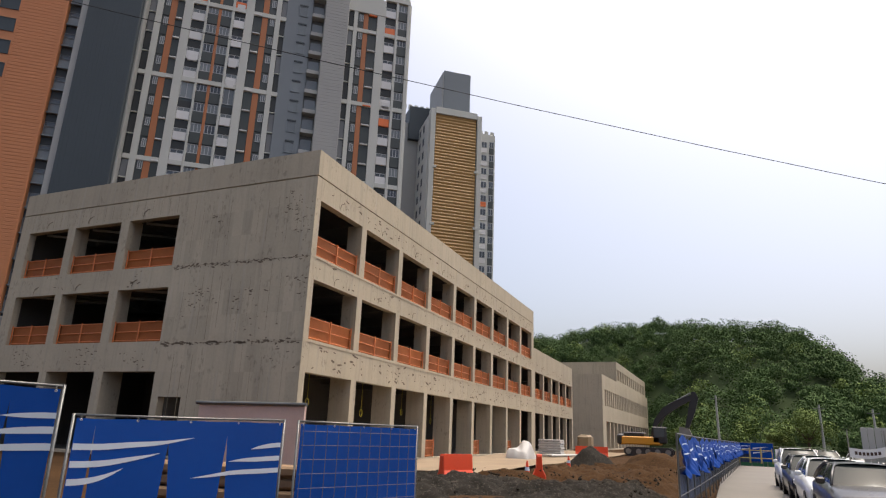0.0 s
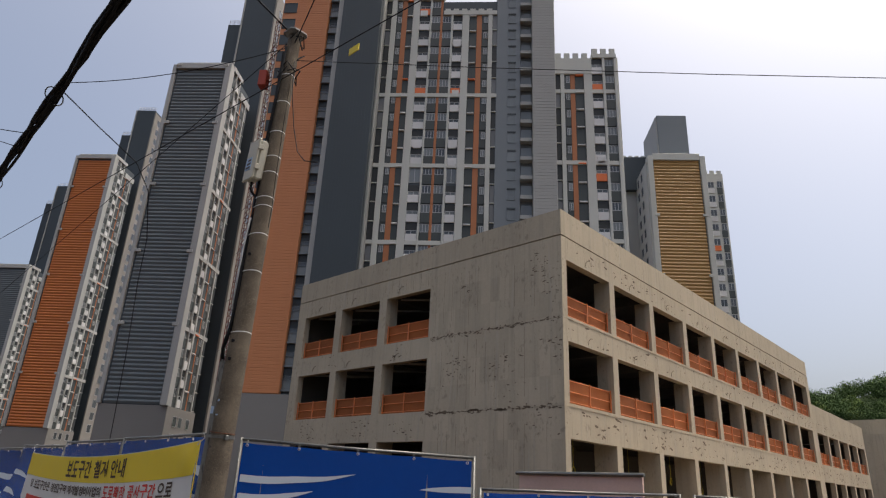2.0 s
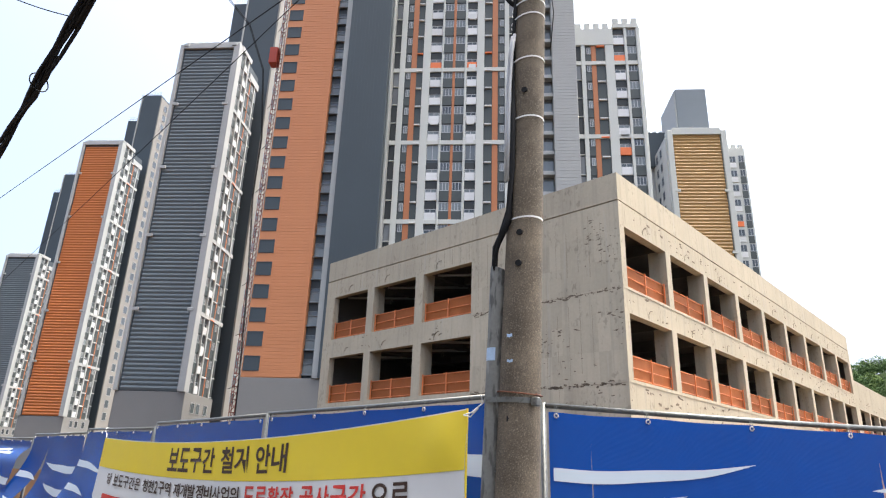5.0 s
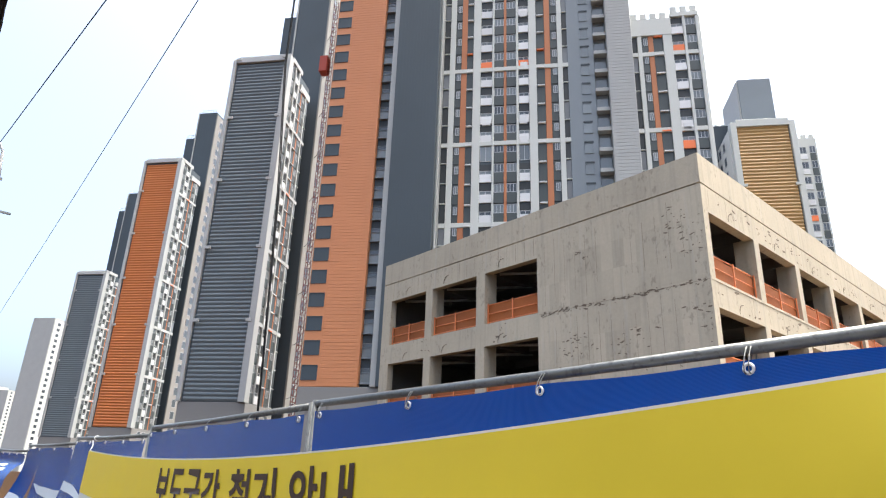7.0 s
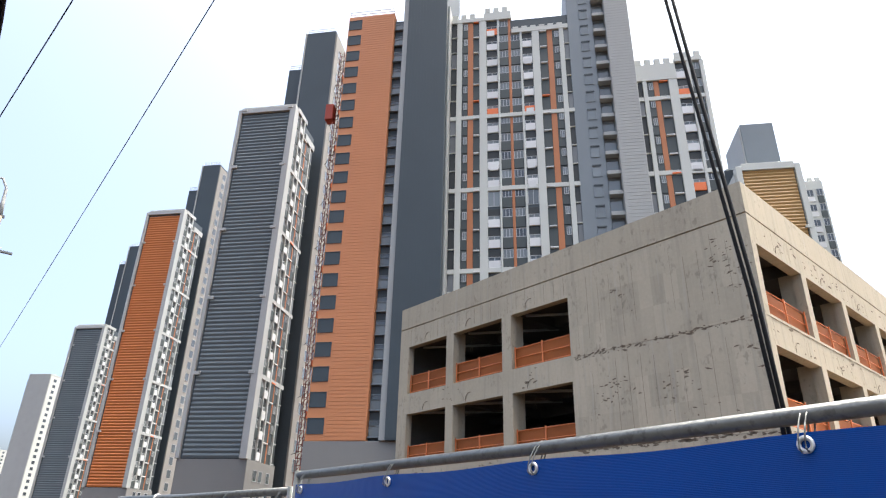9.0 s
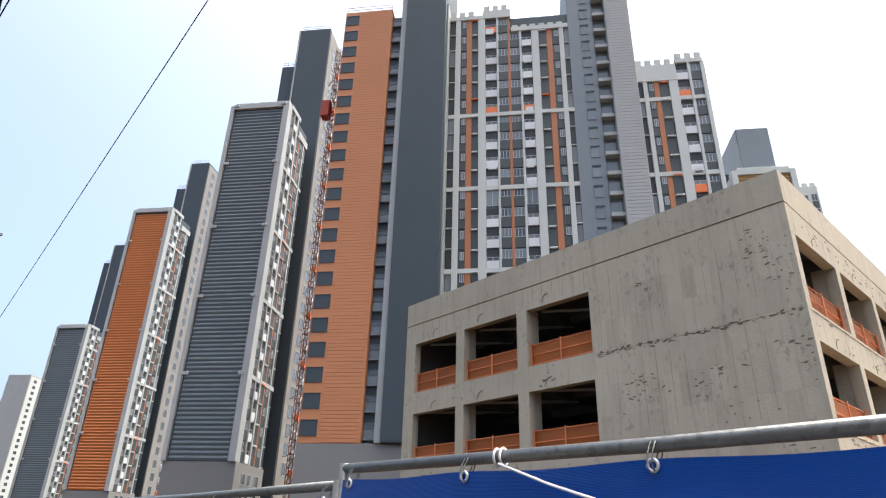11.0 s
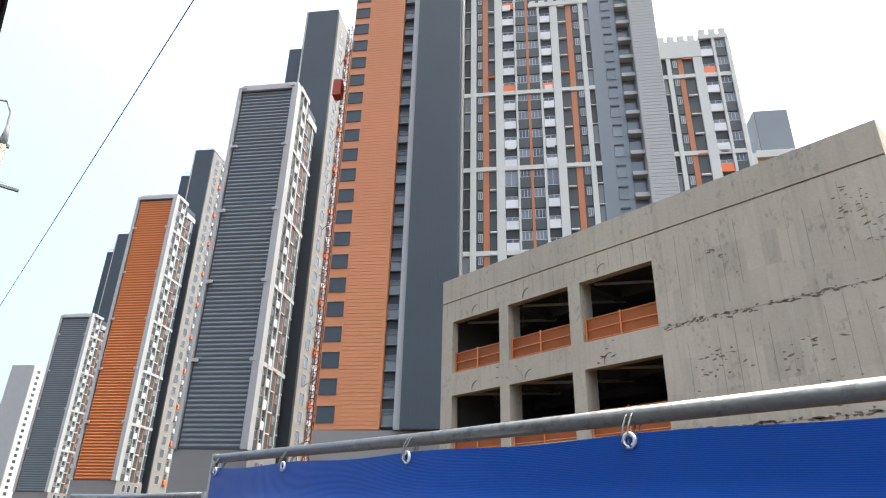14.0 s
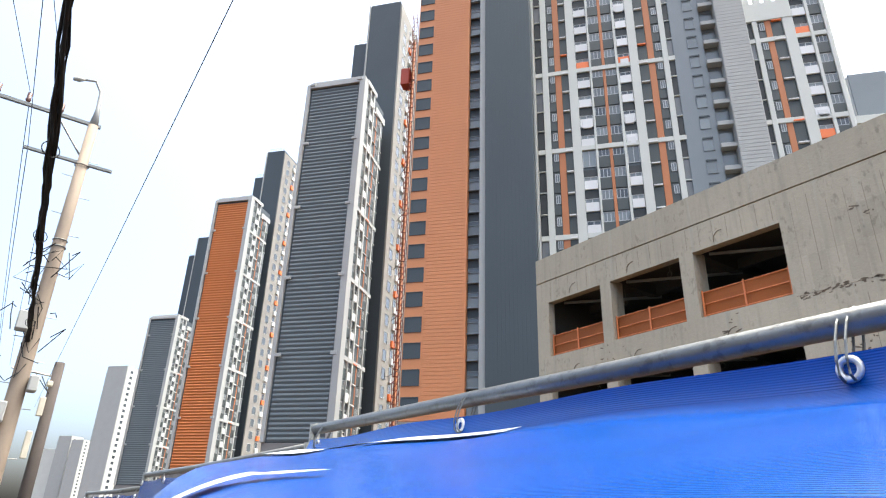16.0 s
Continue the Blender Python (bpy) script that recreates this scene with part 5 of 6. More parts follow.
for z in (8.6, 8.4, 11.0):
    M = Mesh()
    M.torus((QX, QY, z), (0, 0, 1), 0.18, 0.02, 14, 5)
    part("steel_band", M, STEEL, tp)
for k, (yy, z, y2, z2) in enumerate(((-2.5, 12.8, -12.0, 12.0), (-1.75, 12.8, -10.8, 12.0), (-0.9, 12.8, -9.6, 12.0), (-1.4, 11.1, -3.6, 10.4))):
    wire("overhead_wire", ((QX, QY + yy, z), (20.0, QY + y2, z2)), 0.009, "black power line strung from the tall pole's crossarm", 0.5, 30)
    wire("overhead_wire", ((QX, QY + yy, z), (-80.0, QY + yy + 1.5, z)), 0.012, "black power line running on beyond the tall pole", 0.6, 20)

# dark short pole, conifer and far pole
RX, RY = -38.0, 3.6
sp = thing("utility_pole", "dark short wooden-looking pole with meter boxes", "utility pole")
M = Mesh()
M.tube([(RX, RY, -0.3), (RX, RY, 2.6), (RX, RY, 5.5)], [0.17, 0.15, 0.13], 12)
part("shaft", M, material("dark_pole", (0.075, 0.062, 0.055), 0.9, var=0.3, scale=5), sp, smooth=True)
for z, o, h in ((4.0, -0.16, 0.5), (2.9, -0.26, 0.7), (4.8, -0.1, 0.15)):
    M = Mesh()
    M.bevel_box(RX + 0.02, RX + 0.18, RY + o - 0.1, RY + o + 0.05, z, z + h, 0.02)
    part("meter_box", M, BOXP, sp)
M = Mesh()
M.tube([(RX, RY, 5.1), (RX, RY - 1.1, 5.2)], 0.03, 6)
part("crossarm", M, STEEL_WORN, sp)
def leafy(M, c, rx, rz, count, size, rnd, mi=0, shell=False):
    """Small leaf faces scattered through an uneven crown, or over its outside."""
    for _ in range(count):
        if shell:
            v = Vector((rnd.gauss(0, 1), rnd.gauss(0, 1), rnd.gauss(0, 1) + 0.35)).normalized()
            e = rnd.uniform(0.82, 1.08)
            p = Vector((c[0] + v.x * rx * e, c[1] + v.y * rx * e, c[2] + v.z * rz * e))
            nr = (v + Vector((rnd.uniform(-0.5, 0.5), rnd.uniform(-0.5, 0.5), rnd.uniform(-0.5, 0.5)))).normalized()
            a = nr.orthogonal().normalized()
            b = nr.cross(a)
            w = rnd.uniform(0, 6.28)
            a, b = a * math.cos(w) + b * math.sin(w), b * math.cos(w) - a * math.sin(w)
            a, b = a * size * rnd.uniform(0.6, 1.3), b * size * rnd.uniform(0.4, 0.8)
            M.quad(tuple(p - a), tuple(p - b), tuple(p + a), tuple(p + b), mi)
            continue
        v = Vector((rnd.gauss(0, 1), rnd.gauss(0, 1), rnd.gauss(0, 1))).normalized() * (rnd.random() ** 0.4)
        p = Vector((c[0] + v.x * rx, c[1] + v.y * rx, c[2] + v.z * rz))
        a = Vector((rnd.uniform(-1, 1), rnd.uniform(-1, 1), rnd.uniform(-0.7, 0.7))).normalized() * size * rnd.uniform(0.6, 1.3)
        b = a.cross(Vector((rnd.uniform(-1, 1), rnd.uniform(-1, 1), rnd.uniform(-1, 1)))).normalized() * size * rnd.uniform(0.4, 0.8)
        M.quad(tuple(p - a), tuple(p - b * 0.7), tuple(p + a), tuple(p + b * 0.7), mi)
conifer = thing("conifer", "dark green layered conifer beside the street poles", "tree")
rr = random.Random(3)
M = Mesh()
M.tube([(-40.5, 1.5, -0.2), (-40.5, 1.5, 5.2)], [0.1, 0.02], 8)
part("trunk", M, BARK, conifer)
M = Mesh()
for z, r in ((1.5, 1.3), (2.2, 1.2), (2.9, 1.0), (3.5, 0.8), (4.1, 0.55)):
    for i in range(6):
        w = i * 1.05 + z
        leafy(M, (-40.5 + r * 0.6 * math.cos(w), 1.5 + r * 0.6 * math.sin(w), z), r * 0.45, 0.18, 80, 0.10, rr)
part("crown", M, LEAF, conifer)

# far pale tower and cluster beyond the poles
def far_block(name, label, s, d, w, depth, h, mat, win, n):
    t = thing(name, label, "apartment building", tower_pose(s, d))
    block(t, "core_wall", -w, 0, 0, depth, -0.3, h, mat)
    block(t, "side_wall", 0, 0.4, 0.2, depth, -0.3, h - 1, WHITE)
    block(t, "edge", -w - 0.4, -w, 0.3, depth, -0.3, h - 3, DARK)
    for f in range(n):
        for q in range(2):
            piece("window", window_mesh(2.2, 1.6, 0), t, 0.42, 2.5 + q * 6.0, 6 + f * 2.9, radians(90))
    return t
far_block("apartment_tower", "far pale grey apartment slab with rows of small windows", -261.0, 300, 12.5, 14, 76.5, GREY_PAINT, 2, 24)
far_block("apartment_tower", "very distant pale apartment slab behind the poles", -463.0, 500, 12, 12, 64.0, GREY_PAINT, 2, 20)
far_block("apartment_tower", "very distant pale apartment slab behind the poles", -481.0, 505, 14, 14, 68.0, GREY_PAINT, 2, 21)
far_block("apartment_tower", "very distant low apartment slab behind the poles", -500.0, 510, 14, 14, 57.0, WHITE, 2, 17)


# ---- building site ----
# orange safety nets in the bays
def net_mesh(w):
    key = ("net", round(w, 2))
    if key not in _cache:
        M = Mesh()
        M.grid(lambda a, b: (a * w, 0.02 * math.sin(a * 9 + b * 3), 0.02 + b * (1.06 + 0.015 * math.sin(a * 12))), 16, 4)
        _cache[key] = M.data("net", NET)
    return _cache[key]
def rail_mesh(w):
    key = ("rail", round(w, 2))
    if key not in _cache:
        M = Mesh()
        M.tube([(0, 0, 0), (w, 0, 0)], 0.024, 6)
        _cache[key] = M.data("rail", NET_RAIL)
    return _cache[key]
def post_mesh():
    if "post" not in _cache:
        M = Mesh()
        M.bevel_box(-0.03, 0.03, -0.03, 0.03, 0.0, 1.16, 0.008)
        _cache["post"] = M.data("post", NET_RAIL)
    return _cache["post"]
def safety_fence(p, rz, w, tilt=0.0):
    t = thing("safety_fence", "orange mesh safety fence on tube rails across an open bay", "safety fence", Matrix.Translation(p) @ Matrix.Rotation(rz, 4, "Z"), "bay safety fences")
    piece("net", net_mesh(w), t, 0, 0.03, 0)
    for z in (0.12, 0.58, 1.08):
        piece("rail", rail_mesh(w), t, 0, -0.035, z)
    n = max(2, int(w / 1.7) + 1)
    for i in range(n):
        piece("post", post_mesh(), t, 0.06 + (w - 0.12) * i / (n - 1), -0.07, 0)
    return t
for z in (9.48, 5.45):
    for a, b in FRONT:
        safety_fence((a + 0.02, CY + 0.26, z), 0.0, b - a - 0.04)
    for a, b in SIDE:
        safety_fence(side_at(a + 0.02, 0.25, z), radians(91.85), b - a - 0.04)
for a, b in SIDE_LOW:
    safety_fence(side_at(a + 0.02, 0.25, 5.45), radians(91.85), b - a - 0.04)
for i in (3, 5, 7):
    safety_fence(side_at(SIDE[i][0] + 0.1, 0.3, -0.12), radians(91.85), 1.9)

# concrete wear: chips along the pour joints, seams, hooks and patches
def chips(spots, at, name, mat=CONCRETE_SCAR, seed=1, big=1.0):
    rnd = random.Random(seed)
    M = Mesh()
    for u, z, s in spots:
        k = 7
        i = len(M.v)
        asp = rnd.uniform(0.4, 2.2)
        lean = rnd.uniform(-0.6, 0.6)
        for out in (0.0006, 0.006):
            for j in range(k):
                w = 2 * math.pi * j / k
                r = s * big * rnd.uniform(0.4, 1.0)
                uu = r * math.cos(w) * asp
                M.v.append(at(u + uu, -out, z + r * math.sin(w) * 0.5 + lean * uu * 0.5))
        M.f.append(tuple(range(i + k, i + 2 * k)))
        M.m.append(0)
        for j in range(k):
            M.f.append((i + j, i + (j + 1) % k, i + k + (j + 1) % k, i + k + j))
            M.m.append(0)
    return tagged(part(name, M, mat, podium), kind="stuff")
SEAM = material("formwork_seam_grout", (0.25, 0.21, 0.155), 0.92, var=0.35, scale=3, spec=0.2)
front_at = lambda u, d, z: (u, CY + d, z)
rnd = random.Random(21)
spots = []
for _ in range(110):
    spots.append((rnd.uniform(-27.3, -18.9), 9.33 + rnd.gauss(0, 0.06), rnd.uniform(0.02, 0.09)))
for _ in range(90):
    spots.append((rnd.uniform(-27.3, -18.9), 5.3 + rnd.gauss(0, 0.05), rnd.uniform(0.03, 0.11)))
for cu, cz, n in ((-20.0, 12.3, 26), (-19.5, 10.9, 12), (-25.5, 7.6, 30), (-22.3, 7.3, 22), (-24.2, 11.6, 10), (-19.3, 7.9, 14), (-21.5, 6.2, 12), (-36.0, 8.9, 10), (-30.0, 8.9, 8), (-38.0, 4.7, 26), (-33.0, 4.6, 26), (-29.0, 4.6, 18), (-20.3, 4.4, 12)):
    for _ in range(n):
        spots.append((cu + rnd.gauss(0, 0.55), cz + rnd.gauss(0, 0.38), rnd.uniform(0.02, 0.075)))
spots = [(max(-40.3, min(-18.85, u)), z, s) for u, z, s in spots if not any(a - 0.15 < u < b + 0.15 and c - 0.12 < z < e + 0.12 for a, b in FRONT for c, e in FLOORS)]
chips(spots, front_at, "chipped_patch", seed=5, big=1.3)
spots = []
for _ in range(480):
    k = rnd.uniform(0.2, 66)
    z0, z1 = rnd.choice(((4.15, 5.2), (8.5, 9.3), (12.5, 13.3), (4.15, 5.2)))
    spots.append((k, rnd.uniform(z0, z1), rnd.uniform(0.03, 0.11)))
spots = [q for q in spots if q[0] < KE - 0.3 or q[1] < LOWTOP - 0.3]
chips(spots, side_at, "chipped_patch", seed=6, big=1.5)
# formwork seams: slim fins left between boards
M = Mesh()
for u in [-27.0 + 0.61 * i for i in range(14)]:
    for z0, z1 in ((9.5, 13.38), (5.45, 9.2), (0.0, 5.2)):
        if rnd.random() < 0.75:
            w = rnd.uniform(0.004, 0.010)
            a = z0 + rnd.uniform(0, 1.2)
            b = z1 - rnd.uniform(0, 0.9)
            M.box(u - w, u + w, CY - rnd.uniform(0.004, 0.010), CY + 0.01, a, b)
for u in [-40.1 + 0.62 * i for i in range(21)]:
    w = rnd.uniform(0.004, 0.009)
    M.box(u - w, u + w, CY - 0.006, CY + 0.01, 12.45, 13.38)
for z in (9.36, 5.31):
    M.box(-27.4, CX - 0.05, CY - 0.005, CY + 0.01, z - 0.008, z + 0.008)
tagged(part("formwork_seam", M, SEAM, podium), kind="stuff")
M = Mesh()
for k in range(40):
    a = side_at(0.6 + k * 1.6, 0, 0)
    for z0, z1 in ((4.05, 5.25), (8.45, 9.3), (12.45, 13.35)):
        if (k * 1.6 < KE - 1.2 or z1 < 10) and rnd.random() < 0.7:
            M.box(a[0] - 0.01, a[0] + 0.006, a[1] - 0.008, a[1] + 0.008, z0, z1)
for z in (9.36, 5.31):
    for k in range(44):
        a = side_at(k * 1.0 + 0.02, 0, 0)
        M.box(a[0] - 0.03, a[0] + 0.010, a[1], a[1] + 0.99, z - 0.010, z + 0.010)
tagged(part("formwork_seam", M, CONCRETE, podium), kind="stuff")
for z0, z1, rows in ((9.46, 13.36, 3), (5.42, 9.24, 3), (0.0, 5.18, 4)):
    hh = (z1 - z0) / rows
    board = box_mesh("formwork_print", 0.592, 0.003, hh - 0.012, CONCRETE)
    for r in range(rows):
        for c in range(14):
            x = -27.35 + 0.61 * c
            if x < -25.4 and z0 < 0.1 and r < 3:
                continue
            piece("formwork_print", board, podium, x, CY, z0 + r * hh)
# curved rebar hooks above the bays
def hook(c, ax):
    M = Mesh()
    pts = []
    for j in range(9):
        w = math.pi * (0.5 - 0.06 + j / 8 * 0.62)
        pts.append((c[0] + ax[0] * 0.34 * math.cos(w), c[1] + ax[1] * 0.34 * math.cos(w), c[2] + 0.36 * math.sin(w)))
    M.tube(pts, 0.014, 6)
    part("rebar_hook", M, CONCRETE_SCAR, podium, "short curved steel rebar hook")
for z in (12.5, 8.45):
    for a, b in FRONT:
        hook((a + 1.35 + 0.5 * (a < -39), CY - 0.016, z), (1, 0))
    for a, b in SIDE:
        hook(side_at(a + 2.2, -0.016, z), (0, 1))
# hanging conduit loops and pipes in the bays
rr = random.Random(8)
YHOSE = material("yellow_hose", (0.55, 0.45, 0.04), 0.5, var=0.1)
for i in range(10):
    a, b = SIDE[i % 9]
    c = Vector(side_at(rr.uniform(a + 0.6, b - 0.6), rr.uniform(1.0, 2.5), rr.uniform(2.2, 2.9)))
    M = Mesh()
    M.tube([tuple(c + Vector((0, 0, 2.2))), tuple(c + Vector((0, 0, 0.2)))], 0.012, 5)
    M.torus(tuple(c), (1, 0.2, 0), 0.2, 0.022, 12, 5)
    tagged(part("hanging_hose", M, YHOSE, smooth=True), "coil of yellow hose hanging in a ground-floor bay", "hose")
for i in range(8):
    a, b = FRONT[i % 3]
    top = 13.0 if i < 5 else 9.05
    x, y, z = rr.uniform(a + 0.5, b - 0.3), CY + rr.uniform(1.2, 3.2), top - rr.uniform(0.6, 1.1)
    M = Mesh()
    M.tube([(x, y, top), (x + 0.02, y, z + 0.13)], 0.012, 5)
    M.torus((x, y, z), (0.2, 1, 0), 0.13, 0.016, 12, 5)
    tagged(part("hanging_cable", M, STEEL_WORN, smooth=True), "loop of electric cable hanging from the bare slab", "cable")
for a, b in FRONT:
    for z in (12.45, 8.5):
        M = Mesh()
        M.tube([(a + 0.15, CY + 1.0, z + 0.02), (b + 0.5, CY + 4.0, z + 0.02)], 0.075, 8)
        tagged(part("ceiling_pipe", M, GREY_PAINT, smooth=True), "pale steel service pipe slung under the slab", "pipe")

# second concrete building
hall = thing("concrete_building", "second grey concrete shell with rows of narrow window openings", "building")
HX, HY = -19.0, 105.0
M = Mesh()
us = sorted({0.0, 63.0} | {round(2.2 + 2.05 * i + q, 3) for i in range(29) for q in (0, 1.35)} | {round(3.0 + 4.0 * i + q, 3) for i in range(15) for q in (0, 3.3)})
zs = [-0.4, 0.0, 4.2, 6.6, 9.2, 11.4]
solid_grid(M, us, zs, lambda u, z: (6.6 < z < 9.2 and 2.2 < u < 61 and ((u - 2.2) % 2.05) < 1.35) or (0 < z < 4.2 and 3 < u < 62 and ((u - 3.0) % 4.0) < 3.3), 0, 0.5, lambda u, d, z: (HX - d, HY + u, z))
part("side_wall", M, CONCRETE, hall)
M = Mesh()
M.box(HX - 20, HX - 0.5, HY, HY + 0.5, -0.4, 11.4)
part("front_wall", M, CONCRETE, hall)
# solid core in the darkened concrete, so the openings read as shaded
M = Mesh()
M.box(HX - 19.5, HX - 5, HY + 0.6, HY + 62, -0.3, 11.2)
part("inner_core", M, CONCRETE_SHADED, hall)
M = Mesh()
us = sorted({18.0, 63.0} | {round(19.0 + 3.1 * i + q, 3) for i in range(14) for q in (0, 2.0)})
solid_grid(M, us, [11.41, 12.0, 14.0, 15.3], lambda u, z: 12.0 < z < 14.0 and 19 < u < 61 and ((u - 19.0) % 3.1) < 2.0, 0.4, 0.8, lambda u, d, z: (HX - d, HY + u, z))
part("upper_wall", M, CONCRETE, hall)
M = Mesh()
M.box(HX - 11.5, HX - 0.8, HY + 18.0, HY + 18.4, 11.41, 15.3)
M.box(HX - 11.5, HX - 3.5, HY + 18.5, HY + 62, 11.41, 15.2)
part("upper_block", M, CONCRETE, hall)

# wooded hill
RIDGE = ((-160, 22), (-110, 30), (-70, 31), (-53, 31.5), (-43, 33), (-22, 34.2), (-4, 33.0), (9, 32.4), (18, 31.0), (28, 25.0), (40, 20.2), (60, 15), (90, 8), (140, 3), (400, 1))
def ridge(x):
    for (a, za), (b, zb) in zip(RIDGE, RIDGE[1:]):
        if a <= x <= b:
            return za + (zb - za) * (x - a) / (b - a)
    return 0
def set_back(x):
    """How far the foot of the hill lies back, behind the second building."""
    return 52.0 * max(0.0, min(1.0, (-5.0 - x) / 12.0))
def hill_z(x, y):
    t = max(0.0, min(1.0, (y - 118 - set_back(x)) / 72))
    t = t * t * (3 - 2 * t)
    return -0.5 + (ridge(x) * (1 + set_back(x) / 200) - 4.6 - max(0.0, min(5.0, (x - 18) * 0.35))) * t + 1.2 * noise.noise(Vector((x * 0.06, y * 0.06, 3)))* t
M = Mesh()
M.grid(lambda a, b: (-160 + 560 * a, 112 + 230 * b, hill_z(-160 + 560 * a, 112 + 230 * b)), 140, 52)
tagged(part("hill", M, HILL_GREEN, smooth=True), "steep hill rising behind the site, under woodland", "hill", kind="structure")
def woods(name, count, seed, mat, y0, y1, x0=-75, x1=75):
    rnd = random.Random(seed)
    M = Mesh()
    for _ in range(count):
        x, y = rnd.uniform(x0, x1), rnd.uniform(y0, y1)
        y += set_back(x)
        r = rnd.uniform(1.8, 4.4)
        z = hill_z(x, y)
        for k in range(5):
            w, e = k * 1.257 + rnd.uniform(0, 0.8), (0.0 if k == 0 else r * rnd.uniform(0.4, 0.7))
            c = (x + e * math.cos(w), y + e * math.sin(w), z + r * (1.05 if k == 0 else rnd.uniform(0.40, 0.80)))
            leafy(M, c, r * 0.50, r * 0.44, 95, 0.24, rnd, shell=True)
    return tagged(part(name, M, mat), "dense broadleaf woodland covering the hill", "woodland", kind="stuff")
woods("hill_woods", 980, 5, LEAF, 124, 198, -95)
woods("hill_woods", 90, 6, LEAF_LIGHT, 124, 190, -95)
for bx, by, br in ((9.5, 112, 4.6), (21, 104, 3.4), (26, 104, 3.6), (5.5, 112, 2.6)):
    rnd = random.Random(int(bx * 10))
    t = thing("broadleaf_tree", "round leafy green tree at the foot of the hill", "tree", group="trees below the hill")
    M = Mesh()
    M.tube([(bx, by, -0.3), (bx + 0.1, by, br * 0.5), (bx + 0.3, by + 0.2, br * 1.1)], [0.25, 0.18, 0.05], 8)
    for i in range(5):
        w = i * 1.3
        M.tube([(bx + 0.1, by, br * 0.5), (bx + br * 0.6 * math.cos(w), by + br * 0.6 * math.sin(w), br * 1.0)], [0.12, 0.03], 6)
    part("trunk", M, BARK, t)
    M = Mesh()
    for i in range(22):
        w, q = rnd.uniform(0, 6.28), rnd.random()
        leafy(M, (bx + br * 0.75 * q * math.cos(w), by + br * 0.75 * q * math.sin(w), br * (0.55 + 0.75 * rnd.random() * (1 - 0.4 * q))), br * 0.33, br * 0.26, 150, 0.17, rnd, shell=True)
    part("crown", M, LEAF_LIGHT, t)

# far street poles in front of the hill
for x, h in ((-2.5, 8.6), (11.3, 7.4), (17.9, 6.9)):
    t = thing("street_pole", "pale slim concrete pole at the foot of the hill", "utility pole", group="poles below the hill")
    M = Mesh()
    M.tube([(x, 110, -0.4), (x - 0.1, 110, h)], [0.2, 0.13], 8)
    part("shaft", M, GREY_PAINT, t)
    M = Mesh()
    M.box(x - 0.9, x + 0.7, 109.85, 109.95, h - 0.6, h - 0.5)
    part("crossarm", M, STEEL, t)

# mounds of spoil
def mound(name, cx, cy, rx, ry, h, mat, label, seed):
    M = Mesh()
    def fn(a, b):
        w, r = a * 2 * math.pi, b
        x, y = cx + rx * r * math.cos(w), cy + ry * r * math.sin(w)
        z = -0.45 + (h + 0.45) * (1 - r) ** 0.75 * (1 + 0.35 * noise.noise(Vector((x * 0.9, y * 0.9, seed)))) + 0.12 * noise.noise(Vector((x * 3, y * 3, seed))) * (1 - r)
        return (x, y, z)
    M.grid(fn, 40, 14)
    tagged(part(name, M, mat, smooth=True), label, "mound")
mound("gravel_mound", -8.4, 39.0, 1.7, 2.4, 1.1, GRAVEL, "grey gravel heap on the site", 1)
mound("earth_mound", -5.2, 41.5, 2.4, 3.0, 0.95, DIRT, "brown heap of dug earth beside the excavator", 2)
# churned strip of dug earth and dark broken stone
def churn(x, y):
    z = 0.0
    for k, amp in ((0.35, 0.30), (0.9, 0.17), (2.3, 0.085), (5.5, 0.045)):
        z += amp * (1 - 2.2 * abs(noise.noise(Vector((x * k, y * k * 0.8, 7.3 + k)))))
    return z * 1.25
def churned(x0, x1, y0, y1, nx, ny, base, skew):
    M = Mesh()
    def fn(a, b):
        x, y = lerp(x0, x1, a) + skew * b, lerp(y0, y1, b)
        e = min(1.0, 6 * a, 6 * (1 - a), 8 * b, 8 * (1 - b))
        return (x, y, base + (churn(x, y)) * e - 0.25 * (1 - e))
    M.grid(fn, nx, ny)
    return M
tagged(part("dug_ground", churned(-13.0, -2.2, 13.5, 24.5, 110, 110, -0.42, 0), GRAVEL, smooth=True), "churned dark broken ground with stones", "dug earth", kind="structure")
tagged(part("dug_ground", churned(-11.0, -2.4, 24.0, 47.0, 90, 150, -0.42, 0), DIRT, smooth=True), "churned brown dug earth", "dug earth", kind="structure")
mound("earth_mound", -8.9, 25.0, 2.6, 1.5, 0.22, DIRT, "low ridge of brown dug earth", 4)
mound("earth_mound", -6.6, 29.0, 2.6, 1.8, 0.25, DIRT, "low ridge of brown dug earth", 5)
M = Mesh()
rnd = random.Random(31)
for _ in range(1100):
    x, y = rnd.uniform(-10.5, -3.4), rnd.uniform(15, 42)
    r = rnd.uniform(0.012, 0.05) * (1.6 if rnd.random() < 0.08 else 1)
    z = -0.43 + churn(x, y)
    i = len(M.v)
    for k in range(6):
        d = Vector(((1, 0, 0), (-1, 0, 0), (0, 1, 0), (0, -1, 0), (0, 0, 1), (0, 0, -1))[k]) * r * rnd.uniform(0.6, 1.5)
        M.v.append((x + d.x, y + d.y, z + d.z))
    for q in ((0, 2, 4), (2, 1, 4), (1, 3, 4), (3, 0, 4), (2, 0, 5), (1, 2, 5), (3, 1, 5), (0, 3, 5)):
        M.f.append(tuple(i + k for k in q))
        M.m.append(0)
tagged(part("rubble", M, GRAVEL), "scattered broken stones over the dug ground", "rubble", kind="stuff")
M = Mesh()
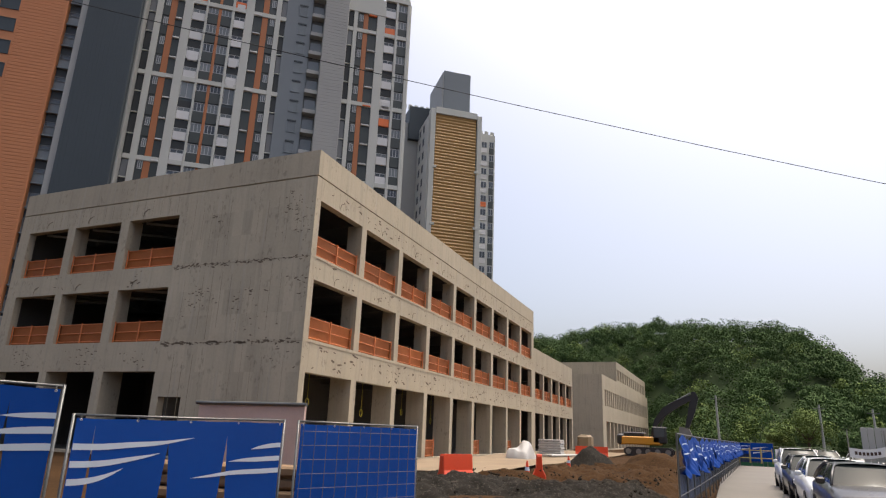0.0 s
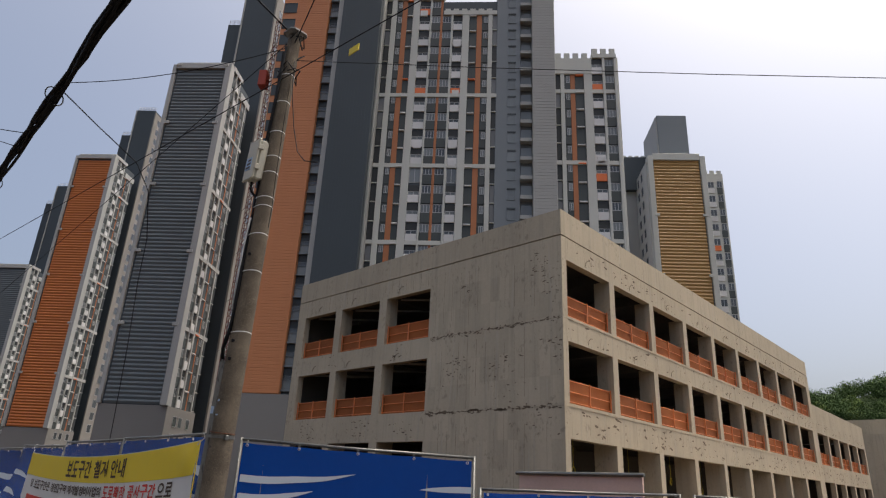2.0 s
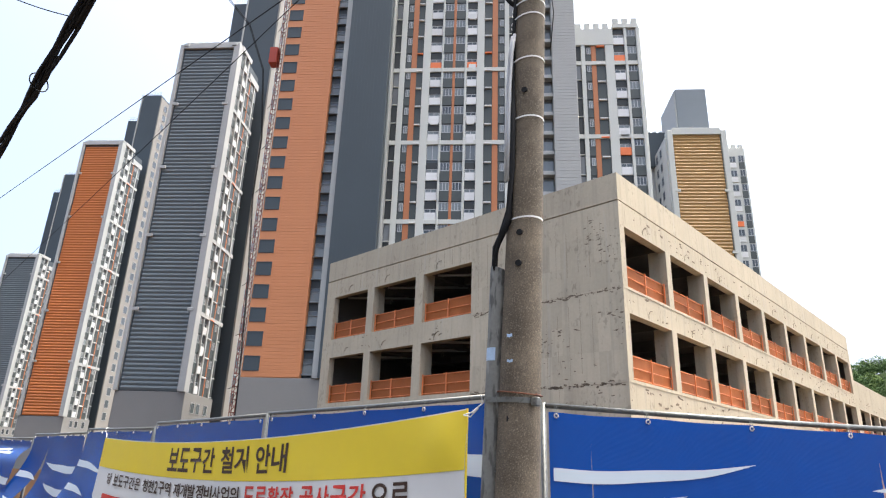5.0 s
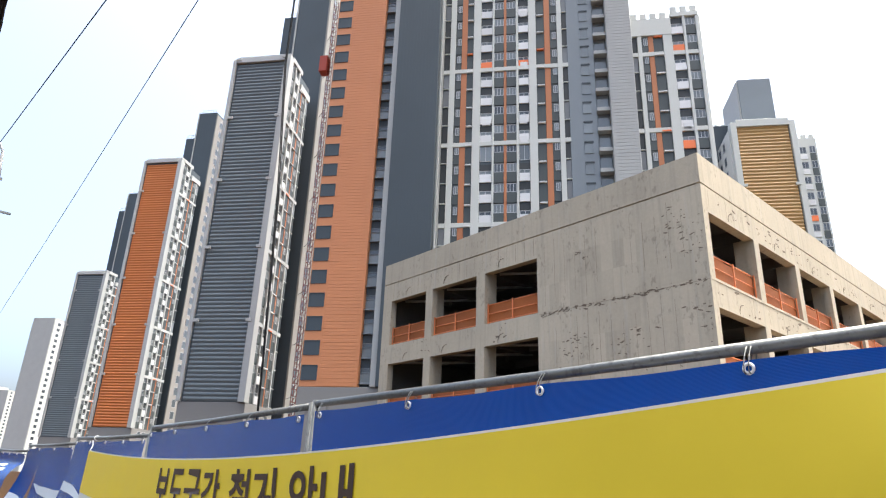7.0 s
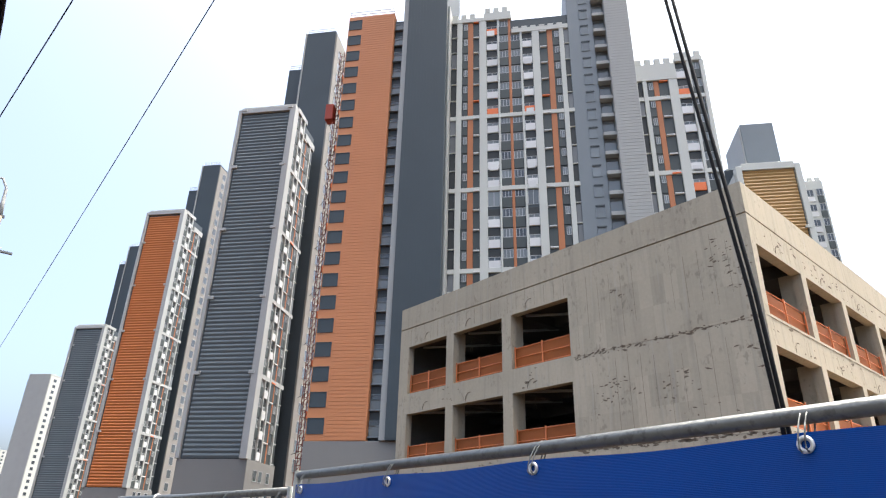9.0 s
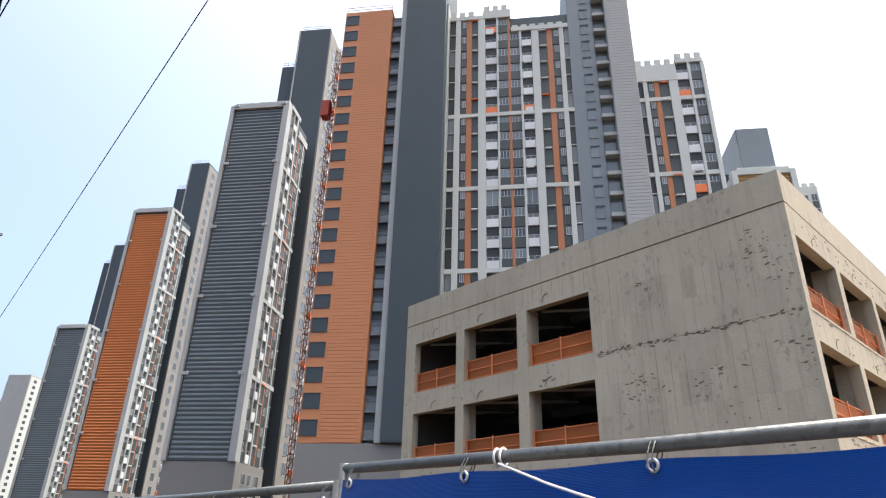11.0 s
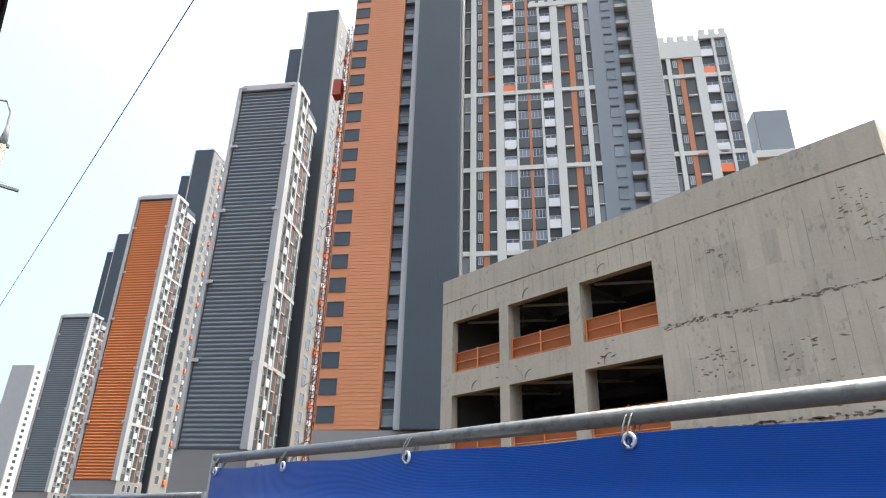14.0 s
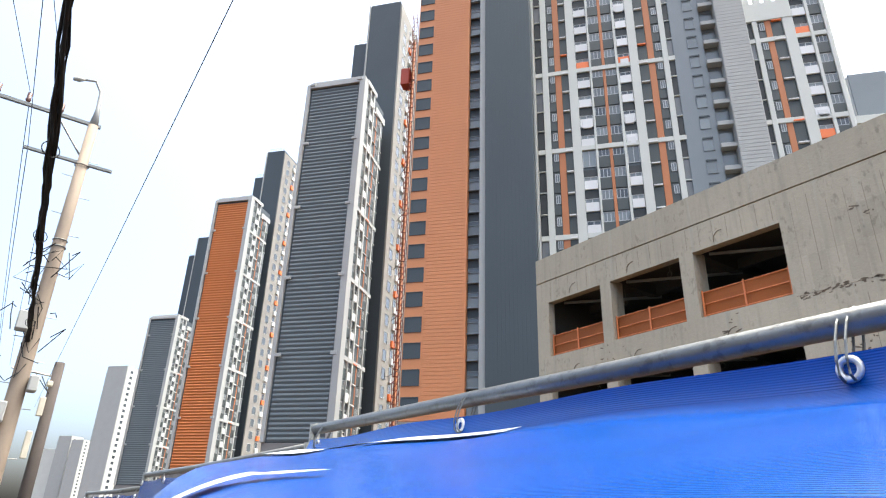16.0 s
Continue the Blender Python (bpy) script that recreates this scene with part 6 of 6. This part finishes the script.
M.grid(lambda a, b: (-18.4 + 7.5 * a - 0.9 * b, 26 + 60 * b, -0.10 + 0.03 * math.sin(a * 9 + b * 30)), 10, 40)
tagged(part("site_track", M, material("sandy_track", (0.25, 0.185, 0.12), 0.95, var=0.25, scale=1, bump=0.4, bump_scale=10)), "pale sandy track along the building", "track", kind="structure")

# barriers and cones
BARRIER = material("orange_plastic", (0.72, 0.07, 0.02), 0.4, var=0.1)
def barrier(x, y, rz):
    t = thing("water_barrier", "orange plastic water-filled road barrier", "barrier", Matrix.Translation((x, y, -0.18)) @ Matrix.Rotation(rz, 4, "Z"), "orange barriers")
    M = Mesh()
    prof = ((-0.25, 0), (0.25, 0), (0.25, 0.18), (0.13, 0.42), (0.10, 0.95), (-0.10, 0.95), (-0.13, 0.42), (-0.25, 0.18))
    n = len(prof)
    for xx in (-0.7, -0.66, 0.66, 0.7):
        s = 0.93 if abs(xx) == 0.7 else 1
        M.v += [(xx, a * s, b * s) for a, b in prof]
    for k in range(3):
        for j in range(n):
            M.f.append((k * n + j, k * n + (j + 1) % n, (k + 1) * n + (j + 1) % n, (k + 1) * n + j))
            M.m.append(0)
    M.f += [tuple(range(n)), tuple(range(3 * n, 4 * n))]
    M.m += [0, 0]
    part("body", M, BARRIER, t)
    for xx in (-0.4, 0.05, 0.4):
        M = Mesh()
        M.bevel_box(xx - 0.08, xx + 0.08, -0.262, 0.262, 0.02, 0.16, 0.02)
        part("foot_rib", M, BARRIER, t)
    return t
barrier(-9.85, 21.9, 1.15)
barrier(-8.15, 26.6, 1.85)
barrier(-13.5, 62.0, 0.1)
barrier(-12.0, 62.2, 0.1)
def cone(x, y):
    t = thing("traffic_cone", "orange traffic cone with a pale band", "traffic cone", Matrix.Translation((x, y, -0.18)), "traffic cones")
    M = Mesh()
    M.bevel_box(-0.19, 0.19, -0.19, 0.19, 0, 0.05, 0.02)
    M.tube([(0, 0, 0.05), (0, 0, 0.72)], [0.14, 0.03], 12)
    part("body", M, BARRIER, t)
    M = Mesh()
    M.tube([(0, 0, 0.36), (0, 0, 0.5)], [0.1, 0.079], 12)
    part("band", M, TARP_WHITE, t)
for x, y in ((-8.3, 25.4), (-8.92, 35.4)):
    cone(x, y)
SHEET = material("grey_dust_sheet", (0.42, 0.41, 0.40), 0.6, var=0.15, scale=2)
M = Mesh()
M.grid(lambda a, b: (-15.6 + 1.6 * a, 45.2 + 2.6 * b, -0.15 + 1.55 * (max(0.0, math.sin(a * math.pi)) ** 0.28) * (max(0.0, math.sin(b * math.pi)) ** 0.25) * (0.72 + 0.2 * math.cos(a * 4 + b * 5) + 0.03 * math.sin(a * 17 + b * 9))), 18, 18)
tagged(part("covered_pile", M, SHEET, smooth=True), "pile of materials under a pale grey dust sheet", "covered pile")
t = thing("board_pallet", "stack of pale boards on pallets by the building", "pallet")
for k in range(7):
    piece("board", box_mesh("board", 1.9, 1.3, 0.17, SHEET), t, -15.8 + 0.05 * (k % 2), 56.0, -0.1 + k * 0.2)
M = Mesh()
for k in range(5):
    M.tube([(-14.8 + 0.16 * k, 52.5, 0.05), (-13.6 + 0.16 * k, 57.5, 0.05)], 0.09, 8)
tagged(part("pipe_pile", M, SHEET), "low pile of pale pipes on the track", "pipes")

# excavator
EXY = material("excavator_yellow", (0.60, 0.27, 0.02), 0.45, var=0.1, coat=0.2)
EXB = material("excavator_black", (0.022, 0.022, 0.024), 0.45, var=0.15)
ex = thing("excavator", "yellow and black tracked excavator with raised arm", "excavator", Matrix.Translation((-9.4, 78.5, 0.0)))
for yy in (-1.3, 1.3):
    M = Mesh()
    pts = [(-2.2, 0.0), (2.2, 0.0), (2.6, 0.3), (2.6, 0.7), (2.2, 0.95), (-2.2, 0.95), (-2.6, 0.7), (-2.6, 0.3)]
    for y in (yy - 0.3, yy + 0.3):
        M.v += [(x, y, z - 0.2) for x, z in pts]
    for j in range(8):
        M.f.append((j, (j + 1) % 8, 8 + (j + 1) % 8, 8 + j))
    M.f += [tuple(range(8)), tuple(range(8, 16))]
    M.m = [0] * 10
    tr = part("track", M, EXB, ex)
    for xx in (-2.1, -1.0, 0.0, 1.0, 2.1):
        M = Mesh()
        M.tube([(xx, yy - 0.34, 0.28), (xx, yy + 0.34, 0.28)], 0.3, 12)
        part("roller", M, STEEL_WORN, tr)
M = Mesh()
M.bevel_box(-3.0, 1.3, -1.4, 1.4, 1.0, 1.9, 0.12)
part("body", M, EXY, ex)
M = Mesh()
M.bevel_box(-3.35, -2.6, -1.4, 1.4, 0.95, 2.15, 0.2)
part("counterweight", M, EXB, ex)
M = Mesh()
M.bevel_box(-2.6, -0.4, -1.2, 1.2, 1.9, 2.35, 0.1)
M.tube([(-1.9, 0.6, 2.3), (-1.9, 0.6, 2.75)], 0.08, 8)
part("engine_cover", M, EXB, ex)
M = Mesh()
M.bevel_box(0.5, 2.0, -1.4, -0.3, 1.2, 3.0, 0.12)
cab = part("cab", M, EXB, ex)
M = Mesh()
M.box(2.0, 2.012, -1.28, -0.42, 1.8, 2.85)
M.box(0.75, 1.8, -1.412, -1.4, 1.9, 2.85)
part("window", M, GLASS, cab)
def limb(pts, w, hs, name, mat):
    M = Mesh()
    for (x, z), h in zip(pts, hs):
        M.v += [(x, -w, z - h), (x, w, z - h), (x, w, z + h), (x, -w, z + h)]
    for k in range(len(pts) - 1):
        for j in range(4):
            M.f.append((k * 4 + j, k * 4 + (j + 1) % 4, k * 4 + 4 + (j + 1) % 4, k * 4 + 4 + j))
            M.m.append(0)
    M.f += [(0, 1, 2, 3), tuple(range(len(M.v) - 4, len(M.v)))]
    M.m += [0, 0]
    return part(name, M, mat, ex)
limb([(0.2, 1.8), (0.7, 3.3), (1.6, 4.5), (2.9, 5.4), (5.0, 6.4)], 0.3, (0.3, 0.5, 0.55, 0.45, 0.25), "boom", EXB)
M = Mesh()
for x, z, h in ((5.0, 6.9, 0.18), (5.05, 6.2, 0.42), (4.6, 4.4, 0.36), (4.1, 3.0, 0.2)):
    M.v += [(x - h, -0.28, z), (x + h, -0.28, z), (x + h, 0.28, z), (x - h, 0.28, z)]
for k in range(3):
    for j in range(4):
        M.f.append((k * 4 + j, k * 4 + (j + 1) % 4, k * 4 + 4 + (j + 1) % 4, k * 4 + 4 + j))
M.f += [(0, 1, 2, 3), (12, 13, 14, 15)]
M.m = [0] * len(M.f)
part("stick", M, EXB, ex)
M = Mesh()
M.tube([(0.9, 0.0, 2.0), (1.9, 0.0, 4.6)], 0.1, 8)
M.tube([(2.3, 0, 5.45), (4.7, 0, 6.75)], 0.09, 8)
part("ram", M, STEEL, ex)
M = Mesh()
M.v = [(x, y, z) for y in (-0.65, 0.65) for x, z in ((3.3, 3.1), (4.3, 2.9), (4.6, 2.2), (4.0, 1.75), (3.3, 2.1))]
M.f = [(0, 1, 2, 3, 4), (5, 6, 7, 8, 9)] + [(j, (j + 1) % 5, 5 + (j + 1) % 5, 5 + j) for j in range(5)]
M.m = [0] * 7
part("bucket", M, STEEL_WORN, ex)
# low loader parts by the second building
M = Mesh()
M.bevel_box(-18.3, -16.6, 82, 84, -0.2, 1.9, 0.3)
tagged(part("site_container", M, material("tan_metal", (0.25, 0.19, 0.12), 0.7, var=0.2)), "tan metal site container", "container")

# fence beside the lane
TARP_DULL = material("dusty_blue_sheet", (0.003, 0.045, 0.26), 0.6, var=0.25, scale=2.5, spec=0.12)
def lane_fence(p, q, i, plain=False):
    A3, B3 = Vector((*p, lane_z(p[1]) * 0.4)), Vector((*q, lane_z(q[1]) * 0.4))
    d = (B3 - A3).normalized()
    nrm = Vector((d.y, -d.x, 0))
    t = thing("fence_panel", "steel tube fence panel with a crumpled blue sheet beside the lane", "fence", group="lane fence panels")
    for u in (0.0, 1.0):
        c = A3.lerp(B3, u)
        M = Mesh()
        M.tube([(c.x, c.y, c.z - 0.3), (c.x, c.y, c.z + 1.8)], 0.025, 8)
        part("post", M, STEEL, t)
    for z in (0.3, 0.95, 1.78):
        M = Mesh()
        M.tube([(A3.x, A3.y, A3.z + z), (B3.x, B3.y, B3.z + z)], 0.018, 6)
        part("rail", M, STEEL, t)
    for k in range(1, 8):
        c = A3.lerp(B3, k / 8)
        M = Mesh()
        M.tube([(c.x, c.y, c.z), (c.x, c.y, c.z + 1.78)], 0.005, 4)
        part("bar", M, STEEL, t)
    rnd = random.Random(i)
    ph = rnd.uniform(0, 6)
    def S(u, v, lift=0.0):
        c = A3.lerp(B3, u) + nrm * (0.05 + lift + (0.0 if plain else 0.22 * v * abs(math.sin(u * 3.2 + ph)) + 0.07 * math.sin(u * 9 + v * 8 + ph) * v + 0.04 * math.sin(u * 21 - v * 13 + ph * 2) * v))
        return (c.x, c.y, c.z + 1.76 - (0.12 * math.sin(u * 2.5 + ph) ** 2) * (0 if plain else 1) - v * (1.55 if plain else 0.95))
    M = Mesh()
    M.grid(lambda a, b: S(a, b), 26, 12)
    sh = part("sheet", M, TARP_DULL, t, smooth=True)
    M = Mesh()
    for v in (0.3, 0.55):
        M.grid(lambda a, b, v=v: S(0.1 + 0.75 * a, v - 0.12 * a + (b - 0.5) * 0.07 * (1 - a), 0.006), 18, 2)
    part("white_print", M, TARP_WHITE, sh)
    if not plain:
        M = Mesh()
        M.grid(lambda a, b: tuple(A3.lerp(B3, a) - nrm * 0.02 + Vector((0, 0, 0.05 + 0.85 * b))), 4, 2)
        part("mesh_sheet", M, material("grey_blue_mesh", (0.05, 0.08, 0.17), 0.7, var=0.2), t)
P0, P1 = (-2.22, 17.6), (-0.30, 68.0)
N = 25
for i in range(N):
    a = (lerp(P0[0], P1[0], i / N), lerp(P0[1], P1[1], i / N))
    b = (lerp(P0[0], P1[0], (i + 0.97) / N), lerp(P0[1], P1[1], (i + 0.97) / N))
    lane_fence(a, b, i)
# end of the lane
lane_fence((-0.3, 68.2), (1.6, 68.2), 40)
lane_fence((0.6, 66.0), (2.4, 66.0), 41, True)
M = Mesh()
M.grid(lambda a, b: (2.55 + 1.6 * a, 66 + 0.05 * math.sin(a * 8), -0.1 + 1.25 * b), 10, 3)
tagged(part("hoarding_sheet", M, BANNER_WHITE), "white sheet stretched at the end of the lane", "sheet")
DULL_YELLOW = material("faded_yellow_paint", (0.42, 0.34, 0.10), 0.6, var=0.2, scale=3)
for i in range(3):
    t = thing("gate_barrier", "yellow steel tube barrier across the lane's end", "barrier")
    M = Mesh()
    for z in (0.35, 1.0):
        M.tube([(-0.4 + 0.9 * i, 65.2, z), (0.45 + 0.9 * i, 65.2, z)], 0.04, 6)
    for x in (-0.4, 0.45):
        M.tube([(x + 0.9 * i, 65.2, -0.1), (x + 0.9 * i, 65.2, 1.2)], 0.035, 6)
    part("frame", M, DULL_YELLOW, t)
GREEN = material("green_net", (0.035, 0.16, 0.07), 0.8, var=0.2)
M = Mesh()
M.box(-0.5, 7.5, 74.0, 74.05, -0.8, 1.1)
ob = tagged(part("green_screen", M, GREEN), "green mesh screen on steel tubes behind the lane", "screen")
M = Mesh()
for z in (0.7, 1.3):
    M.tube([(-0.6, 73.9, z), (7.6, 73.9, z + 0.1)], 0.04, 6)
for x in (-0.6, 2.2, 5.0, 7.6):
    M.tube([(x, 73.9, -0.8), (x, 73.9, 1.5)], 0.04, 6)
part("frame", M, material("faded_green_tube", (0.2, 0.26, 0.15), 0.6), ob)
hoarding = thing("metal_hoarding", "grey ribbed sheet-metal hoarding beside the parked cars", "hoarding")
for i in range(9):
    M = Mesh()
    M.bevel_box(5.95 + 0.34 * i, 6.27 + 0.34 * i, 44.96 + 0.03 * (i % 2), 45.0 + 0.03 * (i % 2), -0.5, 2.66, 0.01)
    part("sheet", M, GREY_PAINT, hoarding)
t = thing("white_banner", "white banner with unreadable dark lettering on the hoarding", "banner")
M = Mesh()
M.grid(lambda a, b: (5.25 + 1.8 * a, 44.8, 1.0 + 0.1 * a - 0.12 * math.sin(a * math.pi) + 0.52 * b), 14, 3)
part("cloth", M, BANNER_WHITE, t)
for x in (5.24, 7.06):
    M = Mesh()
    M.tube([(x, 44.84, -0.2), (x, 44.84, 2.5)], 0.035, 8)
    part("post", M, STEEL_WORN, t)
M = Mesh()
for k in range(7):
    M.box(5.5 + 0.19 * k, 5.63 + 0.19 * k, 44.785, 44.795, 1.10 - 0.1 * math.sin((k + 2) / 9 * 3.1) + 0.1, 1.28 - 0.1 * math.sin((k + 2) / 9 * 3.1) + 0.1)
part("text_bars", M, INK, t)

# parked cars
CAR_GLASS = material("tinted_car_glass", (0.02, 0.026, 0.027), 0.12, var=0.1, spec=0.1)
def car(x, y, body_col, name, label, tall=0.0, h=1.45):
    paint = material(name + "_paint", body_col, 0.3, metal=0.0, var=0.04, coat=0.4)
    t = thing("parked_car", label, "car", Matrix.Translation((x, y, lane_z(y + 2.4))), "cars parked along the lane")
    M = Mesh()
    # stations along the car: y, half width, sill, waist height
    st = [(0.0, 0.72, 0.30, 0.62), (0.18, 0.86, 0.22, 0.80), (0.7, 0.91, 0.2, 0.90 + tall * 0.3), (1.45, 0.925, 0.2, 0.98 + tall * 0.4), (3.0, 0.925, 0.2, 1.02 + tall * 0.4), (4.2, 0.91, 0.2, 1.02 + tall * 0.4), (4.75, 0.86, 0.25, 0.95 + tall * 0.4), (4.9, 0.76, 0.35, 0.8)]
    fine = []
    for k in range(len(st) - 1):
        for j in range(4):
            e = j / 4
            e = e if 0 < k < len(st) - 2 else e ** (0.6 if k == 0 else 1.5)
            fine.append(tuple(lerp(p, q, e) for p, q in zip(st[k], st[k + 1])))
    st = fine + [st[-1]]
    for yy, w, z0, z1 in st:
        M.v += [(-w * 0.92, yy, z0), (w * 0.92, yy, z0), (w, yy, z0 + 0.22), (w * 0.99, yy, z1 - 0.12), (w * 0.86, yy, z1), (0.0, yy, z1 + 0.035), (-w * 0.86, yy, z1), (-w * 0.99, yy, z1 - 0.12), (-w, yy, z0 + 0.22)]
    n = 9
    for k in range(len(st) - 1):
        for j in range(n):
            M.f.append((k * n + j, k * n + (j + 1) % n, (k + 1) * n + (j + 1) % n, (k + 1) * n + j))
            M.m.append(0)
    M.f += [tuple(range(n)), tuple(range(len(M.v) - n, len(M.v)))]
    M.m += [0, 0]
    body = part("body", M, paint, t, smooth=True)
    H = h + tall
    w0, w1 = 0.80, 0.60
    zf, zr = 0.97 + tall * 0.4, 1.02 + tall * 0.4
    arch = lambda a: 1 - (2 * a - 1) ** 2
    M = Mesh()
    M.grid(lambda a, b: ((2 * a - 1) * lerp(w0, w1, b), lerp(1.38, 2.1, b) - 0.13 * arch(a), lerp(zf, H - 0.05, b ** 0.92)), 10, 6)
    M.grid(lambda a, b: ((2 * a - 1) * lerp(w0, w1, b), lerp(4.38, 3.62, b) + 0.10 * arch(a), lerp(zr, H - 0.05, b ** 0.92)), 10, 6)
    for sx in (-1, 1):
        M.grid(lambda a, b, sx=sx: (sx * (lerp(w0, w1, b) + 0.03 * arch(b)), lerp(lerp(1.38, 2.1, b), lerp(4.38, 3.62, b), a), lerp(lerp(zf, zr, a), H - 0.05, b)), 10, 5)
    part("glasshouse", M, CAR_GLASS, t, "dark car windows", smooth=True)
    M = Mesh()
    M.grid(lambda a, b: ((2 * a - 1) * (w1 + 0.03), lerp(2.04, 3.68, b) - 0.12 * arch(a) * (0.5 - b) * 2, H - 0.075 + 0.075 * arch(a) ** 0.5 * (0.75 + 0.25 * arch(b))), 12, 8)
    for sx in (-1, 1):
        M.tube([(sx * w0, 1.38, zf), (sx * (w0 + w1) / 2 + sx * 0.012, 1.76, lerp(zf, H, 0.52)), (sx * w1, 2.1, H - 0.05)], 0.032, 6)
        M.tube([(sx * w0, 4.38, zr), (sx * (w0 + w1) / 2 + sx * 0.015, 4.0, lerp(zr, H, 0.52)), (sx * w1, 3.62, H - 0.05)], 0.06, 6)
        M.tube([(sx * (w0 + 0.005), 2.85, zr - 0.02), (sx * (w1 + 0.02), 2.85, H - 0.05)], 0.03, 6)
    part("roof", M, paint, t, smooth=True)
    for sx in (-1, 1):
        M = Mesh()
        M.bevel_box(sx * 0.98 - 0.09, sx * 0.98 + 0.09, 1.55, 1.68, 0.98 + tall * 0.4, 1.12 + tall * 0.4, 0.03)
        part("mirror", M, paint, t)
        M = Mesh()
        M.bevel_box(sx * 0.66 - 0.17, sx * 0.66 + 0.17, 0.0, 0.16, 0.58, 0.76, 0.03)
        part("headlight", M, EYELET, t, "clear headlight")
        for yy in (0.95, 3.85):
            M = Mesh()
            M.tube([(sx * 0.72, yy, 0.32), (sx * 0.935, yy, 0.32)], 0.32, 20)
            tyre = part("wheel", M, RUBBER, t)
            M = Mesh()
            M.tube([(sx * 0.90, yy, 0.32), (sx * 0.945, yy, 0.32)], 0.21, 14)
            part("rim", M, STEEL, tyre)
    M = Mesh()
    for k in range(5):
        M.box(-0.42, 0.42, -0.02, 0.02, 0.40 + 0.06 * k, 0.43 + 0.06 * k)
    part("grille", M, EYELET, t, "chrome grille bars")
    M = Mesh()
    M.box(-0.26, 0.26, -0.03, -0.012, 0.27, 0.37)
    part("number_plate", M, WHITE_PANEL, t)
    return t
car(1.75, 15.6, (0.030, 0.028, 0.026), "dark_car", "dark grey saloon car parked in the lane")
car(1.75, 21.0, (0.62, 0.63, 0.64), "white_car", "white saloon car parked in the lane", 0.08)
car(1.72, 26.3, (0.02, 0.02, 0.022), "black_car", "black car parked in the lane", 0.1)
car(1.75, 31.8, (0.60, 0.61, 0.62), "white_suv", "white estate car parked in the lane", 0.3)
car(5.6, 56.0, (0.55, 0.55, 0.55), "silver_car", "silver car parked behind the barriers", 0.2)
car(8.2, 58.0, (0.60, 0.60, 0.60), "pale_car", "pale car parked behind the barriers", 0.1)

# builders' hoist on the great tower
hoist = thing("builders_hoist", "red lattice hoist mast with a red cage on the tower", "hoist", tower_pose(0, 77))
HOIST = material("hoist_red", (0.17, 0.035, 0.025), 0.6, var=0.25, scale=3)
M = Mesh()
hx, hy, w = -34.6, 2.4, 0.32
for sx in (-w, w):
    for sy in (-w, w):
        M.tube([(hx + sx, hy + sy, 0), (hx + sx, hy + sy, 68)], 0.05, 4)
for i in range(90):
    z = i * 0.755
    M.tube([(hx - w, hy - w, z), (hx + w, hy - w, z)], 0.045, 4)
    M.tube([(hx - w, hy - w, z), (hx + w, hy - w, z + 0.755)], 0.04, 4)
    M.tube([(hx + w, hy - w, z), (hx + w, hy + w, z + 0.755)], 0.04, 4)
part("mast", M, HOIST, hoist)
M = Mesh()
M.bevel_box(hx - 1.5, hx - 0.35, hy - 0.7, hy + 0.7, 55.8, 58.4, 0.05)
cage = part("cage", M, material("cage_red", (0.35, 0.045, 0.02), 0.6, var=0.2), hoist)
for i in range(10):
    z = 4 + i * 6.6
    for ex_, ey in ((-2.0, 2.5), (1.4, 1.0)):
        M = Mesh()
        M.tube([(hx, hy, z), (hx + ex_, hy + ey, z)], 0.05, 4)
        part("wall_tie", M, STEEL_WORN, hoist)
